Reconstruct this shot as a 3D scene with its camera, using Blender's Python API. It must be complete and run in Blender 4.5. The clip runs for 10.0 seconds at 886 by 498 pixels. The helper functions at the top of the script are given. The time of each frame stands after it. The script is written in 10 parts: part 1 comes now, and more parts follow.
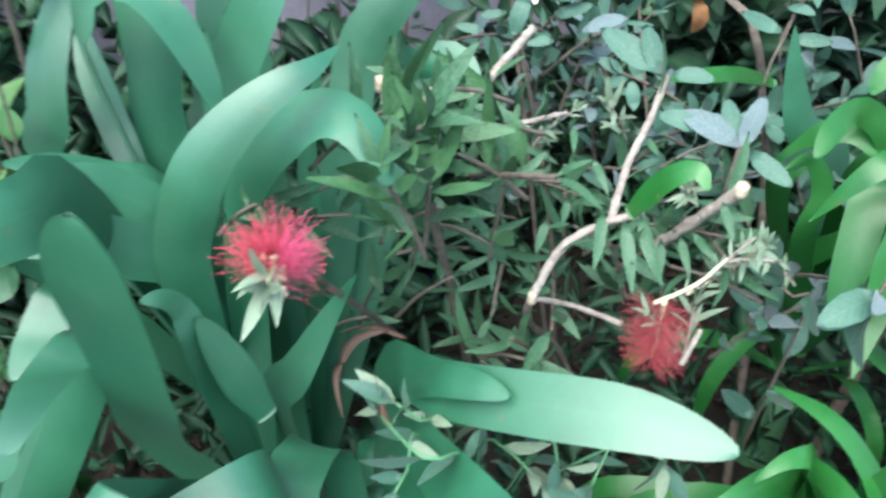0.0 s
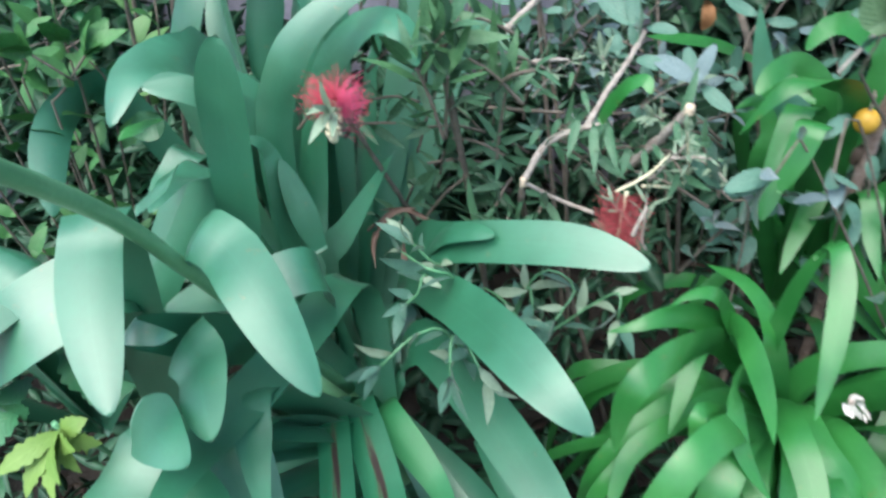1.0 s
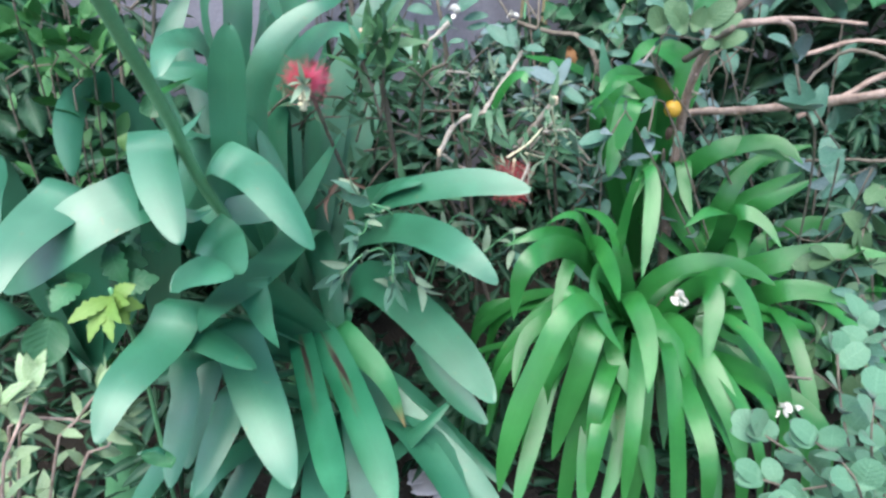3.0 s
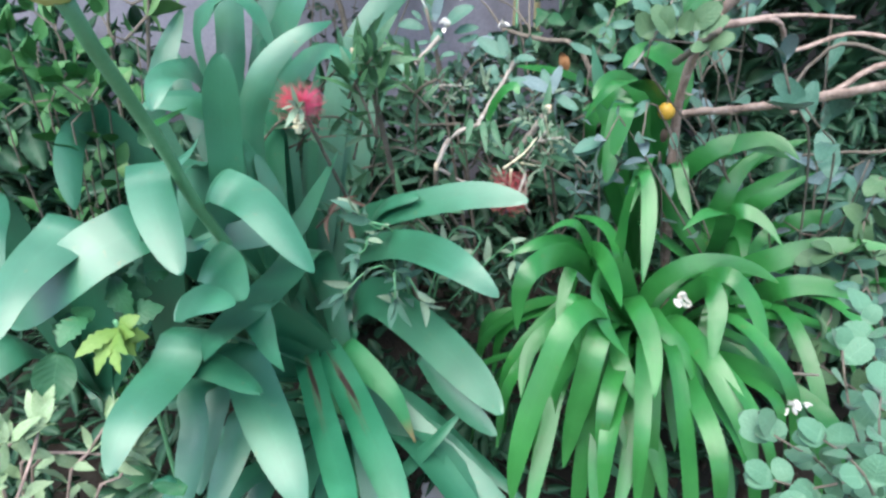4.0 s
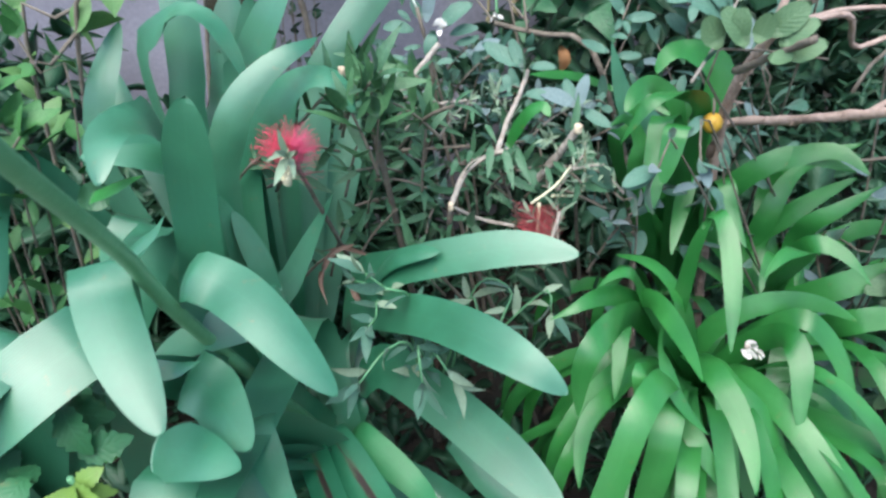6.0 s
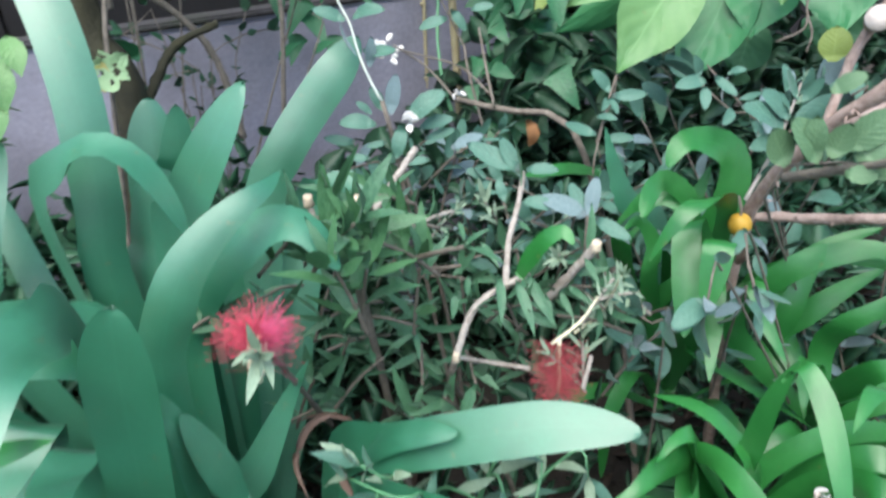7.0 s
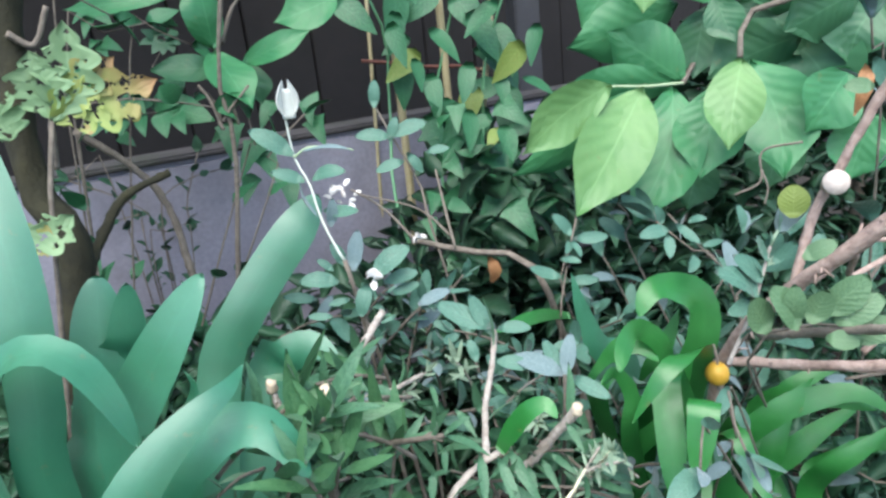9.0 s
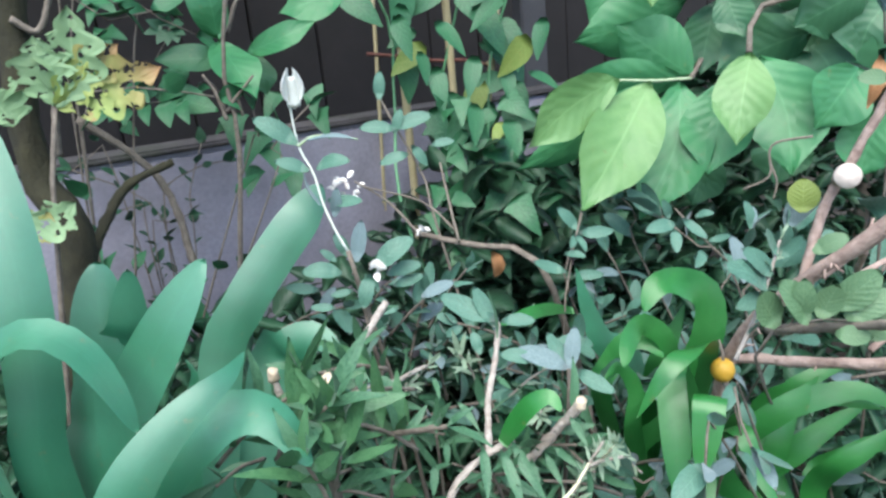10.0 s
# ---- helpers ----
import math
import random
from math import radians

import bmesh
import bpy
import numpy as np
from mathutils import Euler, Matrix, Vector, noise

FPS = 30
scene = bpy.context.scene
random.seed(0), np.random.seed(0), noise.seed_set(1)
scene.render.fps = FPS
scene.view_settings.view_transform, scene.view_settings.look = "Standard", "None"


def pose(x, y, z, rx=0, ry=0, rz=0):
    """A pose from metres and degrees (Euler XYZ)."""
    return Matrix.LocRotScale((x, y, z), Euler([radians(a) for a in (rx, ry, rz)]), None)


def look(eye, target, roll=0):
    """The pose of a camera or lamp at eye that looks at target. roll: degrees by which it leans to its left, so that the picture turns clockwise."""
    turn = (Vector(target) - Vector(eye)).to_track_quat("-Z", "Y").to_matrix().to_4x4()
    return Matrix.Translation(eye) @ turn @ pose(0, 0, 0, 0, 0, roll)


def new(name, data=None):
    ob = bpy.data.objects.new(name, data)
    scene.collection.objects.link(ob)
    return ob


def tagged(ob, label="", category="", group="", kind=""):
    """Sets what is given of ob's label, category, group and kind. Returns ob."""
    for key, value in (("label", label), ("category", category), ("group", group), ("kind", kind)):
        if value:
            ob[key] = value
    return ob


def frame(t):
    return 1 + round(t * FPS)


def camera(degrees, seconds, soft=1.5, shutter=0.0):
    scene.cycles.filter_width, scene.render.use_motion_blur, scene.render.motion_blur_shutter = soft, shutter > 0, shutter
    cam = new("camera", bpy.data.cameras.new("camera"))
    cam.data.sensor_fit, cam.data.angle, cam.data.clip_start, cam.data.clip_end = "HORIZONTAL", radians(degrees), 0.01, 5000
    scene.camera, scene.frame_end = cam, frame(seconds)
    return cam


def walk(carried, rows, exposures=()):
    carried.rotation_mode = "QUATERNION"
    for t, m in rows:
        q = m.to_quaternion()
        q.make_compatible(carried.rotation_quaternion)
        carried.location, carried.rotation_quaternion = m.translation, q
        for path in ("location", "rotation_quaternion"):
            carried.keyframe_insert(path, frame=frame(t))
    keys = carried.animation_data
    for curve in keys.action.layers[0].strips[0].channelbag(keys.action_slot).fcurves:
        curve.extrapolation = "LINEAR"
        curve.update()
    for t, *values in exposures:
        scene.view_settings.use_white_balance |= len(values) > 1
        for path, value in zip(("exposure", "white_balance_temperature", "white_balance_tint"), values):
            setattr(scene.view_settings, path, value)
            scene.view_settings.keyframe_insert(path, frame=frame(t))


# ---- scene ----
cam = camera(67.1, 10.0, soft=2.7, shutter=0.4)
PATH = [
    (0, (0.076, 0.034, 0.755), (-0.116, 1.622, -0.446), -3.8),
    (0.2, (0.081, -0.000, 0.746), (-0.214, 1.637, -0.364), -5.3),
    (0.5, (0.116, -0.062, 0.747), (-0.298, 1.608, -0.272), -3.2),
    (0.7, (0.123, -0.107, 0.737), (-0.317, 1.584, -0.236), -2.6),
    (1, (0.143, -0.152, 0.730), (-0.254, 1.487, -0.345), -3.0),
    (1.2, (0.147, -0.174, 0.724), (-0.150, 1.492, -0.342), -4.3),
    (1.4, (0.125, -0.195, 0.717), (-0.051, 1.468, -0.380), -4.6),
    (1.5, (0.109, -0.207, 0.710), (-0.059, 1.470, -0.367), -5.0),
    (1.8, (0.081, -0.251, 0.696), (-0.084, 1.450, -0.343), -3.0),
    (2, (0.072, -0.271, 0.689), (0.023, 1.358, -0.469), -0.9),
    (2.3, (0.070, -0.317, 0.701), (-0.072, 1.465, -0.196), -0.4),
    (2.5, (0.110, -0.359, 0.703), (-0.093, 1.437, -0.152), 0.6),
    (2.7, (0.134, -0.378, 0.699), (-0.012, 1.416, -0.173), 1.4),
    (3.8, (0.156, -0.385, 0.713), (0.025, 1.427, -0.124), -3.9),
    (4, (0.155, -0.382, 0.710), (0.008, 1.424, -0.136), -3.3),
    (4.5, (0.143, -0.364, 0.711), (0.113, 1.402, -0.227), -1.6),
    (5, (0.122, -0.339, 0.720), (0.137, 1.464, -0.145), -0.2),
    (5.2, (0.114, -0.334, 0.728), (0.096, 1.509, -0.048), -1.3),
    (6.3, (0.080, -0.184, 0.733), (0.072, 1.570, -0.227), -5.5),
    (6.5, (0.077, -0.156, 0.736), (0.058, 1.612, -0.199), -5.3),
    (6.8, (0.055, -0.095, 0.752), (0.203, 1.696, -0.125), -5.7),
    (7, (0.034, -0.064, 0.771), (0.268, 1.719, -0.104), -5.6),
    (7.3, (0.017, -0.022, 0.781), (0.464, 1.750, -0.033), -3.3),
    (7.5, (0.020, -0.013, 0.795), (0.577, 1.717, -0.041), -3.6),
    (7.7, (0.021, -0.011, 0.795), (0.618, 1.737, 0.026), -4.6),
    (8, (0.023, -0.018, 0.807), (0.588, 1.783, 0.148), -5.7),
    (8.5, (0.028, -0.019, 0.812), (0.510, 1.828, 0.214), -6.3),
    (9, (0.032, -0.021, 0.812), (0.454, 1.837, 0.204), -6.2),
    (9.5, (0.035, -0.021, 0.809), (0.447, 1.829, 0.171), -6.6),
    (10, (0.030, -0.017, 0.805), (0.446, 1.841, 0.192), -5.5),
]
EXPOSURES = [(0, 1.53), (0.5, 1.7), (1, 1.33), (1.5, 1.43), (2, 1.49), (2.5, 1.33), (4, 1.37), (5, 1.33), (6.5, 1.25), (7.5, 1.36), (10, 1.38)]
walk(cam, [(t, look(eye, target, roll)) for t, eye, target, roll in PATH], EXPOSURES)

# ---- light: bright open shade under a hazy sky ----
world = bpy.data.worlds.new("sky")
scene.world = world
world.use_nodes = True
sky = world.node_tree.nodes.new("ShaderNodeTexSky")
sky.sky_type, sky.sun_disc = "NISHITA", False
sky.sun_elevation, sky.sun_rotation = radians(62), radians(198)
world.node_tree.links.new(sky.outputs[0], world.node_tree.nodes["Background"].inputs["Color"])
world.node_tree.nodes["Background"].inputs["Strength"].default_value = 0.15
sun = new("sun", bpy.data.lights.new("sun", "SUN"))
sun.data.energy, sun.data.angle, sun.data.color = 2.7, radians(60), (1.0, 0.97, 0.9)
sun.matrix_world = look((-0.5, -1.5, 3.0), (0, 0, 0))

# ---- materials ----
def shader(name):
    m = bpy.data.materials.new(name)
    m.use_nodes = True
    t = m.node_tree
    return m, t, t.nodes["Principled BSDF"], t.nodes["Material Output"]


def node(t, kind, **values):
    n = t.nodes.new("ShaderNode" + kind)
    for key, value in values.items():
        n.inputs[key.replace("_", " ")].default_value = value
    return n


def mixed(t, fac, a, b, mode="MIX"):
    """A colour mix of two colours or sockets."""
    n = t.nodes.new("ShaderNodeMix")
    n.data_type, n.blend_type = "RGBA", mode
    for slot, value in ((0, fac), (6, a), (7, b)):
        if isinstance(value, bpy.types.NodeSocket):
            t.links.new(value, n.inputs[slot])
        else:
            n.inputs[slot].default_value = value if slot == 0 else (*value[:3], 1)
    return n.outputs[2]


def ramp(t, source, low, high):
    n = t.nodes.new("ShaderNodeMapRange")
    n.inputs["From Min"].default_value, n.inputs["From Max"].default_value = low, high
    t.links.new(source, n.inputs["Value"])
    return n.outputs["Result"]


def leaf_material(name, dark, light, rough=0.38, veins="parallel", thin=0.18, sheen=0.0, spots=None, spot_size=60, tipcol=None, tipfrom=0.86, gloss=0.5, wax=0.0, coat=1.5, haze=0.42, uneven=0.2):
    m, t, bsdf, out = shader(name)
    link = t.links.new
    uv, where, info = t.nodes.new("ShaderNodeUVMap"), t.nodes.new("ShaderNodeTexCoord"), t.nodes.new("ShaderNodeObjectInfo")
    patch = node(t, "TexNoise", Scale=22.0, Detail=3.0)
    grain = node(t, "TexNoise", Scale=260.0, Detail=2.0)
    for n in (patch, grain):
        link(where.outputs["Object"], n.inputs["Vector"])
    tone = mixed(t, ramp(t, patch.outputs["Fac"], 0.3, 0.7), dark, light)
    vary = ramp(t, info.outputs["Random"], 0.0, 1.0)
    tone = mixed(t, vary, tone, mixed(t, 0.5, tone, light))
    tone = mixed(t, ramp(t, grain.outputs["Fac"], 0.35, 0.9), tone, mixed(t, 0.35, tone, dark))
    split = t.nodes.new("ShaderNodeSeparateXYZ")
    link(uv.outputs["UV"], split.inputs[0])
    mid = t.nodes.new("ShaderNodeMath")
    mid.operation = "PINGPONG"
    mid.inputs[1].default_value = 0.5
    link(split.outputs["X"], mid.inputs[0])
    wave = node(t, "TexWave", Scale=(9.0 if veins == "parallel" else 2.4), Distortion=0.6, Detail=1.0)
    wave.wave_type, wave.bands_direction = "BANDS", ("X" if veins == "parallel" else "Y")
    place = node(t, "Mapping")
    link(uv.outputs["UV"], place.inputs["Vector"])
    if veins != "parallel":
        slant = t.nodes.new("ShaderNodeMath")
        slant.operation = "MULTIPLY_ADD"
        slant.inputs[1].default_value = 0.55
        link(mid.outputs[0], slant.inputs[0])
        link(split.outputs["Y"], slant.inputs[2])
        join = t.nodes.new("ShaderNodeCombineXYZ")
        link(slant.outputs[0], join.inputs["Y"])
        link(join.outputs[0], wave.inputs["Vector"])
    else:
        link(place.outputs["Vector"], wave.inputs["Vector"])
    rib = ramp(t, mid.outputs[0], 0.5, 0.46 if veins == "parallel" else 0.475)
    tone = mixed(t, 0.34 if veins == "parallel" else 0.09, tone, mixed(t, wave.outputs["Fac"], dark, light))
    pale = tuple(min(1, 1.25 * c + 0.03) for c in light)
    tone = mixed(t, rib, mixed(t, 0.1 if veins == "parallel" else 0.5, tone, pale), tone)
    fleck = node(t, "TexNoise", Scale=75.0, Detail=5.0, Roughness=0.75)
    link(where.outputs["Object"], fleck.inputs["Vector"])
    tone = mixed(t, ramp(t, fleck.outputs["Fac"], 0.63, 0.72), tone, mixed(t, 0.45, tone, (0.20, 0.16, 0.06)))
    if tipcol:
        end = ramp(t, split.outputs["Y"], tipfrom, 1.0)
        tone = mixed(t, end, tone, tipcol)
    if spots:
        blot = node(t, "TexNoise", Scale=float(spot_size), Detail=4.0, Roughness=0.7)
        if spot_size > 1:
            link(where.outputs["Object"], blot.inputs["Vector"])
            tone = mixed(t, ramp(t, blot.outputs["Fac"], 0.6, 0.68), tone, spots)
        else:
            # one long ragged scar part way down the blade, with a faded rusty rim
            streak = node(t, "Mapping", Scale=(9.0, 5.0, 1.0))
            link(uv.outputs["UV"], streak.inputs["Vector"])
            link(streak.outputs["Vector"], blot.inputs["Vector"])
            scar = node(t, "Mapping", Location=(-0.5 / 0.11, -0.47 / 0.17, 0.0), Scale=(1 / 0.11, 1 / 0.17, 1.0))
            link(uv.outputs["UV"], scar.inputs["Vector"])
            size = t.nodes.new("ShaderNodeVectorMath")
            size.operation = "LENGTH"
            link(scar.outputs["Vector"], size.inputs[0])
            ragged = t.nodes.new("ShaderNodeMath")
            ragged.operation = "MULTIPLY_ADD"
            ragged.inputs[1].default_value = 4.2
            link(blot.outputs["Fac"], ragged.inputs[0])
            link(size.outputs["Value"], ragged.inputs[2])
            tone = mixed(t, ramp(t, ragged.outputs[0], 3.3, 2.75), tone, mixed(t, 0.5, tone, (0.16, 0.06, 0.04)))
            tone = mixed(t, ramp(t, ragged.outputs[0], 2.9, 2.5), tone, spots)
    link(tone, bsdf.inputs["Base Color"])
    bsdf.inputs["Specular IOR Level"].default_value = gloss
    bsdf.inputs["Sheen Weight"].default_value = sheen
    bsdf.inputs["Sheen Roughness"].default_value = 0.4
    bsdf.inputs["Coat Weight"].default_value = wax
    bsdf.inputs["Coat Roughness"].default_value = haze
    bsdf.inputs["Coat IOR"].default_value = coat
    worn = mixed(t, ramp(t, patch.outputs["Fac"], 0.3, 0.75), (rough - 0.06,) * 3, (rough + 0.12,) * 3)
    link(worn, bsdf.inputs["Roughness"])
    bump = node(t, "Bump", Strength=0.16 if veins == "parallel" else 0.12, Distance=0.001 if veins == "parallel" else 0.003)
    link(wave.outputs["Fac"], bump.inputs["Height"])
    wide = node(t, "Bump", Strength=uneven, Distance=0.004)
    link(patch.outputs["Fac"], wide.inputs["Height"])
    link(bump.outputs["Normal"], wide.inputs["Normal"])
    link(wide.outputs["Normal"], bsdf.inputs["Normal"])
    glow = node(t, "BsdfTranslucent")
    link(mixed(t, 0.5, tone, light), glow.inputs["Color"])
    both = node(t, "MixShader", Fac=thin)
    link(bsdf.outputs[0], both.inputs[1])
    link(glow.outputs[0], both.inputs[2])
    link(both.outputs[0], out.inputs["Surface"])
    return m


def plain_material(name, dark, light, rough=0.7, scale=30.0, bump=0.4, stain=None, fine=300.0, metal=0.0, depth=0.004):
    m, t, bsdf, _ = shader(name)
    link = t.links.new
    where, info = t.nodes.new("ShaderNodeTexCoord"), t.nodes.new("ShaderNodeObjectInfo")
    wide, grain = node(t, "TexNoise", Scale=scale, Detail=5.0, Roughness=0.6), node(t, "TexNoise", Scale=fine, Detail=3.0)
    for n in (wide, grain):
        link(where.outputs["Object"], n.inputs["Vector"])
    tone = mixed(t, ramp(t, wide.outputs["Fac"], 0.3, 0.7), dark, light)
    tone = mixed(t, ramp(t, info.outputs["Random"], 0.0, 2.5), tone, light)
    tone = mixed(t, ramp(t, grain.outputs["Fac"], 0.3, 1.2), tone, dark)
    if stain:
        blot = node(t, "TexNoise", Scale=scale * 0.35, Detail=6.0, Roughness=0.7)
        link(where.outputs["Object"], blot.inputs["Vector"])
        tone = mixed(t, ramp(t, blot.outputs["Fac"], 0.5, 0.75), tone, stain)
    link(tone, bsdf.inputs["Base Color"])
    bsdf.inputs["Roughness"].default_value, bsdf.inputs["Metallic"].default_value = rough, metal
    a, b = node(t, "Bump", Strength=bump, Distance=depth), node(t, "Bump", Strength=bump, Distance=depth * 0.3)
    link(wide.outputs["Fac"], a.inputs["Height"])
    link(grain.outputs["Fac"], b.inputs["Height"])
    link(a.outputs["Normal"], b.inputs["Normal"])
    link(b.outputs["Normal"], bsdf.inputs["Normal"])
    return m


LILY = leaf_material("lily_leaf", (0.004, 0.106, 0.043), (0.023, 0.230, 0.115), 0.42, sheen=0.02, gloss=1.0, thin=0.22, wax=0.95, coat=1.65, haze=0.56, uneven=0.12)
LILY_SPOT = leaf_material("lily_leaf_spotted", (0.004, 0.118, 0.045), (0.024, 0.255, 0.12), 0.42, sheen=0.04, wax=0.6, uneven=0.12, spots=(0.03, 0.012, 0.01), spot_size=1, gloss=1.0, thin=0.25)
LILY_TIP = leaf_material("lily_leaf_dry_tip", (0.024, 0.17, 0.06), (0.045, 0.27, 0.1), 0.38, tipcol=(0.32, 0.2, 0.1))
BRIGHT = leaf_material("bright_strap_leaf", (0.008, 0.11, 0.018), (0.042, 0.258, 0.056), 0.34, thin=0.22, gloss=0.5, sheen=0.0, wax=0.5, coat=1.5, haze=0.3)
BROAD = leaf_material("broad_leaf", (0.03, 0.165, 0.065), (0.058, 0.25, 0.095), 0.42, "side", 0.25)
BROAD_LIME = leaf_material("lime_broad_leaf", (0.09, 0.24, 0.075), (0.175, 0.345, 0.125), 0.42, "side", 0.3)
BROAD_DARK = leaf_material("dark_broad_leaf", (0.022, 0.10, 0.045), (0.042, 0.155, 0.065), 0.45, "side", 0.2)
BRUSH = leaf_material("bottlebrush_leaf", (0.022, 0.094, 0.045), (0.082, 0.205, 0.106), 0.45, "side", 0.18, sheen=0.1)
BRUSH_LIGHT = leaf_material("light_bottlebrush_leaf", (0.035, 0.135, 0.055), (0.095, 0.235, 0.105), 0.45, "side", 0.25)
FRESH = leaf_material("fresh_green_leaf", (0.03, 0.155, 0.04), (0.09, 0.28, 0.085), 0.45, "side", 0.3)
BRUSH_PALE = leaf_material("pale_shoot_leaf", (0.16, 0.26, 0.17), (0.28, 0.38, 0.27), 0.6, "side", 0.15)
GREY = leaf_material("grey_green_leaf", (0.034, 0.115, 0.075), (0.085, 0.205, 0.15), 0.5, "side", 0.12, sheen=0.2)
GREY_PALE = leaf_material("felted_pale_leaf", (0.085, 0.15, 0.15), (0.165, 0.235, 0.245), 0.7, "side", 0.1, sheen=0.3)
WHITE_FELT = leaf_material("white_felted_bud", (0.5, 0.55, 0.52), (0.68, 0.7, 0.67), 0.8, "side", 0.1, sheen=0.4)
ROUND = leaf_material("round_leaf", (0.06, 0.18, 0.10), (0.13, 0.29, 0.185), 0.5, "side", 0.2, sheen=0.2)
VINE = leaf_material("vine_leaf", (0.016, 0.10, 0.042), (0.042, 0.185, 0.075), 0.42, "side", 0.2)
VINE_YELLOW = leaf_material("yellowing_leaf", (0.11, 0.22, 0.035), (0.23, 0.30, 0.07), 0.5, "side", 0.25, spots=(0.25, 0.12, 0.04))
CHEWED_PALE = leaf_material("chewed_pale_leaf", (0.13, 0.27, 0.12), (0.26, 0.39, 0.21), 0.55, "side", 0.25)
CHEWED = leaf_material("chewed_yellow_leaf", (0.20, 0.31, 0.07), (0.34, 0.40, 0.12), 0.55, "side", 0.25, spots=(0.34, 0.18, 0.08), spot_size=17, tipcol=(0.42, 0.24, 0.12), tipfrom=0.45)
ORANGE = leaf_material("dry_orange_leaf", (0.32, 0.15, 0.06), (0.46, 0.24, 0.11), 0.6, "side", 0.25)
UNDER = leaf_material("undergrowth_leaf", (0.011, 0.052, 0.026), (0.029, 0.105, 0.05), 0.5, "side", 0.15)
# Darkened leaf copy: the deep shade near the wall is in its colour.
SHADE = leaf_material("painted_shade_leaf", (0.008, 0.036, 0.017), (0.02, 0.075, 0.034), 0.55, "side", 0.1)
VARIEGATED = leaf_material("variegated_leaf", (0.15, 0.31, 0.12), (0.42, 0.52, 0.33), 0.45, "side", 0.22)
DRY_STRAP = leaf_material("dry_strap_leaf", (0.07, 0.04, 0.028), (0.19, 0.125, 0.095), 0.7, thin=0.15)
# Dark tone for the strip that stands in for shade along the wall top.
WALL_TOP_SHADE = plain_material("wall_top_shade", (0.03, 0.028, 0.03), (0.075, 0.07, 0.072), 0.95, 18, 0.6, stain=(0.03, 0.04, 0.02))
DEAD = leaf_material("dead_leaf", (0.018, 0.012, 0.008), (0.05, 0.034, 0.022), 0.75, "side", 0.1)
STALK = plain_material("green_stalk", (0.075, 0.24, 0.11), (0.13, 0.33, 0.17), 0.42, 40, 0.1)
FELT_STEM = plain_material("white_felted_stem", (0.46, 0.52, 0.46), (0.6, 0.64, 0.58), 0.8, 60, 0.2)
YOUNG = plain_material("pale_young_stem", (0.30, 0.42, 0.24), (0.42, 0.52, 0.34), 0.55, 60, 0.2)
TWIG = plain_material("grey_twig", (0.085, 0.072, 0.057), (0.22, 0.19, 0.155), 0.85, 90, 0.6)
PALE_TWIG = plain_material("pale_twig", (0.24, 0.21, 0.18), (0.50, 0.46, 0.41), 0.9, 110, 1.0, stain=(0.15, 0.115, 0.09))
BARK = plain_material("pinkish_bark", (0.24, 0.165, 0.14), (0.48, 0.37, 0.32), 0.9, 120, 0.6, stain=(0.13, 0.085, 0.065))
DARK_BARK = plain_material("dark_mossy_bark", (0.012, 0.012, 0.006), (0.04, 0.038, 0.016), 0.9, 30, 0.9)
CUT_WOOD = plain_material("fresh_cut_wood", (0.46, 0.37, 0.26), (0.66, 0.57, 0.44), 0.8, 120, 0.3)
PITH = plain_material("bleached_wood", (0.42, 0.36, 0.32), (0.58, 0.52, 0.47), 0.8, 120, 0.2)
RED = plain_material("crimson_stamens", (0.50, 0.03, 0.07), (0.68, 0.10, 0.16), 0.5, 200, 0.0)
PINK = plain_material("magenta_stamens", (0.56, 0.045, 0.15), (0.72, 0.14, 0.27), 0.5, 200, 0.0)
RED_OLD = plain_material("faded_red_stamens", (0.42, 0.05, 0.065), (0.57, 0.13, 0.15), 0.6, 200, 0.0)
CREAM = plain_material("cream_buds", (0.60, 0.55, 0.36), (0.78, 0.74, 0.55), 0.6, 150, 0.2)
YELLOW = plain_material("yellow_fruit_skin", (0.44, 0.24, 0.02), (0.60, 0.38, 0.05), 0.5, 60, 0.3, stain=(0.4, 0.2, 0.03))
HEAD = plain_material("pale_yellow_flower", (0.56, 0.56, 0.17), (0.76, 0.74, 0.36), 0.55, 60, 0.3)
WHITE_PETAL = plain_material("white_petals", (0.72, 0.70, 0.66), (0.85, 0.83, 0.80), 0.6, 120, 0.2)
CONCRETE = plain_material("grey_render", (0.17, 0.165, 0.2), (0.36, 0.35, 0.42), 0.92, 4.5, 0.35, stain=(0.13, 0.12, 0.125), fine=120)
# Darker than brown wood: the shade over the boards is in their colour.
SHADED_BOARD = plain_material("shade_darkened_boards", (0.005, 0.004, 0.004), (0.014, 0.011, 0.011), 0.85, 9, 0.4)
GREY_POST = plain_material("grey_painted_post", (0.035, 0.035, 0.04), (0.065, 0.065, 0.072), 0.8, 14, 0.3)
BAMBOO = plain_material("bamboo_cane", (0.36, 0.30, 0.16), (0.52, 0.45, 0.27), 0.55, 25, 0.2)
RUST = plain_material("rusty_wire", (0.09, 0.03, 0.022), (0.16, 0.06, 0.045), 0.8, 80, 0.4)
SOIL = plain_material("dark_garden_soil", (0.013, 0.0115, 0.009), (0.034, 0.029, 0.022), 0.95, 12, 0.9, stain=(0.03, 0.02, 0.014), fine=160, depth=0.012)
PAVER = plain_material("pinkish_brown_paver", (0.13, 0.105, 0.095), (0.22, 0.18, 0.165), 0.9, 14, 0.5, stain=(0.09, 0.072, 0.064), fine=200)
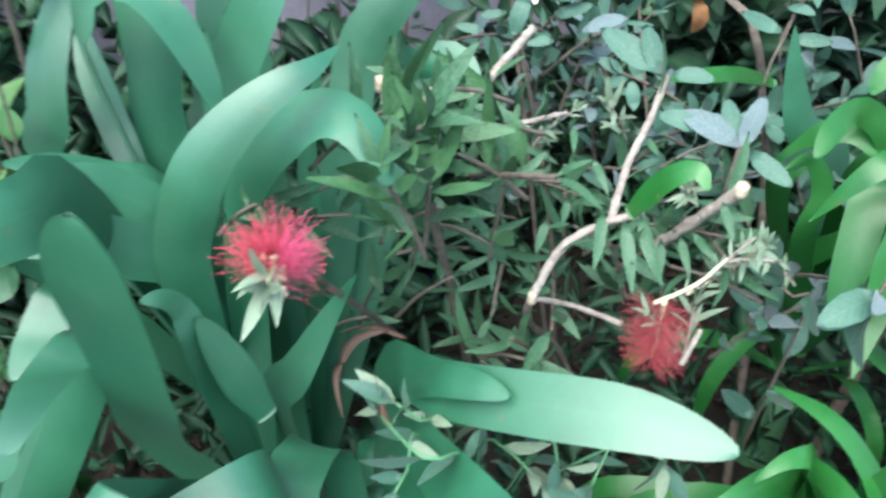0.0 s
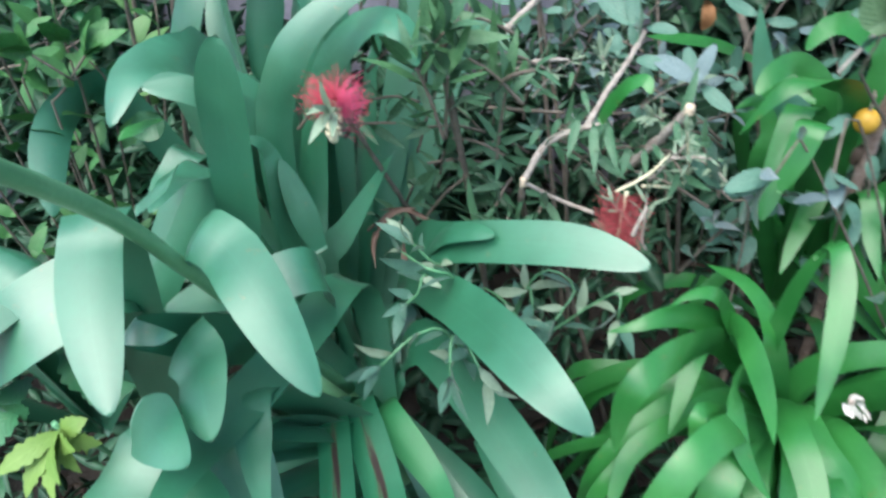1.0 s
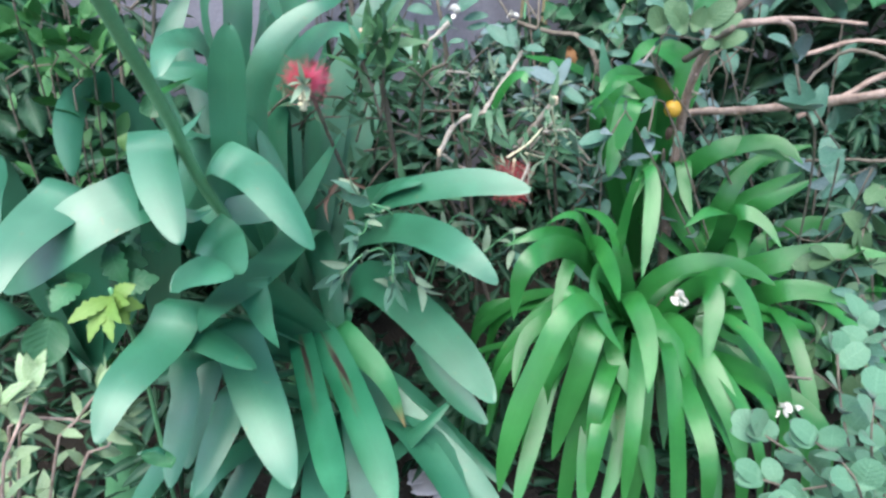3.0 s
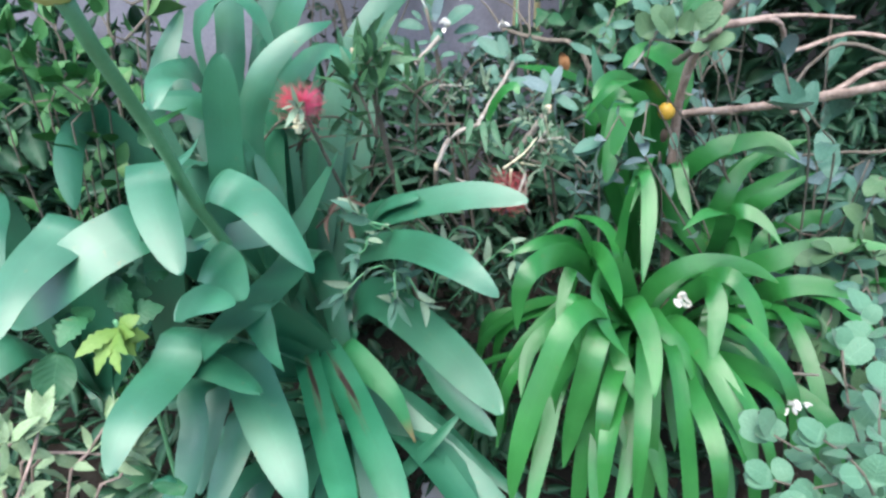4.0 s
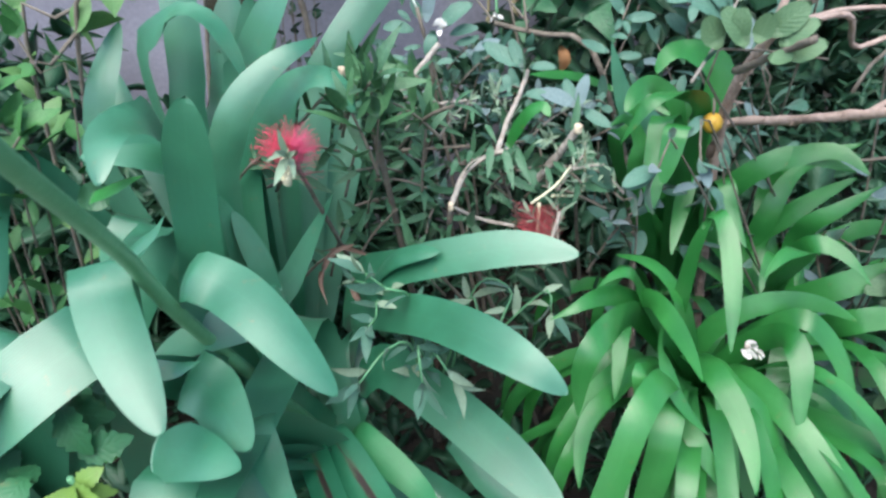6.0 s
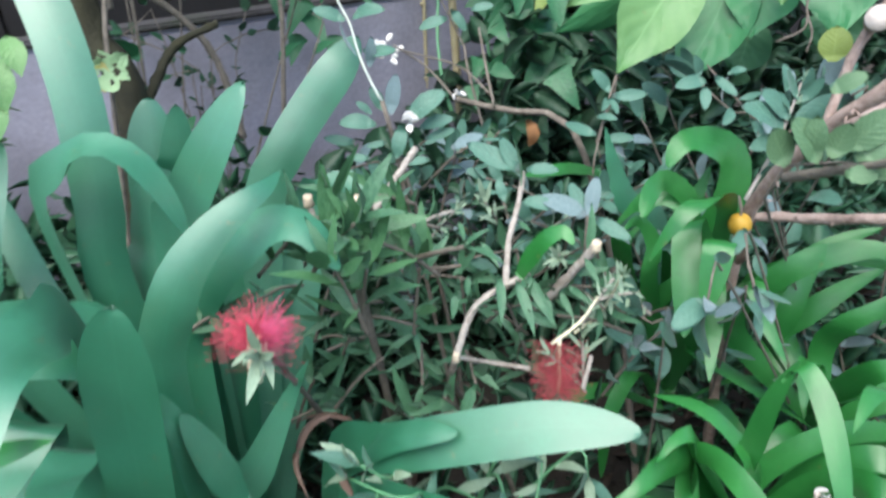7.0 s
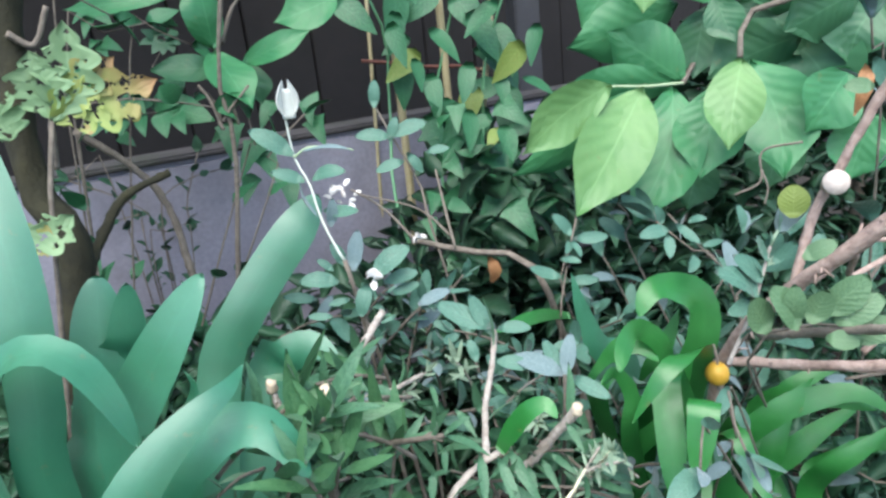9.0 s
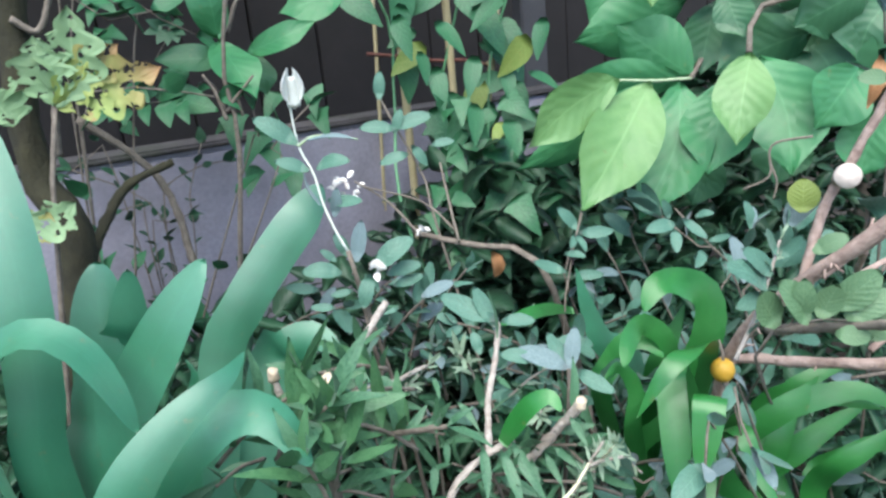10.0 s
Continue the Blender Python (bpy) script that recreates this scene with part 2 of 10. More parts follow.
BLUE = plain_material("blue_plastic", (0.01, 0.05, 0.34), (0.02, 0.09, 0.46), 0.35, 30, 0.1)
PAPER = plain_material("torn_grey_paper", (0.42, 0.40, 0.44), (0.55, 0.53, 0.56), 0.85, 25, 0.3)


# ---- shapes ----
def glide(points, count, smooth=0):
    """Catmull-Rom through the points, count + 1 places evenly along it."""
    p = np.array(points, float)
    if len(p) == 2:
        p = np.array([p[0], (p[0] + p[1]) / 2, p[1]])
    ends = np.vstack([2 * p[0] - p[1], p, 2 * p[-1] - p[-2]])
    fine = []
    for a, b, c, d in zip(ends, ends[1:], ends[2:], ends[3:]):
        for s in np.arange(0, 1, 0.05):
            fine.append(0.5 * (2 * b + (c - a) * s + (2 * a - 5 * b + 4 * c - d) * s**2 + (3 * b - a - 3 * c + d) * s**3))
    fine = np.array(fine + [p[-1]])
    reach = max(2, int(len(fine) * (smooth or 0.04)))
    for _ in range(2):
        wide = np.vstack([2 * fine[0] - fine[reach:0:-1], fine, 2 * fine[-1] - fine[-2:-reach - 2:-1]])
        fine = np.stack([np.convolve(wide[:, k], np.ones(2 * reach + 1) / (2 * reach + 1), "valid") for k in range(3)], 1) if smooth else fine
    far = np.concatenate([[0], np.cumsum(np.linalg.norm(np.diff(fine, axis=0), axis=1))])
    want = np.linspace(0, far[-1], count + 1)
    return np.stack([np.interp(want, far, fine[:, k]) for k in range(3)], 1)


def unit(v):
    v = np.asarray(v, float)
    return v / (np.linalg.norm(v) + 1e-12)


def strap_outline(s):
    return min(1.0, 0.5 + 1.1 * s) * (1 - s**5) ** 0.6


def blunt_outline(s):
    return min(1.0, 0.6 + 0.8 * s) * (1 - s**6.5) ** 0.62


def round_outline(s):
    return min(1.0, 0.7 + 0.7 * s) * (1 - s**11) ** 0.6


def spear_outline(s):
    return min(1.0, 0.5 + 1.1 * s) * (1 - s**3.6) ** 0.8


def broad_outline(s):
    return max(0.03, (math.sin(math.pi * s**1.02)) ** 0.75 * (1.0 if s < 0.7 else 1 - 0.55 * ((s - 0.7) / 0.3)))


def oval_outline(s):
    return max(0.05, math.sin(math.pi * min(1, 0.03 + 0.97 * s)) ** 0.62)


def lance_outline(s):
    return max(0.04, math.sin(math.pi * s**0.75) ** 0.9)


def heart_outline(s):
    return max(0.04, math.sin(math.pi * (0.02 + 0.98 * s) ** 0.62) ** 0.85)


def hastate_outline(s):
    return float(np.interp(s, (0, 0.05, 0.14, 0.28, 0.45, 0.75, 1), (0.15, 0.75, 1.0, 0.72, 0.6, 0.33, 0.02)))


def ribbon(name, points, width, side=None, outline=strap_outline, fold=0.10, thick=0.0012, count=14, twist=0.0, wavy=0.02, across=2, ease=0.04):
    """A leaf along the points: a channelled blade with real thickness. side: which way its width lies, one way or one for each point. twist: degrees from base to tip."""
    even = glide(points, 4 * count, ease)
    steps = 1 - (1 - np.linspace(0, 1, count + 1)) ** 1.5
    c = np.stack([np.interp(steps * 4 * count, np.arange(4 * count + 1), even[:, k]) for k in range(3)], 1)
    along = np.gradient(c, axis=0)
    along = along / np.linalg.norm(along, axis=1)[:, None]
    if side is None:
        side = np.cross(c[-1] - c[0], (0, 0, 1))
        if np.linalg.norm(side) < 1e-4:
            side = (1, 0, 0)
    lay = np.array(side, float)
    if lay.ndim == 2:
        far = np.concatenate([[0], np.cumsum(np.linalg.norm(np.diff(np.array(points, float), axis=0), axis=1))])
        lay = np.stack([np.interp(steps * far[-1], far, lay[:, k]) for k in range(3)], 1)
    else:
        lay = np.tile(lay, (count + 1, 1))
    rand = random.Random(hash((round(float(c[0][0]) * 1e4), round(float(c[-1][1]) * 1e4), round(float(c[-1][2]) * 1e4))))
    us = np.linspace(-1, 1, 2 * across + 1)
    verts, uvs, rows = [], [], []
    phase = rand.random() * 6
    last, flip = None, 1
    for k in range(count + 1):
        s = steps[k]
        side = flip * unit(lay[k])
        a = side - along[k] * (side @ along[k])
        if np.linalg.norm(a) < 0.15:
            a = last if last is not None else np.cross(along[k], (0, 0, 1))
        a = unit(a)
        n = unit(np.cross(a, along[k]))
        if n[2] < 0 and last is None:
            flip, a, n = -1, -a, -n
        last = a
        turn = radians(twist) * s
        a, n = a * math.cos(turn) + n * math.sin(turn), n * math.cos(turn) - a * math.sin(turn)
        w = max(width * outline(s), 0.0006) / 2
        row = []
        for u in us:
            lift = fold * 2 * w * u * u + wavy * width * math.sin(9 * s + phase + 2 * u) * abs(u)
            row.append(len(verts))
            verts.append(c[k] + a * u * w + n * lift)
            uvs.append((u / 2 + 0.5, s))
        for u in us[1:-1][::-1]:
            lift = fold * 2 * w * u * u - thick * (1 - u * u) ** 0.5 * min(1, 0.3 + w / width)
            row.append(len(verts))
            verts.append(c[k] + a * u * w + n * lift)
            uvs.append((u / 2 + 0.5, s))
        rows.append(row)
    faces = []
    size = len(rows[0])
    for r, q in zip(rows, rows[1:]):
        for i in range(size):
            j = (i + 1) % size
            faces.append((r[i], r[j], q[j], q[i]))
    faces.append(tuple(rows[0]))
    faces.append(tuple(reversed(rows[-1])))
    me = finish(name, verts, faces, uvs)
    crisp(me, {(min(a, b), max(a, b)) for r, q in zip(rows, rows[1:]) for a, b in ((r[0], q[0]), (r[2 * across], q[2 * across]))})
    return me


def crisp(me, rims):
    """Keeps the rim of a leaf from shading as if it were round."""
    mark = me.attributes.new("sharp_edge", "BOOLEAN", "EDGE")
    mark.data.foreach_set("value", [tuple(sorted(e.vertices)) in rims for e in me.edges])


def finish(name, verts, faces, uvs=None, smooth=True):
    me = bpy.data.meshes.new(name)
    me.from_pydata([tuple(float(x) for x in v) for v in verts], [], faces)
    if uvs is not None:
        layer = me.uv_layers.new(name="UVMap")
        flat = np.array(uvs, float)[[v for f in faces for v in f]]
        layer.data.foreach_set("uv", flat.ravel())
    if smooth:
        me.polygons.foreach_set("use_smooth", [True] * len(me.polygons))
    me.update()
    return me


def tube_data(points, r0, r1, sides=7, count=10, rough=0.08, seed=0):
    c = glide(points, count)
    along = np.gradient(c, axis=0)
    rand = random.Random(seed)
    a = unit(np.cross(along[0], (0.31, 0.2, 0.93) if abs(unit(along[0])[2]) < 0.9 else (1, 0, 0)))
    verts, faces = [], []
    for k in range(count + 1):
        t = unit(along[k])
        a = unit(a - t * (a @ t))
        b = np.cross(t, a)
        r = r0 + (r1 - r0) * k / count
        for i in range(sides):
            f = 2 * math.pi * i / sides
            verts.append(c[k] + (a * math.cos(f) + b * math.sin(f)) * r * (1 + rough * rand.uniform(-1, 1)))
    for k in range(count):
        for i in range(sides):
            j = (i + 1) % sides
            faces.append((k * sides + i, k * sides + j, (k + 1) * sides + j, (k + 1) * sides + i))
    faces.append(tuple(range(sides))[::-1])
    faces.append(tuple(range(count * sides, (count + 1) * sides)))
    return verts, faces


def tube(name, points, r0, r1, **more):
    return finish(name, *tube_data(points, r0, r1, **more))


def joined(name, pieces, uv=False):
    """One mesh out of many (verts, faces[, uvs])."""
    verts, faces, uvs = [], [], []
    for v, f, *u in pieces:
        n = len(verts)
        verts.extend(v)
        faces.extend([tuple(i + n for i in g) for g in f])
        if u:
            uvs.extend(u[0])
    return finish(name, verts, faces, uvs if uvs else None)


def box_data(lo, hi, bevel=0.0, seed=None, shake=0.0):
    bm = bmesh.new()
    bmesh.ops.create_cube(bm, size=1)
    lo, hi = np.array(lo, float), np.array(hi, float)
    for v in bm.verts:
        v.co = Vector(((lo + hi) / 2 + np.array(v.co) * (hi - lo)))
    if bevel:
        bmesh.ops.bevel(bm, geom=bm.edges[:], offset=bevel, segments=2, affect="EDGES")
    rand = random.Random(seed)
    if shake:
        for v in bm.verts:
            v.co += Vector([rand.uniform(-shake, shake) for _ in range(3)])
    bm.verts.index_update()
    out = [tuple(v.co) for v in bm.verts], [tuple(v.index for v in f.verts) for f in bm.faces]
    bm.free()
    return out


def thing(name, base, label, category, group=""):
    ob = new(name)
    ob.location = base
    ob.empty_display_size = 0.05
    return tagged(ob, label, category, group)


def base_of(ob):
    while ob.parent:
        ob = ob.parent
    return np.array(ob.location)


def part(name, me, material, parent, label=""):
    """Links a mesh, given in the world's places, as one part of a thing."""
    ob = new(name, me)
    me.transform(Matrix.Translation(-Vector(base_of(parent))))
    if not me.materials:
        me.materials.append(material)
    ob.parent = parent
    return tagged(ob, label)


def whole(name, me, material, label, category, group="", kind=""):
    """A thing of one mesh, its origin at its lowest middle."""
    v = np.array([p.co for p in me.vertices])
    low = Vector(((v[:, 0].min() + v[:, 0].max()) / 2, (v[:, 1].min() + v[:, 1].max()) / 2, v[:, 2].min()))
    me.transform(Matrix.Translation(-low))
    me.materials.append(material)
    ob = new(name, me)
    ob.location = low
    return tagged(ob, label, category, group, kind)


def small_leaf(name, material, wide, outline, bend=0.12, fold=0.12, count=5, thick=0.012):
    """A leaf 1 m long along +y, to be set at its true size."""
    me = ribbon(name, [(0, 0, 0), (0, 0.5, bend), (0, 1, 0.0)], wide, (1, 0, 0), outline, fold, thick, count, 0, 0.0, across=1)
    me.materials.append(material)
    return me


def set_leaf(me, parent, at, way, face, size, name="leaf"):
    """One small leaf as an object of its own, growing from a place along a way, its upper side towards face."""
    y = Vector(unit(way))
    f = Vector(face) - y * y.dot(Vector(face))
    z = f.normalized() if f.length > 1e-3 else y.orthogonal().normalized()
    x = y.cross(z)
    m = Matrix(((x[0], y[0], z[0]), (x[1], y[1], z[1]), (x[2], y[2], z[2]))).to_4x4() @ Matrix.Diagonal((size, size, size, 1))
    m.translation = Vector(np.asarray(at, float) - base_of(parent))
    ob = new(name, me)
    ob.parent = parent
    ob.matrix_local = m
    return ob


L_BRUSH = [small_leaf("brush_leaf", BRUSH, w, lance_outline, b) for w, b in ((0.2, 0.06), (0.24, -0.05), (0.18, 0.12))]
L_BRUSH_LIGHT = [small_leaf("brush_leaf", m, w, lance_outline, b) for m, w, b in ((BRUSH_LIGHT, 0.19, 0.06), (BRUSH_LIGHT, 0.23, -0.04), (BRUSH, 0.2, 0.1))]
L_BRUSH_PALE = [small_leaf("pale_leaf", BRUSH_PALE, w, lance_outline, b) for w, b in ((0.2, 0.05), (0.24, 0.1))]
L_SPRIG = [small_leaf("sprig_leaf", m, w, lance_outline, b) for m, w, b in ((GREY, 0.28, 0.08), (BRUSH_PALE, 0.3, 0.1), (GREY, 0.34, 0.02))]
L_GREY = [small_leaf("grey_leaf", m, w, oval_outline, b) for m, w, b in ((GREY, 0.42, 0.08), (GREY, 0.37, -0.05), (GREY, 0.47, 0.14), (GREY_PALE, 0.38, 0.08))]
L_ROUND = [small_leaf("round_leaf", ROUND, w, oval_outline, b, 0.06) for w, b in ((0.82, 0.05), (0.74, 0.1), (0.9, -0.04))]
L_VINE = [small_leaf("vine_leaf", m, w, heart_outline, b, 0.1, 7) for m, w, b in ((VINE, 0.5, 0.06), (VINE, 0.56, 0.1), (VINE, 0.42, 0.04), (VINE_YELLOW, 0.5, 0.06))]
L_IVY = [small_leaf("vine_leaf", VINE, w, hastate_outline, b, 0.1, 9) for w, b in ((0.72, 0.1), (0.62, 0.05))]
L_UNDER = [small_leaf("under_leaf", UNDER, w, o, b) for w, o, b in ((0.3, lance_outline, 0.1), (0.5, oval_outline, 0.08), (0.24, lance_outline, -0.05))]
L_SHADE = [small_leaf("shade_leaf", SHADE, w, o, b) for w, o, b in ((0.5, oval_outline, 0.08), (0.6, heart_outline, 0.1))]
L_VAR = [small_leaf("variegated_leaf", VARIEGATED, w, lance_outline, b) for w, b in ((0.34, 0.08), (0.42, 0.14))]
L_FERN = [small_leaf("leaflet", VINE, w, heart_outline, b, 0.1, 6) for w, b in ((0.5, 0.1), (0.58, 0.05))]


def leafy(twig, points, leaves, count, size, spread=0.9, start=0.15, lift=0.4, seed=1, tuft=0, name="leaf"):
    """Leaves set singly along a twig, turning round it, and a tuft at its end."""
    rand = random.Random(seed)
    c = glide(points, 40)
    along = np.gradient(c, axis=0)
    for k in range(count + tuft):
        s = start + (1 - start) * (k + 0.5) / max(1, count) if k < count else 1.0
        i = min(40, int(40 * min(s, 1)))
        t = unit(along[i])
        a = unit(np.cross(t, (0.2, 0.3, 0.93)))
        b = np.cross(t, a)
        f = 2.4 * k + rand.uniform(-0.4, 0.4)
        out = a * math.cos(f) + b * math.sin(f)
        way = unit(out * (spread if k < count else spread * 0.6) + t * (0.75 if k < count else 1.1) + np.array([rand.uniform(-0.2, 0.2) for _ in range(3)]))
        face = np.array([0, -0.5, 0.9]) * lift + t * 0.8 + np.array([rand.uniform(-0.5, 0.5) for _ in range(3)])
        set_leaf(rand.choice(leaves), twig, c[i], way, face, size * rand.uniform(0.7, 1.2), name)


# ---- kinds of things ----
YELLOW_GREEN = leaf_material("yellow_green_leaf", (0.12, 0.26, 0.045), (0.24, 0.39, 0.10), 0.5, "side", 0.3)
L_ORANGE = small_leaf("dry_leaf", ORANGE, 0.55, oval_outline, 0.2, 0.25)
OLIVE = leaf_material("olive_leaf", (0.11, 0.17, 0.025), (0.18, 0.25, 0.05), 0.5, "side", 0.2)
L_DRY_CURL = small_leaf("dry_leaf", ORANGE, 0.3, lance_outline, 0.2, 0.3)
L_DRY_BROWN = small_leaf("dry_leaf", DEAD, 0.5, oval_outline, 0.2, 0.3)
L_LIME_DISC = small_leaf("olive_leaf", OLIVE, 0.9, oval_outline, 0.04, 0.04, 7)
L_LIME = small_leaf("lime_leaf", BROAD_LIME, 0.5, broad_outline, 0.12, 0.12, 8)
L_LIMES = [L_LIME]
L_DARK = [small_leaf("creeper_leaf", UNDER, 0.62, heart_outline, 0.05, 0.08, 5)]
GREY_DARK = leaf_material("dark_grey_green_leaf", (0.06, 0.15, 0.07), (0.13, 0.24, 0.12), 0.5, "side", 0.25)
L_OLIVES = [small_leaf("olive_leaf", GREY_DARK, w, oval_outline, b, 0.08) for w, b in ((0.6, 0.08), (0.68, -0.04), (0.55, 0.1))]
L_SMALL = [small_leaf("small_leaf", FRESH, w, lance_outline, b) for w, b in ((0.42, 0.1), (0.5, 0.04))]


def branch(parent, material, r0, r1, points, leaves=None, count=0, size=0.03, tuft=0, seed=1, name="twig", lift=0.4):
    """A bark-covered tube along the points; leaves, if given, are set along it."""
    ob = part(name, tube(name, points, r0, r1, sides=7 if r0 < 0.012 else 10, count=30 if r0 > 0.005 else 18, rough=0.24 if r0 > 0.002 else 0.16, seed=seed + int(1e4 * r0)), material, parent)
    if leaves:
        leafy(ob, points, leaves, count, size, lift=lift, seed=seed, tuft=tuft)
    return ob


def leaf_at(parent, kind, base, tip, face):
    b, t = np.array(base), np.array(tip)
    return set_leaf(kind, parent, b, t - b, face, float(np.linalg.norm(t - b)))


def fill_blades(plant, material, crown, count, width, reach, low, turn, seed):
    """More blades of a clump, rising from its crown, arching over and hanging. turn: the range of ways, in degrees, 0 towards the viewer's side."""
    rand = random.Random(seed)
    for k in range(count):
        a = radians(turn[0] + (turn[1] - turn[0]) * (k + rand.random()) / count)
        out = np.array((math.sin(a), -math.cos(a), 0))
        r = reach * rand.uniform(0.7, 1.15)
        c = np.array(crown) + out * 0.012
        top = c + out * r * 0.45 + (0, 0, rand.uniform(0.02, 0.09))
        tip = c + out * r + (0, 0, rand.uniform(low, 0.0))
        mid = (top + tip) / 2 + out * r * 0.16 + (0, 0, 0.025)
        side = np.cross(out, (0, 0, 1)) + np.array([rand.uniform(-0.25, 0.25) for _ in range(3)])
        me = ribbon("leaf", [c, top, mid, tip], width * rand.uniform(0.8, 1.15), side, strap_outline, 0.05, 0.0014, 18, rand.uniform(-25, 25))
        part("leaf", me, material, plant)


def broad(plant, material, width, points, side, outline):
    return part("leaf", ribbon("leaf", points, width, side, outline, 0.1, 0.0012, 16, random.Random(len(plant.children)).uniform(-18, 18), 0.06, across=3), material, plant)


def spurs(parent, points, count, seed):
    """Short broken spurs that roughen a branch, each a part of it."""
    rand = random.Random(seed)
    c = glide(points, 60)
    for k in range(count):
        p = c[rand.randint(2, 58)]
        out = unit((rand.uniform(-1, 1), rand.uniform(-1, 0.4), rand.uniform(-0.6, 1)))
        n = rand.uniform(0.007, 0.014)
        part("spur", tube("spur", [p, p + out * n * 0.6, p + out * n + (0.001, 0, 0.001)], 0.0014, 0.0006, sides=5, count=3, rough=0.2, seed=k), BARK, parent)


def cut_end(parent, at, r):
    """The pale sawn end of a twig."""
    me = tube("cut_end", [np.array(at) - (0, 0, 0.004), np.array(at), np.array(at) + (0.0005, -0.001, 0.0045)], r * 1.05, r * 0.85, sides=9, count=3, rough=0.12, seed=3)
    return part("cut_end", me, CUT_WOOD, parent, "pale sawn twig end")


def cut_face(parent, at, stem, r):
    """A side branch sawn off flat, its round bleached face turned outwards."""
    a, s = np.array(at), np.array(stem)
    way = unit(np.array((-0.55, -0.75, 0.3)))
    part("side_stub", tube("side_stub", [s, (s + a) / 2, a], r * 0.7, r, sides=12, count=4, rough=0.05), BARK, parent)
    me = tube("sawn_face", [a, a + way * 0.001, a + way * 0.0025], r * 1.02, r * 0.98, sides=18, count=2, rough=0.02)
    return part("sawn_face", me, PITH, parent, "round bleached sawn face")


def bottlebrush_flower(parent, at, way, length, reach, material, other, count, seed):
    """A spike of fine stamens round a knobbly core of spent cups, with anthers at their ends. Upright spikes flare from their upper part."""
    rand = random.Random(seed)
    at, t = np.array(at), unit(way)
    up = way[2] > -0.5
    a = unit(np.cross(t, (0.3, 0.1, 0.9) if abs(t[2]) < 0.8 else (0.1, 0.95, 0.2)))
    b = np.cross(t, a)
    core = part("flower_core", tube("flower_core", [at - t * 0.004, at + t * length * 0.5, at + t * length], 0.0036 if up else 0.002, 0.0028 if up else 0.0016, rough=0.3), CREAM, parent, "knobbly cream flower core")
    if up:
        for k in range(46):
            f, s = rand.uniform(0, 2 * math.pi), rand.uniform(0, 0.95)
            out = a * math.cos(f) + b * math.sin(f) + t * 0.35
            c = at + t * length * s + out * 0.0034
            part("cup", tube("cup", [c - out * 0.001, c + out * 0.0012, c + out * 0.0024], 0.0012, 0.0015, sides=6, count=3, rough=0.2), CREAM, core)
    sets, tips = {0: [], 1: []}, []
    for k in range(count):
        f, s = rand.uniform(0, 2 * math.pi), rand.uniform(0.35, 1) if up and rand.random() < 0.86 else rand.random()
        out = a * math.cos(f) + b * math.sin(f)
        if up and out[1] < -0.2 and s < 0.75:
            continue
        p = at + t * length * s + out * 0.002
        r = reach * rand.uniform(0.6, 1.12)
        lean = rand.uniform(0.15, 1.5) if up and s > 0.35 else rand.uniform(-0.3, 0.6)
        end = p + unit(out + t * lean) * r + np.array([rand.uniform(-1, 1) for _ in range(3)]) * 0.005
        mid = (p + end) / 2 + t * 0.002 + np.array([rand.uniform(-1, 1) for _ in range(3)]) * 0.003
        sets[1 if out[0] > rand.uniform(-0.1, 0.8) else 0].append(tube_data([p, mid, end], 0.00013, 0.0001, sides=3, count=3, rough=0))
        tips.append(tube_data([end, end + unit(out) * 0.0006, end + unit(out) * 0.0013], 0.00024, 0.00016, sides=4, count=2, rough=0.1))
    for k, m in ((0, material), (1, other)):
        tagged(part("stamen_tuft", joined("stamen_tuft", sets[k]), m, core), kind="stuff")
    tagged(part("anther_dust", joined("anther_dust", tips), material, core), kind="stuff")


def flower_head(parent, at, r):
    """A round half-open head of pale yellow buds with a few white florets on top."""
    rand = random.Random(8)
    at = np.array(at)
    bm = bmesh.new()
    bmesh.ops.create_uvsphere(bm, u_segments=20, v_segments=14, radius=r)
    for v in bm.verts:
        v.co *= 1 + 0.07 * noise.noise(v.co * 160) + 0.04 * math.sin(9 * math.atan2(v.co.y, v.co.x))
        v.co += Vector(at)
    me = bpy.data.meshes.new("flower_head")
    bm.to_mesh(me)
    bm.free()
    me.polygons.foreach_set("use_smooth", [True] * len(me.polygons))
    head = part("flower_head", me, HEAD, parent, "round pale yellow flower head")
    for k in range(16):
        out = unit((rand.uniform(-0.6, 1), rand.uniform(-0.8, 0.4), rand.uniform(-0.1, 1)))
        p = at + out * r * 0.95
        me = ribbon("petal", [p, p + out * 0.006, p + out * 0.012 + (0.003, 0, -0.002)], 0.006, np.cross(out, (0.3, 0.9, 0.1)), lance_outline, 0.15, 0.0006, 6, 20, across=1)
        part("petal", me, WHITE_PETAL, head)


def felted_bud(parent, base, tip):
    """A pale felted bud: two clasping young leaves round a core, open at the top."""
    b, t = np.array(base), np.array(tip)
    core = part("bud", tube("bud", [b, b * 0.6 + t * 0.4, b * 0.25 + t * 0.75], 0.006, 0.0042, sides=12, count=8, rough=0.03), WHITE_FELT, parent, "pale felted bud")
    for k in (-1, 1):
        s = np.array((0.006 * k, -0.004, 0))
        part("bud_leaf", ribbon("bud_leaf", [b - (0, 0, 0.003), b * 0.6 + t * 0.4 + s * 1.35, b * 0.2 + t * 0.8 + s * 0.9, t + s * 0.35], 0.016, (0.5, -0.7 * k, 0), broad_outline, 0.3, 0.001, 10), WHITE_FELT, core)


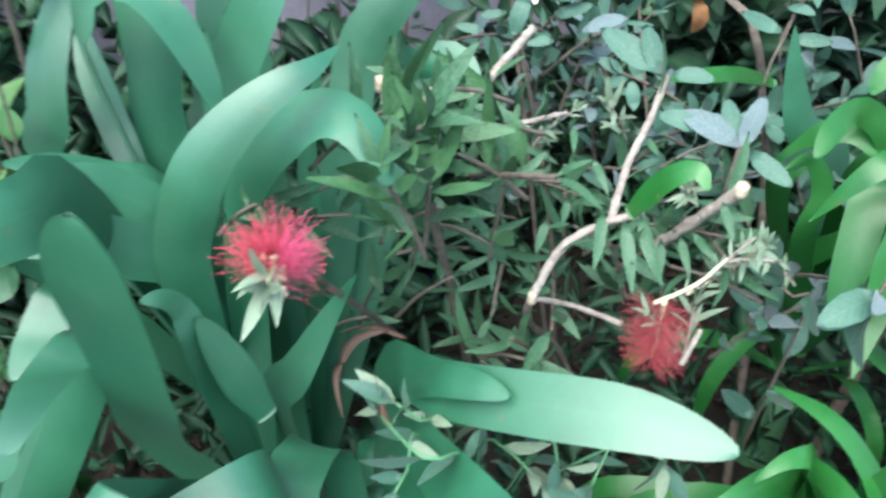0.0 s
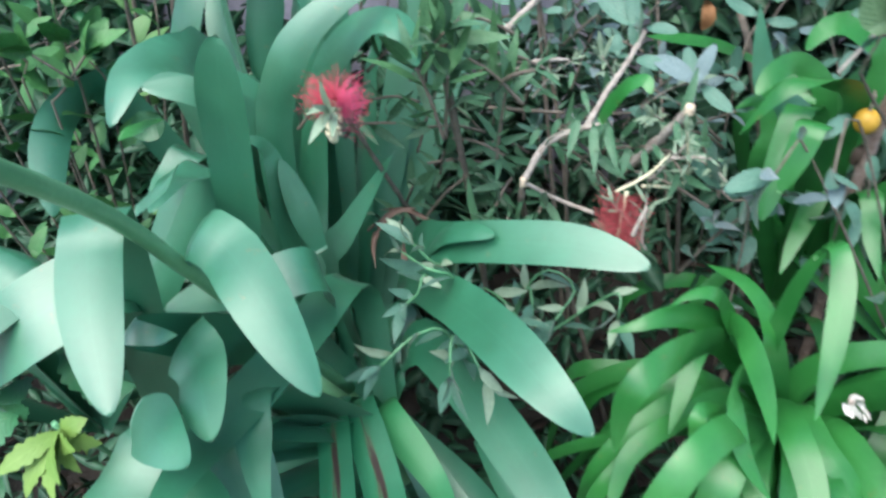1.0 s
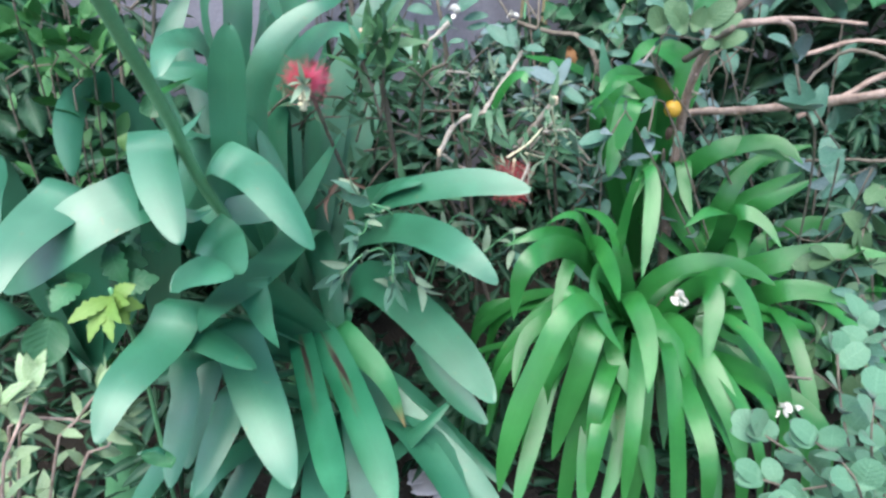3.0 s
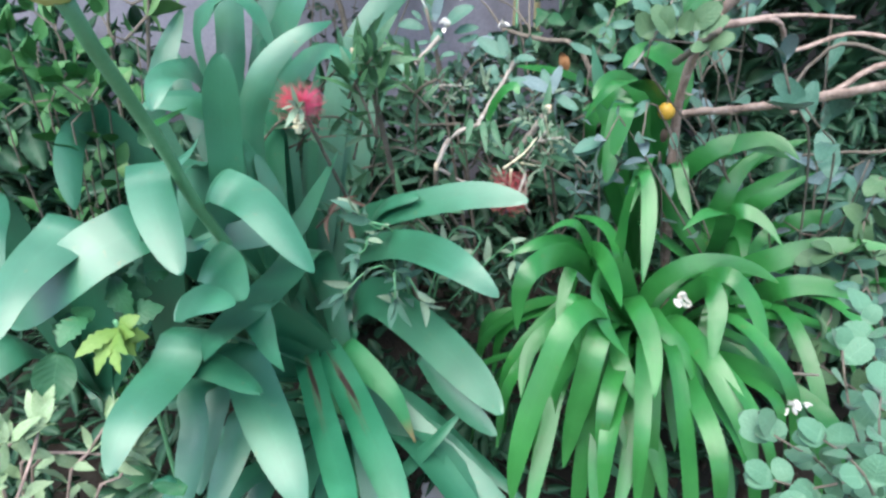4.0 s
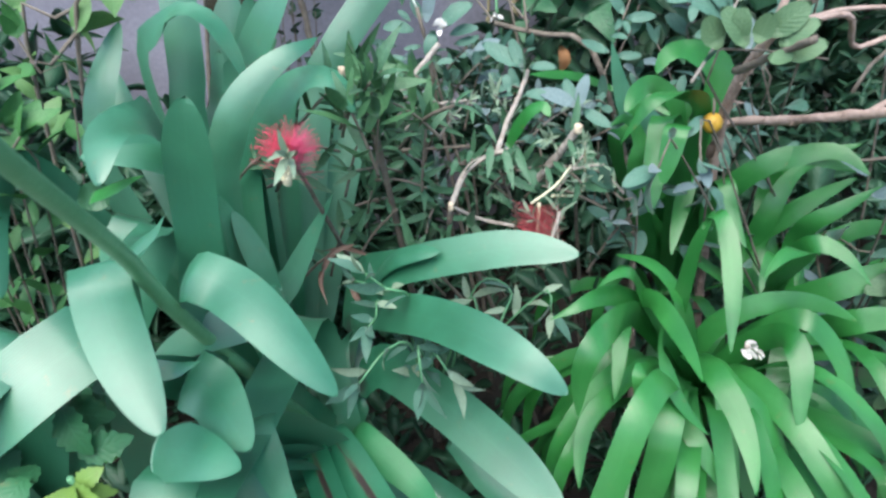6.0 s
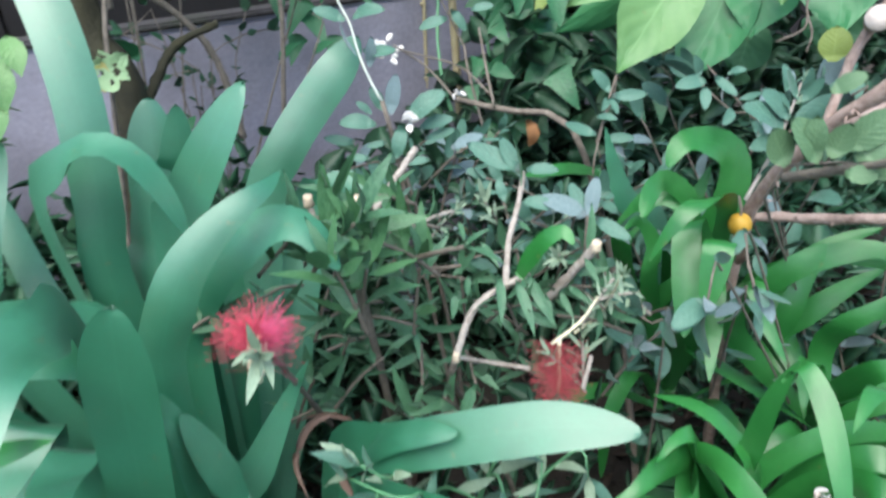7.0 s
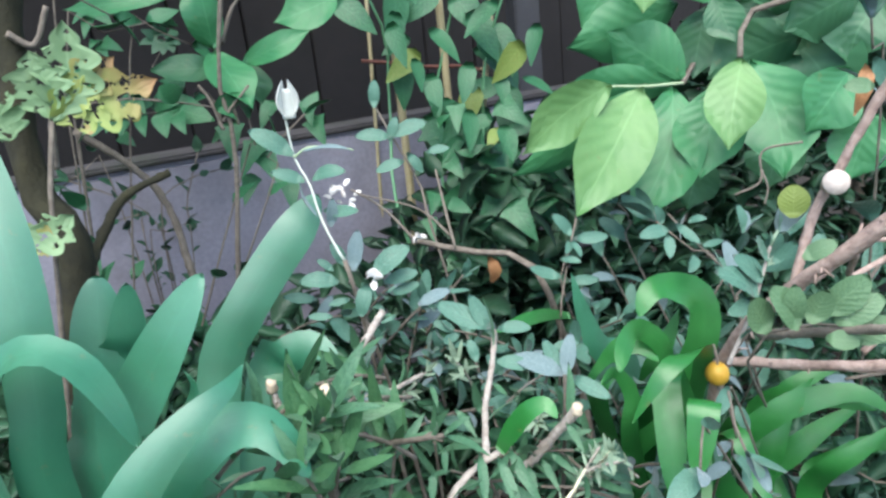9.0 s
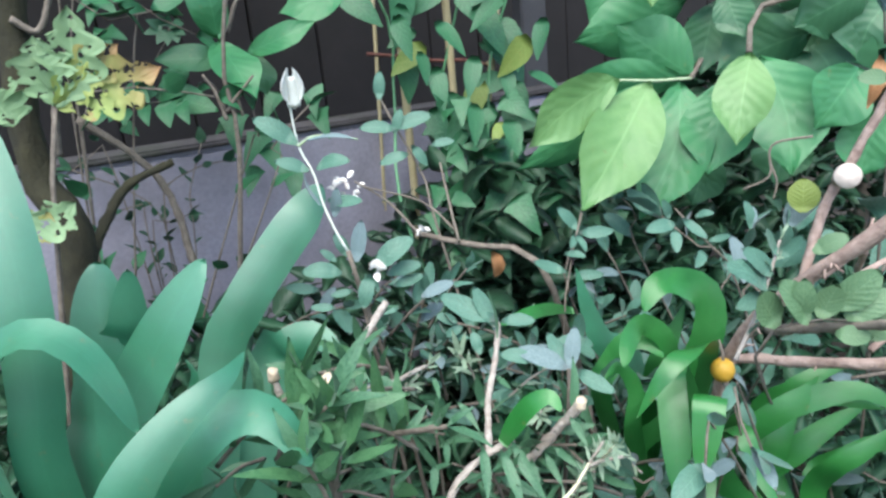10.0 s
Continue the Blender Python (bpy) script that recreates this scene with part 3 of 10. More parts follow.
def dry_flowers(parent, at, spread, seed):
    """A little knot of dry whitish petals."""
    rand = random.Random(seed)
    at = np.array(at)
    knot = part("flower_knot", tube("flower_knot", [at - (0, 0, 0.004), at, at + (0.001, 0, 0.004)], 0.0016, 0.0022, sides=6, count=3, rough=0.2), PITH, parent)
    for k in range(4 + int(250 * spread)):
        p = at + np.array([rand.uniform(-0.5, 0.5), rand.uniform(-0.4, 0.2), rand.uniform(-0.5, 0.5)]) * spread
        out = unit((rand.uniform(-1, 1), rand.uniform(-1, 0.2), rand.uniform(-0.6, 1)))
        me = ribbon("petal", [p, p + out * 0.006 + (0, 0, 0.0015), p + out * 0.012], 0.007, np.cross(out, (0.2, 0.9, 0.3)), oval_outline, 0.2, 0.0006, 5, 30, across=1)
        part("petal", me, WHITE_PETAL, knot)


def yellow_fruit(at, r):
    bm = bmesh.new()
    bmesh.ops.create_uvsphere(bm, u_segments=20, v_segments=14, radius=r)
    for v in bm.verts:
        v.co.z *= 1.08
        dip = max(0, 1 - (v.co.xy.length / (0.5 * r)))
        v.co.z -= 0.25 * r * dip * (1 if v.co.z > 0 else -0.4)
        v.co *= 1 + 0.03 * noise.noise(v.co * 90)
    me = bpy.data.meshes.new("skin")
    bm.to_mesh(me)
    bm.free()
    me.polygons.foreach_set("use_smooth", [True] * len(me.polygons))
    me.transform(Matrix.Translation(Vector(at)))
    ob = thing("yellow_fruit", (at[0], at[1], at[2] - r), "small ripe yellow fruit hanging from a dry twig", "fruit")
    part("skin", me, YELLOW, ob)
    p = np.array(at)
    part("fruit_stalk", tube("fruit_stalk", [p + (0, 0, 0.7 * r), p + (0.002, 0.004, 1.4 * r), p + (0.004, 0.012, 2.2 * r)], 0.0014, 0.001), TWIG, ob)
    return ob


def cane(foot, top, r):
    """A bamboo cane with its rings."""
    f, t = np.array(foot), np.array(top)
    ob = thing("bamboo_cane", tuple(f), "thin upright bamboo cane carrying a climbing vine", "cane", "canes by the wall")
    part("cane", tube("cane", [f, (f + t) / 2 + (0.004, 0, 0), t], r, r * 0.85, sides=10, count=10, rough=0.02), BAMBOO, ob)
    for k in range(1, 7):
        p = f + (t - f) * (k / 7 + 0.02)
        w = unit(t - f)
        part("cane_ring", tube("cane_ring", [p - w * 0.003, p, p + w * 0.003], r * 1.12, r * 1.12, sides=10, count=2, rough=0.02), BAMBOO, ob)
    return ob


def chewed_leaf(plant, width, points, side, material):
    """A lobed leaf with insect holes and a ragged edge."""
    me = ribbon("leaf", points, width * 1.35, side, lambda s: broad_outline(s) * (0.6 + 0.4 * abs(math.cos(4.5 * math.pi * s))), 0.08, 0.001, 64, 6, 0.05, across=12)
    bm = bmesh.new()
    bm.from_mesh(me)
    gone = []
    for f in bm.faces:
        c = f.calc_center_median()
        n = noise.noise(c * 90) + 0.6 * noise.noise(c * 210)
        if n > (0.16 if material == CHEWED else 0.3):
            gone.append(f)
    bmesh.ops.delete(bm, geom=gone, context="FACES")
    bm.to_mesh(me)
    bm.free()
    return part("leaf", me, material, plant)


def toothed_leaf(plant, material, base, tip, width, seed):
    """A short leaf with a toothed, lobed edge."""
    b, t = np.array(base), np.array(tip)
    out = unit(t - b)
    side = unit(np.cross(out, (0.1, 0.85, -0.4)))
    lift = np.cross(side, out)
    if lift[2] < 0:
        lift = -lift
    size, rand = np.linalg.norm(t - b), random.Random(seed)
    verts, uvs, n = [], [], 20
    for k in range(n + 1):
        s = k / n
        c = b + (t - b) * s + lift * 0.12 * size * math.sin(math.pi * s)
        lobe = 0.66 + 0.34 * abs(math.cos(5.5 * math.pi * s)) + rand.uniform(-0.08, 0.08)
        w = width * 0.5 * max(0.04, math.sin(math.pi * min(1, 0.06 + 0.94 * s)) ** 0.9) * lobe
        for u, dz in ((-1, 0.15), (0, 0), (1, 0.15)):
            verts.append(c + side * u * w + lift * dz * w)
            uvs.append((u / 2 + 0.5, s))
        verts.append(c - lift * 0.0008)
        uvs.append((0.5, s))
    faces = []
    for k in range(n):
        i, j = 4 * k, 4 * k + 4
        faces += [(i, i + 1, j + 1, j), (i + 1, i + 2, j + 2, j + 1), (i + 2, i + 3, j + 3, j + 2), (i + 3, i, j, j + 3)]
    me = finish("leaf", verts, faces, uvs)
    crisp(me, {(4 * k + i, 4 * k + 4 + i) for k in range(n) for i in (0, 2)})
    return part("leaf", me, material, plant)


def blue_cap(at):
    """A small blue plastic bottle cap lying on its side."""
    bm = bmesh.new()
    bmesh.ops.create_cone(bm, cap_ends=True, segments=24, radius1=0.016, radius2=0.0155, depth=0.013)
    top = [f for f in bm.faces if f.normal.z > 0.9]
    bmesh.ops.inset_region(bm, faces=top, thickness=0.002)
    for v in {v for f in top for v in f.verts}:
        v.co.z -= 0.009
    me = bpy.data.meshes.new("blue_cap")
    bm.to_mesh(me)
    bm.free()
    me.transform(Matrix.Translation(Vector(at)) @ pose(0, 0, 0.0, 62, 10, 20))
    return whole("bottle_cap", me, BLUE, "small blue plastic cap lying on the soil", "litter")


def paper_scrap(at, size, seed):
    """A crumpled flat scrap of greyish paper on the ground."""
    rand = random.Random(seed)
    n, verts, faces = 7, [], []
    for j in range(n):
        for i in range(n):
            x, y = (i / (n - 1) - 0.5) * size, (j / (n - 1) - 0.5) * size * 0.8
            verts.append((at[0] + x + rand.uniform(-1, 1) * size * 0.05, at[1] + y + rand.uniform(-1, 1) * size * 0.05, at[2] + rand.uniform(0, 0.12) * size))
    for j in range(n - 1):
        for i in range(n - 1):
            faces.append((j * n + i, j * n + i + 1, (j + 1) * n + i + 1, (j + 1) * n + i))
    ob = whole("paper_scrap", finish("paper_scrap", verts, faces), PAPER, "torn crumpled scrap of pale grey paper on soil", "litter", "litter on the soil")
    thick = ob.modifiers.new("thickness", "SOLIDIFY")
    thick.thickness = 0.0006
    return ob


# ---- large structure ----
def ground_sheet():
    """Soil with low clods near the bed, reaching out to the horizon."""
    steps = [-400, -60, -12, -4, -2] + [round(-1.4 + 0.05 * k, 3) for k in range(71)] + [3, 5, 12, 60, 400]
    verts, faces, n = [], [], len(steps)
    for y in steps:
        for x in steps:
            near = 1 if abs(x) < 1.4 and -1.4 < y < 1.2 else 0
            z = (noise.noise(Vector((x * 6, y * 6, 1))) * 0.018 + noise.noise(Vector((x * 19, y * 19, 4))) * 0.008) * near - 0.02
            if near and y > 0.05:
                z += 0.05 * min(1, (y - 0.05) / 0.3)
            verts.append((x, y, z))
    for j in range(n - 1):
        for i in range(n - 1):
            faces.append((j * n + i, j * n + i + 1, (j + 1) * n + i + 1, (j + 1) * n + i))
    me = finish("ground", verts, faces)
    me.materials.append(SOIL)
    return tagged(new("ground", me), "dark crumbly garden soil under the plants", "ground", kind="structure")


ground_sheet()


def wall_piece(name, label, lo, hi, material, turn, at, seed):
    v, f = box_data(lo, hi, 0.008)
    me = finish(name, v, f, smooth=False)
    me.materials.append(material)
    ob = new(name, me)
    ob.matrix_world = pose(*at, 0, 0, turn)
    return tagged(ob, label, "wall", kind="structure")


# low rendered wall behind the bed and dark boards above and behind it
WALL_TURN = 17.0
wall_piece("wall_north", "low grey rendered garden wall, stained", (-3, 0, -0.1), (0.95, 0.1, 0.648), CONCRETE, WALL_TURN, (0, 1.27, 0), 1)
# Thin dark strip added on the wall top in place of the shade there.
wall_piece("trim", "added dark strip along the wall top, standing in for shade", (-3, -0.004, 0.648), (0.952, 0.104, 0.66), WALL_TOP_SHADE, WALL_TURN, (0, 1.27, 0), 2)
fence = new("wall_back")
fence.matrix_world = pose(0, 2.1, 0, 0, 0, WALL_TURN)
tagged(fence, "brown boarded fence, deep shade put into its near-black colour", "fence", kind="structure")
rand = random.Random(5)
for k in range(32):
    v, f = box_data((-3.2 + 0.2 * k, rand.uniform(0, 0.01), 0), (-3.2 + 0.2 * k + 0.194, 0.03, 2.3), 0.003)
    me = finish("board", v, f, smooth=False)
    me.materials.append(SHADED_BOARD)
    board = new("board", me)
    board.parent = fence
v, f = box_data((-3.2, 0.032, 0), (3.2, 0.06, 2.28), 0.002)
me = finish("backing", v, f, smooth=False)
me.materials.append(SHADED_BOARD)
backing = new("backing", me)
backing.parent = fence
v, f = box_data((-0.035, -0.035, 0), (0.035, 0.035, 2.2), 0.004)
whole("fence_post", finish("fence_post", v, f, smooth=False), GREY_POST, "grey painted square fence post behind the low wall", "post").location = (0.72, 1.75, 0)


# ---- strap-leaved plants ----
def blade(plant, material, width, points, side, outline):
    """A strap leaf: narrow at its foot, of even width along its run, tapering over a few widths to its tip."""
    far = np.linalg.norm(np.diff(np.array(points, float), axis=0), axis=1).sum() / width
    run, bow, ease = {blunt_outline: (2.5, 2.3, 0.62), round_outline: (1.5, 2.0, 0.55), spear_outline: (4.4, 1.6, 0.85), strap_outline: (4.6, 2.0, 0.75)}[outline]
    shape = lambda s: min(1.0, 0.55 + 1.3 * s) * (1 - max(0.0, 1 - (1 - s) * far / run) ** bow) ** ease
    rand = random.Random(len(plant.children))
    me = ribbon("leaf", points, width, side, shape, -0.08 if material.name.startswith("lily") else -0.05, 0.0016, 32, rand.uniform(-6, 6), ease=0.045)
    return part("leaf", me, material, plant)


def neck(plant, at, r, material=STALK):
    """The short stem of sheathed leaf bases, from the soil up to where the blades part."""
    b = np.array(plant.location)
    return part("leaf_base", tube("leaf_base", [b, (b + at) / 2 + (0.004, 0, 0), np.array(at) - (0, 0, 0.075)], r * 1.2, r * 0.5, sides=12, count=8, rough=0.05), material, plant)


lily = thing("lily_plant", (-0.025, 0.305, 0.01), "broad-leaved lily with arching blue-green strap leaves", "lily", "lilies in the bed")
neck(lily, (-0.025, 0.285, 0.31), 0.032)
lily_back = thing("lily_plant", (-0.13, 0.46, 0.01), "tall lily with upright blue-green strap leaves by the wall", "lily", "lilies in the bed")
neck(lily_back, (-0.13, 0.44, 0.2), 0.032)
lily_left = thing("lily_plant", (-0.3, 0.240, 0.01), "lily with drooping blue-green strap leaves at the bed's end", "lily", "lilies in the bed")
neck(lily_left, (-0.3, 0.22, 0.25), 0.032)
clump = thing("strap_leaf_plant", (0.335, 0.355, 0.01), "dense clump of glossy bright green strap leaves", "strap-leaved plant", "strap-leaved clumps")
neck(clump, (0.335, 0.335, 0.31), 0.028)
clump_side = thing("strap_leaf_plant", (0.47, 0.420, 0.01), "clump of bright green strap leaves under a woody branch", "strap-leaved plant", "strap-leaved clumps")
neck(clump_side, (0.47, 0.4, 0.3), 0.028)
clump_back = thing("strap_leaf_plant", (0.38, 0.580, 0.01), "clump of curling bright green strap leaves beside a fruit", "strap-leaved plant", "strap-leaved clumps")
neck(clump_back, (0.38, 0.56, 0.22), 0.028)
neck(lily, (-0.108, 0.318, 0.36), 0.03)
blade(lily, LILY, 0.037, [(-0.03, 0.29, 0.25), (-0.131, 0.28, 0.403), (-0.113, 0.251, 0.485), (-0.104, 0.243, 0.537), (-0.094, 0.232, 0.586), (-0.084, 0.224, 0.627)], [(-0.98, -0.07, 0.18), (-0.98, -0.07, 0.18), (-0.98, -0.06, 0.18), (-0.98, -0.05, 0.18), (-0.98, -0.04, 0.21), (-0.97, -0.03, 0.23)], round_outline)
blade(lily, LILY, 0.037, [(-0.105, 0.31, 0.3), (-0.098, 0.172, 0.509), (-0.067, 0.152, 0.522), (-0.034, 0.122, 0.515), (-0.008, 0.101, 0.493), (0.012, 0.088, 0.471)], [(0.25, 0.72, 0.65), (0.25, 0.72, 0.65), (0.51, 0.76, 0.41), (0.63, 0.78, 0.06), (0.58, 0.81, -0.02), (0.54, 0.84, -0.01)], blunt_outline)
blade(lily, LILY, 0.034, [(-0.2, 0.2, 0.25), (-0.126, 0.134, 0.539), (-0.119, 0.112, 0.55), (-0.099, 0.075, 0.534), (-0.082, 0.05, 0.516), (-0.068, 0.032, 0.5)], [(0.86, 0.5, 0.09), (0.86, 0.5, 0.09), (0.89, 0.46, -0.09), (0.87, 0.49, 0.02), (0.85, 0.52, 0.12), (0.84, 0.53, 0.15)], blunt_outline)
blade(lily, LILY, 0.040, [(-0.105, 0.31, 0.3), (-0.096, 0.136, 0.459), (-0.07, 0.104, 0.471), (-0.053, 0.078, 0.471), (-0.034, 0.052, 0.467)], [(0.37, 0.55, 0.75), (0.37, 0.55, 0.75), (0.59, 0.56, 0.58), (0.77, 0.53, 0.35), (0.8, 0.52, 0.29)], blunt_outline)
blade(lily, LILY, 0.037, [(-0.106, 0.08, 0.445), (-0.084, 0.065, 0.46), (-0.057, 0.044, 0.473), (-0.032, 0.029, 0.476)], [(0.12, 0.77, 0.63), (0.25, 0.79, 0.56), (0.43, 0.82, 0.36), (0.49, 0.84, 0.25)], blunt_outline)
blade(lily, LILY, 0.034, [(-0.105, 0.31, 0.3), (-0.108, 0.111, 0.483), (-0.082, 0.095, 0.495), (-0.062, 0.085, 0.507)], [(0.2, 0.81, 0.54), (0.2, 0.81, 0.54), (0.15, 0.81, 0.57), (0.08, 0.81, 0.59)], spear_outline)
blade(lily, LILY, 0.042, [(-0.02, 0.27, 0.235), (-0.098, 0.111, 0.408), (-0.108, 0.063, 0.405), (-0.113, 0.016, 0.404), (-0.118, -0.014, 0.397), (-0.121, -0.036, 0.375)], [(0.95, -0.17, -0.26), (0.95, -0.17, -0.26), (0.96, -0.14, -0.25), (0.98, -0.11, -0.19), (0.99, -0.1, -0.11), (0.99, -0.09, -0.07)], blunt_outline)
blade(lily, LILY, 0.037, [(-0.02, 0.27, 0.235), (-0.11, 0.11, 0.383), (-0.068, 0.069, 0.389), (-0.032, 0.045, 0.385)], [(0.69, 0.71, -0.13), (0.69, 0.71, -0.13), (0.64, 0.76, -0.11), (0.57, 0.82, -0.08)], blunt_outline)
blade(lily, LILY, 0.049, [(-0.02, 0.27, 0.235), (-0.064, 0.151, 0.408), (-0.043, 0.097, 0.413), (-0.029, 0.072, 0.407), (-0.012, 0.048, 0.404)], [(0.93, 0.38, 0.01), (0.93, 0.38, 0.01), (0.91, 0.41, 0.08), (0.86, 0.47, 0.19), (0.83, 0.5, 0.25)], spear_outline)
blade(lily, LILY, 0.044, [(-0.02, 0.27, 0.235), (-0.085, 0.154, 0.37), (-0.067, 0.109, 0.352), (-0.036, 0.059, 0.331), (-0.016, 0.03, 0.31), (-0.004, 0.015, 0.289)], [(0.92, 0.4, -0.01), (0.92, 0.4, -0.01), (0.9, 0.44, 0.05), (0.87, 0.48, 0.12), (0.86, 0.49, 0.14), (0.86, 0.49, 0.14)], blunt_outline)
blade(lily, LILY_SPOT, 0.027, [(-0.02, 0.27, 0.235), (-0.057, 0.245, 0.308), (-0.026, 0.158, 0.306), (0.001, 0.09, 0.303), (0.022, 0.039, 0.299), (0.04, -0.004, 0.296)], [(0.94, 0.34, 0.04), (0.94, 0.34, 0.04), (0.94, 0.35, 0.06), (0.93, 0.37, 0.09), (0.92, 0.38, 0.1), (0.92, 0.38, 0.1)], blunt_outline)
blade(lily, LILY_SPOT, 0.033, [(-0.02, 0.27, 0.235), (-0.04, 0.249, 0.305), (0.004, 0.172, 0.295), (0.035, 0.108, 0.292), (0.061, 0.056, 0.281), (0.078, 0.019, 0.268)], [(0.86, 0.44, 0.28), (0.86, 0.44, 0.28), (0.86, 0.43, 0.26), (0.88, 0.41, 0.23), (0.9, 0.38, 0.2), (0.91, 0.36, 0.18)], blunt_outline)
blade(lily, LILY_TIP, 0.034, [(-0.03, 0.29, 0.25), (-0.017, 0.242, 0.298), (0.02, 0.211, 0.288), (0.048, 0.19, 0.267), (0.068, 0.175, 0.22)], [(0.63, 0.54, 0.56), (0.63, 0.54, 0.56), (0.69, 0.52, 0.5), (0.82, 0.44, 0.37), (0.88, 0.38, 0.29)], spear_outline)
blade(lily, LILY, 0.046, [(-0.03, 0.29, 0.25), (0.005, 0.301, 0.332), (0.062, 0.248, 0.333), (0.114, 0.194, 0.315), (0.145, 0.158, 0.3), (0.161, 0.133, 0.291)], [(0.32, 0.31, 0.89), (0.32, 0.31, 0.89), (0.43, 0.29, 0.86), (0.57, 0.25, 0.79), (0.65, 0.22, 0.73), (0.68, 0.2, 0.71)], blunt_outline)
blade(lily, LILY, 0.030, [(0.073, 0.229, 0.295), (0.101, 0.199, 0.279), (0.128, 0.173, 0.262), (0.155, 0.154, 0.248)], [(0.64, 0.21, 0.74), (0.64, 0.21, 0.74), (0.62, 0.21, 0.76), (0.59, 0.22, 0.77)], blunt_outline)
blade(lily, LILY, 0.037, [(0.052, 0.154, 0.197), (0.088, 0.171, 0.227), (0.123, 0.187, 0.257)], [(-0.43, 0.9, 0.01), (-0.43, 0.9, 0.01), (-0.43, 0.9, 0.01)], spear_outline)
blade(lily, LILY, 0.037, [(-0.03, 0.29, 0.25), (0.039, 0.216, 0.229), (0.089, 0.181, 0.203), (0.137, 0.153, 0.172), (0.178, 0.127, 0.142)], [(0.65, 0.55, 0.52), (0.65, 0.55, 0.52), (0.66, 0.55, 0.52), (0.68, 0.54, 0.51), (0.69, 0.52, 0.49)], blunt_outline)
blade(lily, LILY, 0.037, [(-0.03, 0.29, 0.25), (0.069, 0.224, 0.221), (0.113, 0.199, 0.194), (0.156, 0.175, 0.17), (0.186, 0.155, 0.152)], [(0.54, 0.84, 0.09), (0.54, 0.84, 0.09), (0.53, 0.84, 0.09), (0.55, 0.83, 0.08), (0.58, 0.81, 0.07)], spear_outline)
blade(lily, LILY, 0.037, [(-0.03, 0.29, 0.25), (-0.012, 0.343, 0.355), (0.042, 0.266, 0.411), (0.09, 0.195, 0.439), (0.13, 0.145, 0.441), (0.16, 0.129, 0.423)], [(0.09, 0.61, 0.79), (0.09, 0.61, 0.79), (0.3, 0.62, 0.72), (0.6, 0.62, 0.51), (0.67, 0.66, 0.34), (0.63, 0.71, 0.31)], blunt_outline)
blade(lily, LILY, 0.037, [(-0.03, 0.29, 0.25), (-0.016, 0.378, 0.376), (0.03, 0.323, 0.424), (0.09, 0.289, 0.451), (0.144, 0.268, 0.465), (0.193, 0.249, 0.465)], [(0.01, 0.67, 0.74), (0.01, 0.67, 0.74), (0.1, 0.72, 0.68), (0.18, 0.79, 0.58), (0.26, 0.82, 0.52), (0.31, 0.82, 0.49)], blunt_outline)
blade(lily, LILY, 0.021, [(-0.011, 0.365, 0.372), (0.027, 0.322, 0.432), (0.054, 0.303, 0.451), (0.078, 0.288, 0.458)], [(0.18, 0.79, 0.58), (0.18, 0.79, 0.58), (0.18, 0.79, 0.58), (0.18, 0.79, 0.58)], blunt_outline)
blade(lily, LILY, 0.016, [(-0.141, 0.175, 0.526), (-0.122, 0.173, 0.541), (-0.106, 0.169, 0.552), (-0.094, 0.168, 0.566)], [(-0.28, 0.81, 0.51), (-0.26, 0.81, 0.52), (-0.36, 0.77, 0.53), (-0.48, 0.71, 0.52)], spear_outline)
blade(lily, BRIGHT, 0.021, [(-0.161, 0.208, 0.565), (-0.134, 0.198, 0.576), (-0.109, 0.187, 0.586)], [(0.13, 0.85, 0.51), (0.13, 0.85, 0.52), (0.13, 0.84, 0.52)], spear_outline)
blade(lily, LILY, 0.037, [(-0.105, 0.31, 0.3), (-0.047, 0.238, 0.443), (-0.077, 0.2, 0.457), (-0.106, 0.178, 0.459), (-0.127, 0.155, 0.461)], [(0.52, -0.63, -0.58), (0.52, -0.63, -0.58), (0.52, -0.65, -0.55), (0.55, -0.65, -0.53), (0.58, -0.63, -0.52)], blunt_outline)
blade(lily, LILY, 0.037, [(-0.02, 0.27, 0.235), (-0.047, 0.307, 0.388), (-0.056, 0.208, 0.406), (-0.062, 0.113, 0.42), (-0.059, 0.045, 0.437), (-0.045, -0.008, 0.453)], [(0.98, -0.12, -0.18), (0.98, -0.12, -0.18), (0.98, -0.1, -0.16), (0.99, -0.02, -0.12), (0.99, 0.12, -0.05), (0.97, 0.24, 0.06)], spear_outline)
blade(lily, LILY, 0.037, [(-0.03, 0.29, 0.25), (-0.086, 0.341, 0.376), (-0.067, 0.34, 0.415), (-0.04, 0.35, 0.459), (-0.017, 0.353, 0.495)], [(-0.69, 0.64, 0.35), (-0.69, 0.64, 0.35), (-0.69, 0.65, 0.32), (-0.67, 0.67, 0.32), (-0.64, 0.68, 0.35)], spear_outline)
blade(lily, LILY, 0.023, [(-0.072, 0.294, 0.425), (-0.078, 0.291, 0.454), (-0.086, 0.292, 0.484), (-0.094, 0.293, 0.511)], [(-0.73, -0.66, -0.19), (-0.73, -0.65, -0.19), (-0.73, -0.65, -0.18), (-0.73, -0.65, -0.18)], blunt_outline)
blade(lily, LILY, 0.019, [(-0.105, 0.31, 0.3), (-0.099, 0.29, 0.488), (-0.102, 0.294, 0.511), (-0.108, 0.291, 0.525), (-0.116, 0.282, 0.531)], [(-0.4, -0.91, 0.06), (-0.4, -0.91, 0.06), (-0.27, -0.96, -0.08), (0.15, -0.92, -0.36), (0.42, -0.79, -0.44)], blunt_outline)
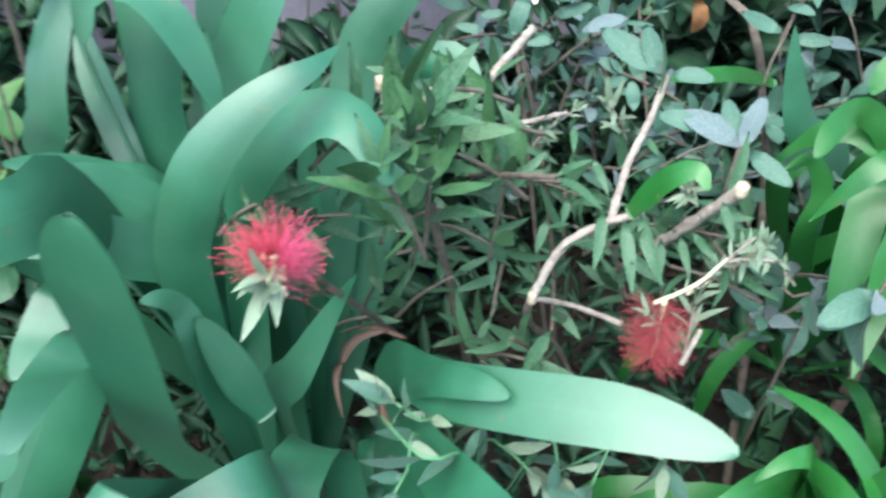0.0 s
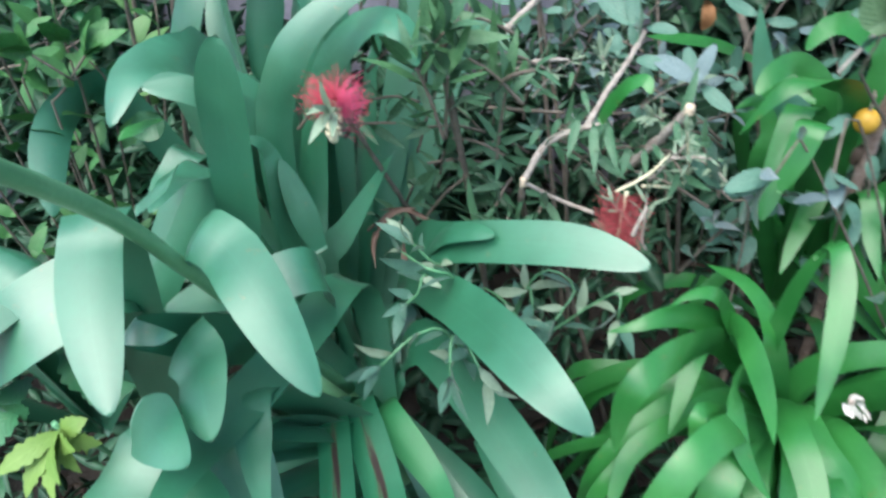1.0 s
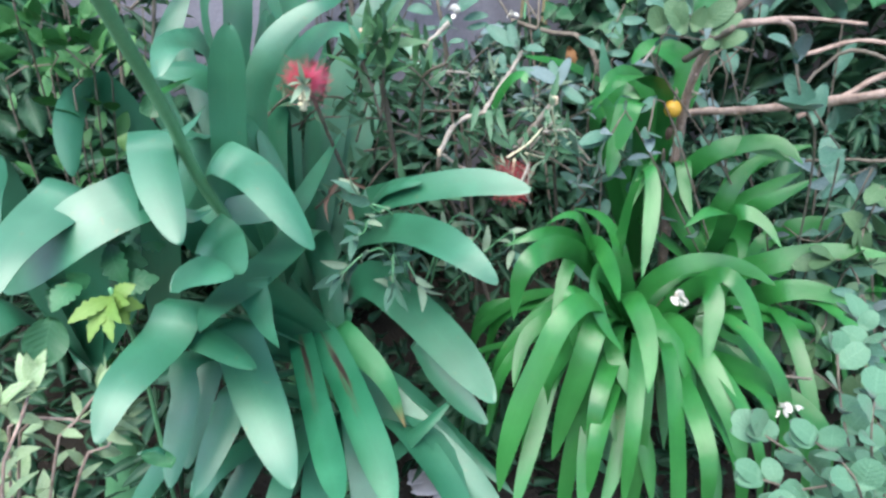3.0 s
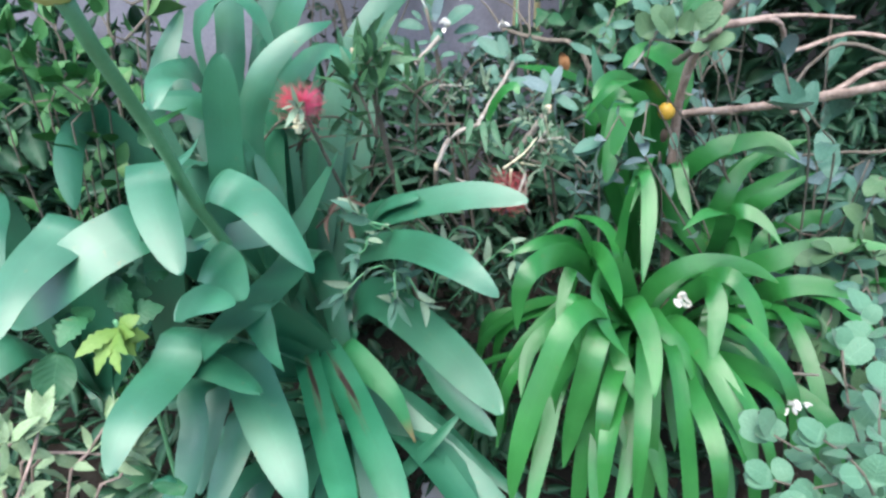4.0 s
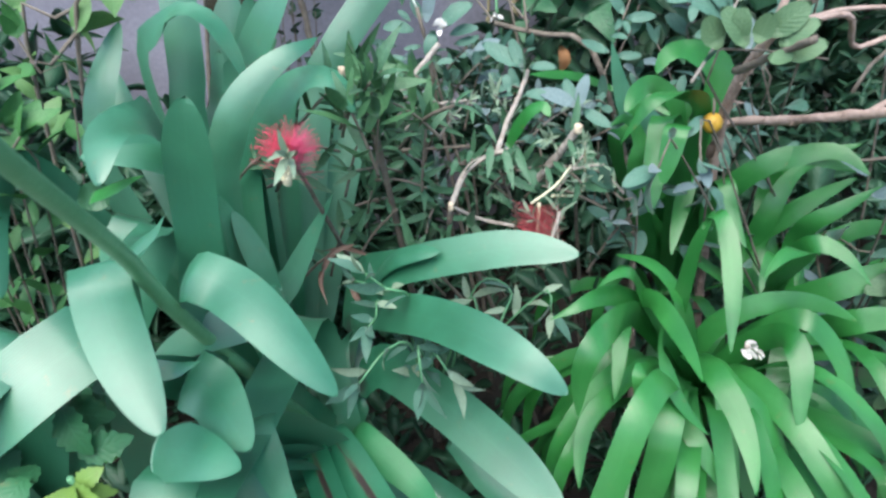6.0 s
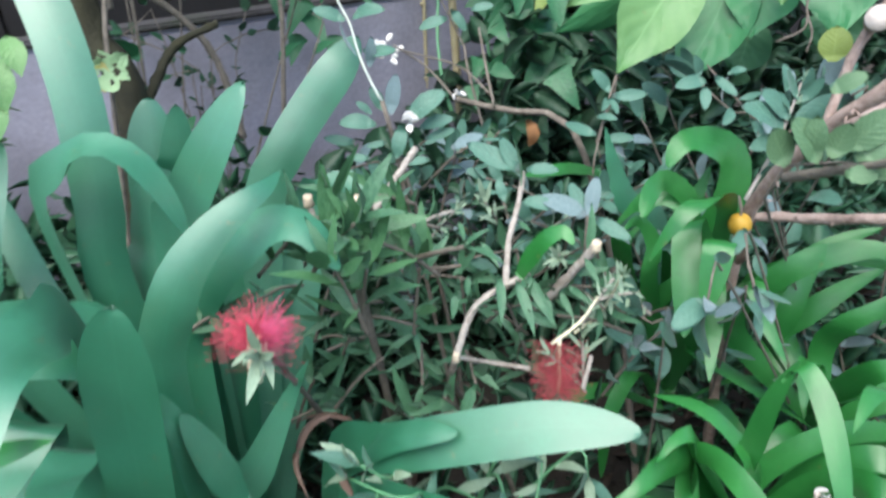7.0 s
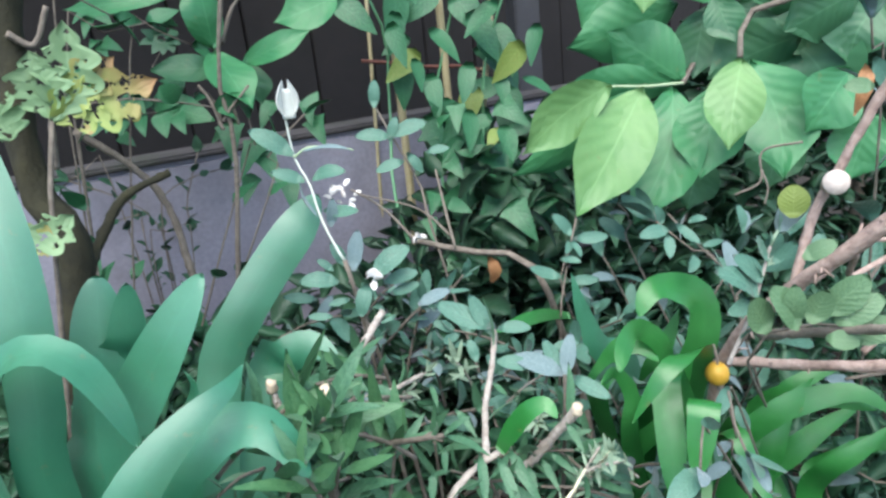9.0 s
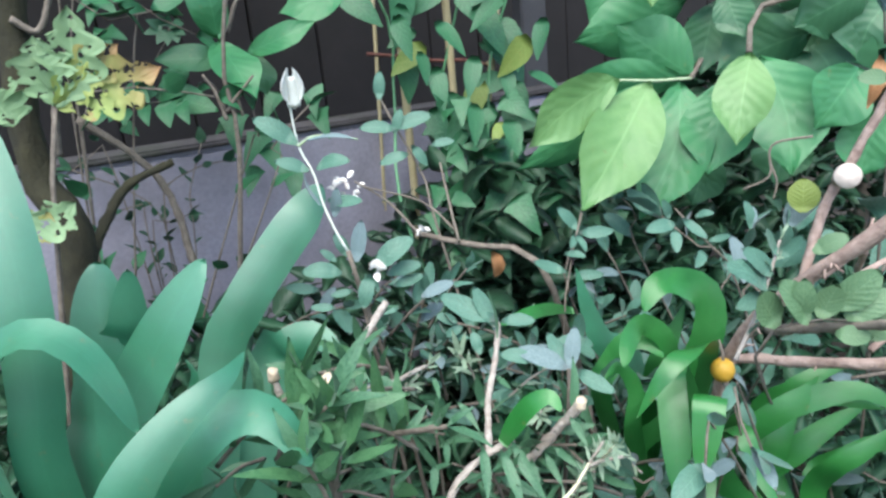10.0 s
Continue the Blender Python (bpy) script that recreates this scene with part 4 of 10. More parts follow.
blade(lily, LILY, 0.030, [(-0.105, 0.31, 0.3), (-0.107, 0.311, 0.512), (-0.091, 0.307, 0.563), (-0.077, 0.311, 0.594), (-0.055, 0.321, 0.616), (-0.033, 0.332, 0.629), (-0.019, 0.347, 0.632), (-0.012, 0.37, 0.634)], [(-0.93, -0.21, 0.3), (-0.93, -0.21, 0.3), (-0.92, -0.15, 0.37), (-0.83, 0.02, 0.55), (-0.68, 0.19, 0.71), (-0.59, 0.26, 0.77), (-0.63, 0.22, 0.74), (-0.7, 0.17, 0.7)], spear_outline)
blade(lily, LILY, 0.037, [(-0.105, 0.31, 0.3), (-0.113, 0.4, 0.487), (-0.08, 0.373, 0.558), (-0.045, 0.354, 0.595), (-0.021, 0.35, 0.607), (0.002, 0.338, 0.603), (0.017, 0.317, 0.58)], [(-0.67, 0.51, 0.54), (-0.67, 0.51, 0.54), (-0.54, 0.6, 0.6), (-0.19, 0.79, 0.58), (0.24, 0.91, 0.35), (0.56, 0.83, -0.08), (0.6, 0.76, -0.25)], blunt_outline)
blade(lily, LILY, 0.035, [(-0.16, 0.45, 0.2), (-0.141, 0.318, 0.564), (-0.131, 0.271, 0.598), (-0.129, 0.241, 0.61), (-0.134, 0.216, 0.613), (-0.132, 0.188, 0.607), (-0.129, 0.164, 0.589)], [(0.09, -0.56, -0.82), (0.09, -0.56, -0.82), (0.28, -0.47, -0.84), (0.71, -0.24, -0.66), (0.95, -0.06, -0.3), (1, 0.01, 0.09), (0.98, -0.02, 0.21)], blunt_outline)
blade(lily_left, LILY, 0.032, [(-0.16, 0.45, 0.2), (-0.29, 0.387, 0.512), (-0.296, 0.341, 0.538), (-0.295, 0.301, 0.533), (-0.29, 0.27, 0.508), (-0.28, 0.245, 0.471)], [(-0.59, -0.28, -0.76), (-0.59, -0.28, -0.76), (-0.3, -0.13, -0.95), (0.38, 0.37, -0.85), (0.59, 0.63, -0.5), (0.61, 0.7, -0.36)], blunt_outline)
blade(lily_left, LILY, 0.055, [(-0.3, 0.22, 0.25), (-0.161, 0.168, 0.468), (-0.173, 0.132, 0.484), (-0.197, 0.109, 0.473), (-0.233, 0.101, 0.447), (-0.28, 0.111, 0.412)], [(0.66, -0.49, -0.58), (0.66, -0.49, -0.58), (0.7, -0.51, -0.5), (0.62, -0.6, -0.51), (0.47, -0.62, -0.62), (0.4, -0.61, -0.68)], blunt_outline)
blade(lily_left, LILY, 0.054, [(-0.3, 0.22, 0.25), (-0.217, 0.166, 0.481), (-0.219, 0.127, 0.491), (-0.227, 0.088, 0.482), (-0.228, 0.054, 0.469), (-0.225, 0.027, 0.448)], [(0.84, -0.16, -0.52), (0.84, -0.16, -0.52), (0.92, -0.12, -0.37), (0.98, -0.07, -0.17), (1, 0, 0.01), (0.99, 0.03, 0.1)], blunt_outline)
blade(lily_left, LILY, 0.038, [(-0.3, 0.22, 0.25), (-0.305, 0.171, 0.512), (-0.285, 0.136, 0.515), (-0.269, 0.104, 0.502), (-0.25, 0.08, 0.472)], [(0.75, 0.41, -0.52), (0.75, 0.41, -0.52), (0.79, 0.49, -0.37), (0.8, 0.59, -0.15), (0.78, 0.62, -0.05)], blunt_outline)
blade(lily_left, LILY, 0.037, [(-0.3, 0.22, 0.25), (-0.304, 0.159, 0.44), (-0.31, 0.111, 0.434), (-0.324, 0.071, 0.423)], [(0.76, -0.03, -0.65), (0.76, -0.03, -0.65), (0.76, -0.04, -0.65), (0.76, -0.06, -0.65)], blunt_outline)
blade(lily_left, LILY, 0.037, [(-0.3, 0.22, 0.25), (-0.285, 0.132, 0.378), (-0.288, 0.093, 0.39), (-0.306, 0.065, 0.383), (-0.317, 0.039, 0.378)], [(0.81, -0.25, -0.53), (0.81, -0.25, -0.53), (0.82, -0.3, -0.48), (0.83, -0.34, -0.44), (0.86, -0.31, -0.42)], blunt_outline)
blade(lily, LILY, 0.024, [(-0.02, 0.27, 0.235), (-0.114, 0.118, 0.347), (-0.111, 0.075, 0.331), (-0.113, 0.05, 0.304), (-0.115, 0.026, 0.271)], [(0.91, 0.2, -0.37), (0.91, 0.2, -0.37), (0.91, 0.23, -0.34), (0.91, 0.28, -0.29), (0.91, 0.31, -0.26)], blunt_outline)
blade(lily, LILY, 0.037, [(-0.02, 0.27, 0.235), (-0.082, 0.14, 0.302), (-0.088, 0.101, 0.294), (-0.096, 0.067, 0.273), (-0.105, 0.042, 0.246)], [(0.97, -0.19, 0.15), (0.97, -0.19, 0.15), (0.96, -0.25, 0.14), (0.93, -0.34, 0.11), (0.92, -0.38, 0.08)], blunt_outline)
blade(lily, LILY, 0.023, [(-0.094, -0.001, 0.337), (-0.1, -0.003, 0.343), (-0.112, -0.009, 0.342)], [(0.38, -0.92, -0.05), (0.43, -0.9, -0.03), (0.45, -0.89, -0.03)], spear_outline)
blade(lily, LILY, 0.023, [(-0.02, 0.27, 0.235), (-0.107, 0.168, 0.335), (-0.112, 0.124, 0.316), (-0.119, 0.096, 0.286), (-0.121, 0.067, 0.253)], [(0.89, 0.11, -0.44), (0.89, 0.11, -0.44), (0.9, 0.14, -0.41), (0.92, 0.22, -0.33), (0.92, 0.26, -0.29)], blunt_outline)
blade(lily_back, LILY, 0.040, [(-0.13, 0.44, 0.12), (-0.064, 0.569, 0.506), (-0.034, 0.584, 0.574), (0.007, 0.598, 0.623), (0.038, 0.605, 0.655), (0.061, 0.625, 0.678)], [(-0.9, 0.07, 0.42), (-0.9, 0.07, 0.42), (-0.86, 0.1, 0.5), (-0.77, 0.15, 0.61), (-0.75, 0.17, 0.64), (-0.76, 0.16, 0.62)], round_outline)
blade(lily_back, LILY, 0.037, [(-0.13, 0.44, 0.12), (-0.103, 0.411, 0.557), (-0.088, 0.399, 0.599), (-0.07, 0.389, 0.628), (-0.047, 0.383, 0.661), (-0.025, 0.385, 0.691)], [(-0.84, 0.34, 0.42), (-0.84, 0.34, 0.42), (-0.78, 0.39, 0.49), (-0.69, 0.47, 0.55), (-0.69, 0.49, 0.53), (-0.71, 0.5, 0.5)], blunt_outline)
blade(lily_back, LILY, 0.043, [(-0.13, 0.44, 0.12), (-0.151, 0.492, 0.477), (-0.139, 0.497, 0.534), (-0.13, 0.5, 0.581), (-0.125, 0.508, 0.625), (-0.12, 0.519, 0.664)], [(-0.96, -0.19, 0.22), (-0.96, -0.19, 0.22), (-0.96, -0.2, 0.21), (-0.96, -0.22, 0.18), (-0.96, -0.22, 0.17), (-0.96, -0.22, 0.18)], round_outline)
blade(lily_back, LILY, 0.033, [(-0.13, 0.44, 0.12), (-0.119, 0.504, 0.567), (-0.108, 0.503, 0.605), (-0.099, 0.503, 0.645), (-0.097, 0.502, 0.659)], [(-0.95, -0.15, 0.27), (-0.95, -0.15, 0.27), (-0.96, -0.16, 0.24), (-0.96, -0.18, 0.2), (-0.97, -0.19, 0.15)], blunt_outline)
blade(lily_back, LILY, 0.034, [(-0.13, 0.44, 0.12), (-0.164, 0.435, 0.524), (-0.157, 0.435, 0.578), (-0.152, 0.44, 0.63), (-0.15, 0.451, 0.679), (-0.155, 0.466, 0.723), (-0.166, 0.487, 0.763), (-0.179, 0.507, 0.8)], [(-0.94, -0.33, 0.12), (-0.94, -0.33, 0.12), (-0.94, -0.33, 0.12), (-0.94, -0.33, 0.11), (-0.94, -0.35, 0.06), (-0.93, -0.36, -0.02), (-0.93, -0.37, -0.08), (-0.92, -0.37, -0.1)], round_outline)
blade(lily_back, LILY, 0.026, [(-0.13, 0.44, 0.12), (-0.19, 0.428, 0.583), (-0.155, 0.397, 0.645), (-0.13, 0.382, 0.663), (-0.104, 0.369, 0.658), (-0.086, 0.357, 0.634), (-0.074, 0.345, 0.607)], [(-0.6, 0.5, 0.62), (-0.6, 0.5, 0.62), (-0.4, 0.63, 0.67), (0.25, 0.86, 0.44), (0.44, 0.9, -0), (0.42, 0.89, -0.16), (0.41, 0.89, -0.19)], blunt_outline)
blade(lily_back, LILY, 0.037, [(-0.13, 0.44, 0.12), (-0.148, 0.457, 0.503), (-0.139, 0.459, 0.549), (-0.132, 0.459, 0.585), (-0.127, 0.462, 0.614)], [(-0.87, 0.47, 0.15), (-0.87, 0.47, 0.15), (-0.87, 0.47, 0.15), (-0.88, 0.46, 0.13), (-0.88, 0.46, 0.1)], blunt_outline)
blade(lily_back, LILY, 0.037, [(-0.13, 0.44, 0.12), (-0.091, 0.5, 0.476), (-0.081, 0.503, 0.526), (-0.067, 0.5, 0.561), (-0.072, 0.502, 0.579)], [(-0.73, 0.67, 0.13), (-0.73, 0.67, 0.13), (-0.71, 0.68, 0.17), (-0.76, 0.65, 0.08), (-0.81, 0.55, -0.18)], spear_outline)
blade(lily_back, LILY, 0.042, [(-0.13, 0.44, 0.12), (-0.022, 0.597, 0.492), (0, 0.593, 0.527), (0.029, 0.585, 0.542), (0.053, 0.57, 0.526)], [(-0.76, 0.24, 0.6), (-0.76, 0.24, 0.6), (-0.55, 0.32, 0.77), (0.15, 0.4, 0.9), (0.57, 0.34, 0.75)], blunt_outline)
blade(lily_back, LILY, 0.037, [(-0.13, 0.44, 0.12), (-0.289, 0.477, 0.483), (-0.281, 0.478, 0.533), (-0.271, 0.486, 0.576), (-0.256, 0.503, 0.612), (-0.24, 0.516, 0.643)], [(-0.98, 0.14, 0.17), (-0.98, 0.14, 0.17), (-0.97, 0.16, 0.18), (-0.95, 0.23, 0.23), (-0.91, 0.28, 0.29), (-0.89, 0.31, 0.33)], blunt_outline)
blade(lily_back, LILY, 0.027, [(-0.13, 0.44, 0.12), (-0.247, 0.523, 0.454), (-0.266, 0.54, 0.496), (-0.283, 0.562, 0.545), (-0.292, 0.583, 0.582)], [(-0.79, -0.6, -0.11), (-0.79, -0.6, -0.11), (-0.81, -0.58, -0.06), (-0.83, -0.56, 0.02), (-0.84, -0.54, 0.07)], blunt_outline)
blade(lily_left, LILY, 0.033, [(-0.16, 0.45, 0.2), (-0.154, 0.415, 0.496), (-0.183, 0.395, 0.541), (-0.207, 0.38, 0.559), (-0.227, 0.361, 0.57)], [(0.26, -0.93, -0.26), (0.26, -0.93, -0.26), (0.31, -0.91, -0.27), (0.44, -0.84, -0.31), (0.52, -0.79, -0.33)], blunt_outline)
blade(lily_left, LILY, 0.037, [(-0.16, 0.45, 0.2), (-0.144, 0.383, 0.485), (-0.164, 0.371, 0.539), (-0.186, 0.346, 0.559), (-0.214, 0.307, 0.562)], [(-0.16, -0.93, -0.33), (-0.16, -0.93, -0.33), (0.04, -0.88, -0.47), (0.45, -0.66, -0.6), (0.6, -0.53, -0.6)], blunt_outline)
blade(lily_left, LILY, 0.037, [(-0.16, 0.45, 0.2), (-0.125, 0.342, 0.495), (-0.135, 0.32, 0.534), (-0.153, 0.3, 0.56), (-0.19, 0.279, 0.572)], [(0.05, -0.87, -0.49), (0.05, -0.87, -0.49), (0.13, -0.86, -0.5), (0.25, -0.83, -0.49), (0.3, -0.82, -0.49)], blunt_outline)
blade(lily_left, LILY, 0.030, [(-0.3, 0.22, 0.25), (-0.16, 0.281, 0.486), (-0.152, 0.25, 0.511), (-0.145, 0.219, 0.519), (-0.143, 0.191, 0.515)], [(0.93, -0.05, -0.36), (0.93, -0.05, -0.36), (0.98, 0.1, -0.17), (0.99, 0.14, 0.09), (0.98, 0.08, 0.16)], blunt_outline)
blade(lily_left, LILY, 0.037, [(-0.3, 0.22, 0.25), (-0.199, 0.323, 0.482), (-0.203, 0.3, 0.485), (-0.204, 0.27, 0.479)], [(0.95, -0.16, -0.26), (0.95, -0.16, -0.26), (0.98, -0.1, -0.19), (0.99, -0.05, -0.13)], blunt_outline)
blade(clump, BRIGHT, 0.015, [(0.3, 0.26, 0.473), (0.304, 0.253, 0.492), (0.306, 0.23, 0.477), (0.301, 0.201, 0.444), (0.294, 0.178, 0.407)], [(-0.97, 0.26, 0.01), (-0.72, -0.06, -0.7), (-0.95, 0.16, -0.27), (-0.97, 0.25, -0.04), (-0.96, 0.27, 0)], spear_outline)
blade(clump, BRIGHT, 0.018, [(0.335, 0.325, 0.25), (0.295, 0.284, 0.371), (0.292, 0.272, 0.411), (0.295, 0.263, 0.458), (0.304, 0.256, 0.493)], [(-0.48, 0.85, 0.22), (-0.48, 0.85, 0.22), (-0.44, 0.87, 0.22), (-0.38, 0.9, 0.24), (-0.33, 0.91, 0.27)], strap_outline)
blade(clump, BRIGHT, 0.018, [(0.335, 0.325, 0.25), (0.265, 0.316, 0.362), (0.269, 0.285, 0.393), (0.275, 0.247, 0.391), (0.278, 0.211, 0.384), (0.277, 0.181, 0.379)], [(-0.58, 0.45, 0.68), (-0.58, 0.45, 0.68), (0.19, 0.4, 0.9), (0.83, 0.1, 0.55), (0.94, -0.02, 0.35), (0.96, -0.07, 0.28)], spear_outline)
blade(clump, BRIGHT, 0.020, [(0.335, 0.325, 0.25), (0.292, 0.27, 0.385), (0.287, 0.295, 0.403), (0.271, 0.318, 0.414), (0.25, 0.346, 0.408)], [(-0.85, -0.44, 0.27), (-0.85, -0.44, 0.27), (-0.86, -0.49, 0.14), (-0.82, -0.56, -0.13), (-0.75, -0.6, -0.28)], strap_outline)
blade(clump, BRIGHT, 0.018, [(0.335, 0.325, 0.25), (0.268, 0.302, 0.383), (0.247, 0.278, 0.425), (0.228, 0.27, 0.431), (0.209, 0.26, 0.423)], [(-0.31, -0.73, -0.6), (-0.31, -0.73, -0.6), (-0.07, -0.82, -0.57), (0.38, -0.89, -0.27), (0.49, -0.86, -0.11)], spear_outline)
blade(clump, BRIGHT, 0.021, [(0.335, 0.325, 0.25), (0.277, 0.312, 0.357), (0.239, 0.281, 0.401), (0.21, 0.261, 0.414), (0.189, 0.249, 0.413), (0.168, 0.25, 0.403)], [(-0.25, -0.66, -0.71), (-0.25, -0.66, -0.71), (-0.06, -0.7, -0.71), (0.27, -0.76, -0.6), (0.33, -0.8, -0.5), (0.27, -0.82, -0.51)], spear_outline)
blade(clump, BRIGHT, 0.023, [(0.335, 0.325, 0.25), (0.271, 0.309, 0.351), (0.23, 0.235, 0.411), (0.195, 0.187, 0.424), (0.18, 0.177, 0.402), (0.177, 0.174, 0.36)], [(-0.48, -0.34, -0.81), (-0.48, -0.34, -0.81), (-0.12, -0.43, -0.9), (0.57, -0.42, -0.71), (0.93, -0.23, -0.29), (0.99, -0.13, -0.11)], strap_outline)
blade(clump, BRIGHT, 0.015, [(0.335, 0.325, 0.25), (0.277, 0.311, 0.357), (0.25, 0.289, 0.38), (0.235, 0.261, 0.371), (0.227, 0.24, 0.352), (0.22, 0.223, 0.331)], [(-0.25, -0.41, -0.88), (-0.25, -0.41, -0.88), (0.31, -0.47, -0.83), (0.87, -0.32, -0.36), (0.96, -0.23, -0.17), (0.96, -0.22, -0.15)], strap_outline)
blade(clump, BRIGHT, 0.021, [(0.335, 0.325, 0.25), (0.295, 0.282, 0.344), (0.263, 0.243, 0.38), (0.261, 0.211, 0.362), (0.27, 0.195, 0.342), (0.287, 0.18, 0.324)], [(-0.68, 0.08, -0.73), (-0.68, 0.08, -0.73), (0.09, -0.13, -0.99), (0.85, 0.34, -0.4), (0.81, 0.59, -0.01), (0.74, 0.67, 0.09)], strap_outline)
blade(clump, BRIGHT, 0.012, [(0.335, 0.325, 0.25), (0.258, 0.23, 0.354), (0.233, 0.202, 0.379), (0.236, 0.194, 0.349), (0.241, 0.191, 0.314)], [(-0.08, -0.5, -0.87), (-0.08, -0.5, -0.87), (0.73, -0.43, -0.53), (0.99, -0.13, 0.04), (0.99, -0.07, 0.15)], strap_outline)
blade(clump, BRIGHT, 0.016, [(0.335, 0.325, 0.25), (0.276, 0.29, 0.317), (0.225, 0.238, 0.329), (0.196, 0.216, 0.319), (0.185, 0.198, 0.296), (0.181, 0.18, 0.274)], [(0.4, -0.53, -0.75), (0.4, -0.53, -0.75), (0.51, -0.51, -0.69), (0.79, -0.39, -0.48), (0.95, -0.22, -0.21), (0.98, -0.15, -0.11)], strap_outline)
blade(clump, BRIGHT, 0.023, [(0.335, 0.325, 0.25), (0.258, 0.203, 0.37), (0.222, 0.159, 0.372), (0.204, 0.145, 0.335), (0.185, 0.131, 0.289), (0.172, 0.118, 0.237), (0.168, 0.114, 0.197)], [(0.62, -0.49, -0.61), (0.62, -0.49, -0.61), (0.76, -0.43, -0.49), (0.89, -0.34, -0.32), (0.94, -0.27, -0.22), (0.97, -0.2, -0.14), (0.98, -0.15, -0.09)], strap_outline)
blade(clump, BRIGHT, 0.017, [(0.335, 0.325, 0.25), (0.261, 0.263, 0.289), (0.221, 0.191, 0.283), (0.207, 0.158, 0.252), (0.194, 0.129, 0.219), (0.182, 0.101, 0.179)], [(0.84, -0.4, -0.36), (0.84, -0.4, -0.36), (0.89, -0.35, -0.28), (0.95, -0.27, -0.18), (0.96, -0.25, -0.15), (0.96, -0.24, -0.14)], strap_outline)
blade(clump, BRIGHT, 0.025, [(0.335, 0.325, 0.25), (0.277, 0.232, 0.338), (0.255, 0.186, 0.335), (0.244, 0.172, 0.297), (0.234, 0.168, 0.254), (0.224, 0.161, 0.198)], [(0.88, -0.38, -0.29), (0.88, -0.38, -0.29), (0.91, -0.35, -0.23), (0.93, -0.31, -0.18), (0.94, -0.3, -0.16), (0.95, -0.29, -0.14)], strap_outline)
blade(clump, BRIGHT, 0.021, [(0.335, 0.325, 0.25), (0.305, 0.279, 0.331), (0.296, 0.217, 0.367), (0.303, 0.175, 0.357), (0.303, 0.141, 0.339), (0.298, 0.116, 0.323)], [(0.97, -0.14, 0.18), (0.97, -0.14, 0.18), (0.88, 0.05, 0.47), (0.93, -0.04, 0.37), (0.97, -0.17, 0.19), (0.97, -0.24, 0.1)], strap_outline)
blade(clump, BRIGHT, 0.021, [(0.335, 0.325, 0.25), (0.328, 0.292, 0.315), (0.335, 0.243, 0.319), (0.352, 0.222, 0.305), (0.364, 0.203, 0.282), (0.368, 0.181, 0.25)], [(0.98, 0.19, 0.05), (0.98, 0.19, 0.05), (0.94, 0.32, 0.06), (0.88, 0.46, 0.08), (0.91, 0.41, -0.01), (0.94, 0.34, -0.08)], strap_outline)
blade(clump, BRIGHT, 0.021, [(0.335, 0.325, 0.25), (0.295, 0.253, 0.311), (0.283, 0.205, 0.307), (0.292, 0.185, 0.29), (0.305, 0.166, 0.265)], [(0.98, -0.21, 0.05), (0.98, -0.21, 0.05), (0.97, -0.1, 0.2), (0.93, 0.04, 0.37), (0.91, 0.07, 0.41)], strap_outline)
blade(clump, BRIGHT, 0.021, [(0.335, 0.325, 0.25), (0.345, 0.298, 0.288), (0.349, 0.245, 0.262), (0.349, 0.22, 0.226), (0.349, 0.198, 0.185)], [(0.95, -0.1, 0.3), (0.95, -0.1, 0.3), (0.96, -0.15, 0.24), (0.96, -0.21, 0.16), (0.96, -0.22, 0.14)], spear_outline)
blade(clump, BRIGHT, 0.021, [(0.335, 0.325, 0.25), (0.348, 0.307, 0.283), (0.361, 0.254, 0.247), (0.374, 0.231, 0.213), (0.387, 0.21, 0.185)], [(0.9, 0.39, -0.2), (0.9, 0.39, -0.2), (0.88, 0.45, -0.15), (0.84, 0.54, -0.06), (0.83, 0.56, -0.03)], strap_outline)
blade(clump, BRIGHT, 0.018, [(0.335, 0.325, 0.25), (0.294, 0.235, 0.278), (0.276, 0.194, 0.265), (0.282, 0.172, 0.245), (0.288, 0.155, 0.223)], [(0.94, -0.32, -0.13), (0.94, -0.32, -0.13), (0.98, -0.2, 0.04), (0.97, -0.04, 0.24), (0.96, -0.01, 0.27)], spear_outline)
blade(clump, BRIGHT, 0.018, [(0.335, 0.325, 0.25), (0.3, 0.229, 0.267), (0.295, 0.17, 0.24), (0.284, 0.14, 0.206), (0.269, 0.115, 0.17)], [(0.98, -0.17, 0.13), (0.98, -0.17, 0.13), (0.97, -0.23, 0.06), (0.94, -0.33, -0.06), (0.92, -0.37, -0.11)], strap_outline)
blade(clump, BRIGHT, 0.023, [(0.335, 0.325, 0.25), (0.284, 0.243, 0.272), (0.268, 0.191, 0.237), (0.259, 0.158, 0.197), (0.255, 0.13, 0.145)], [(0.97, -0.26, -0.04), (0.97, -0.26, -0.04), (0.97, -0.24, -0.03), (0.98, -0.22, 0), (0.98, -0.2, 0.02)], strap_outline)
blade(clump, BRIGHT, 0.021, [(0.335, 0.325, 0.25), (0.307, 0.26, 0.26), (0.312, 0.199, 0.23), (0.324, 0.171, 0.199), (0.33, 0.149, 0.156)], [(0.96, -0.05, 0.28), (0.96, -0.05, 0.28), (0.95, -0.04, 0.3), (0.96, -0.07, 0.27), (0.97, -0.11, 0.23)], strap_outline)
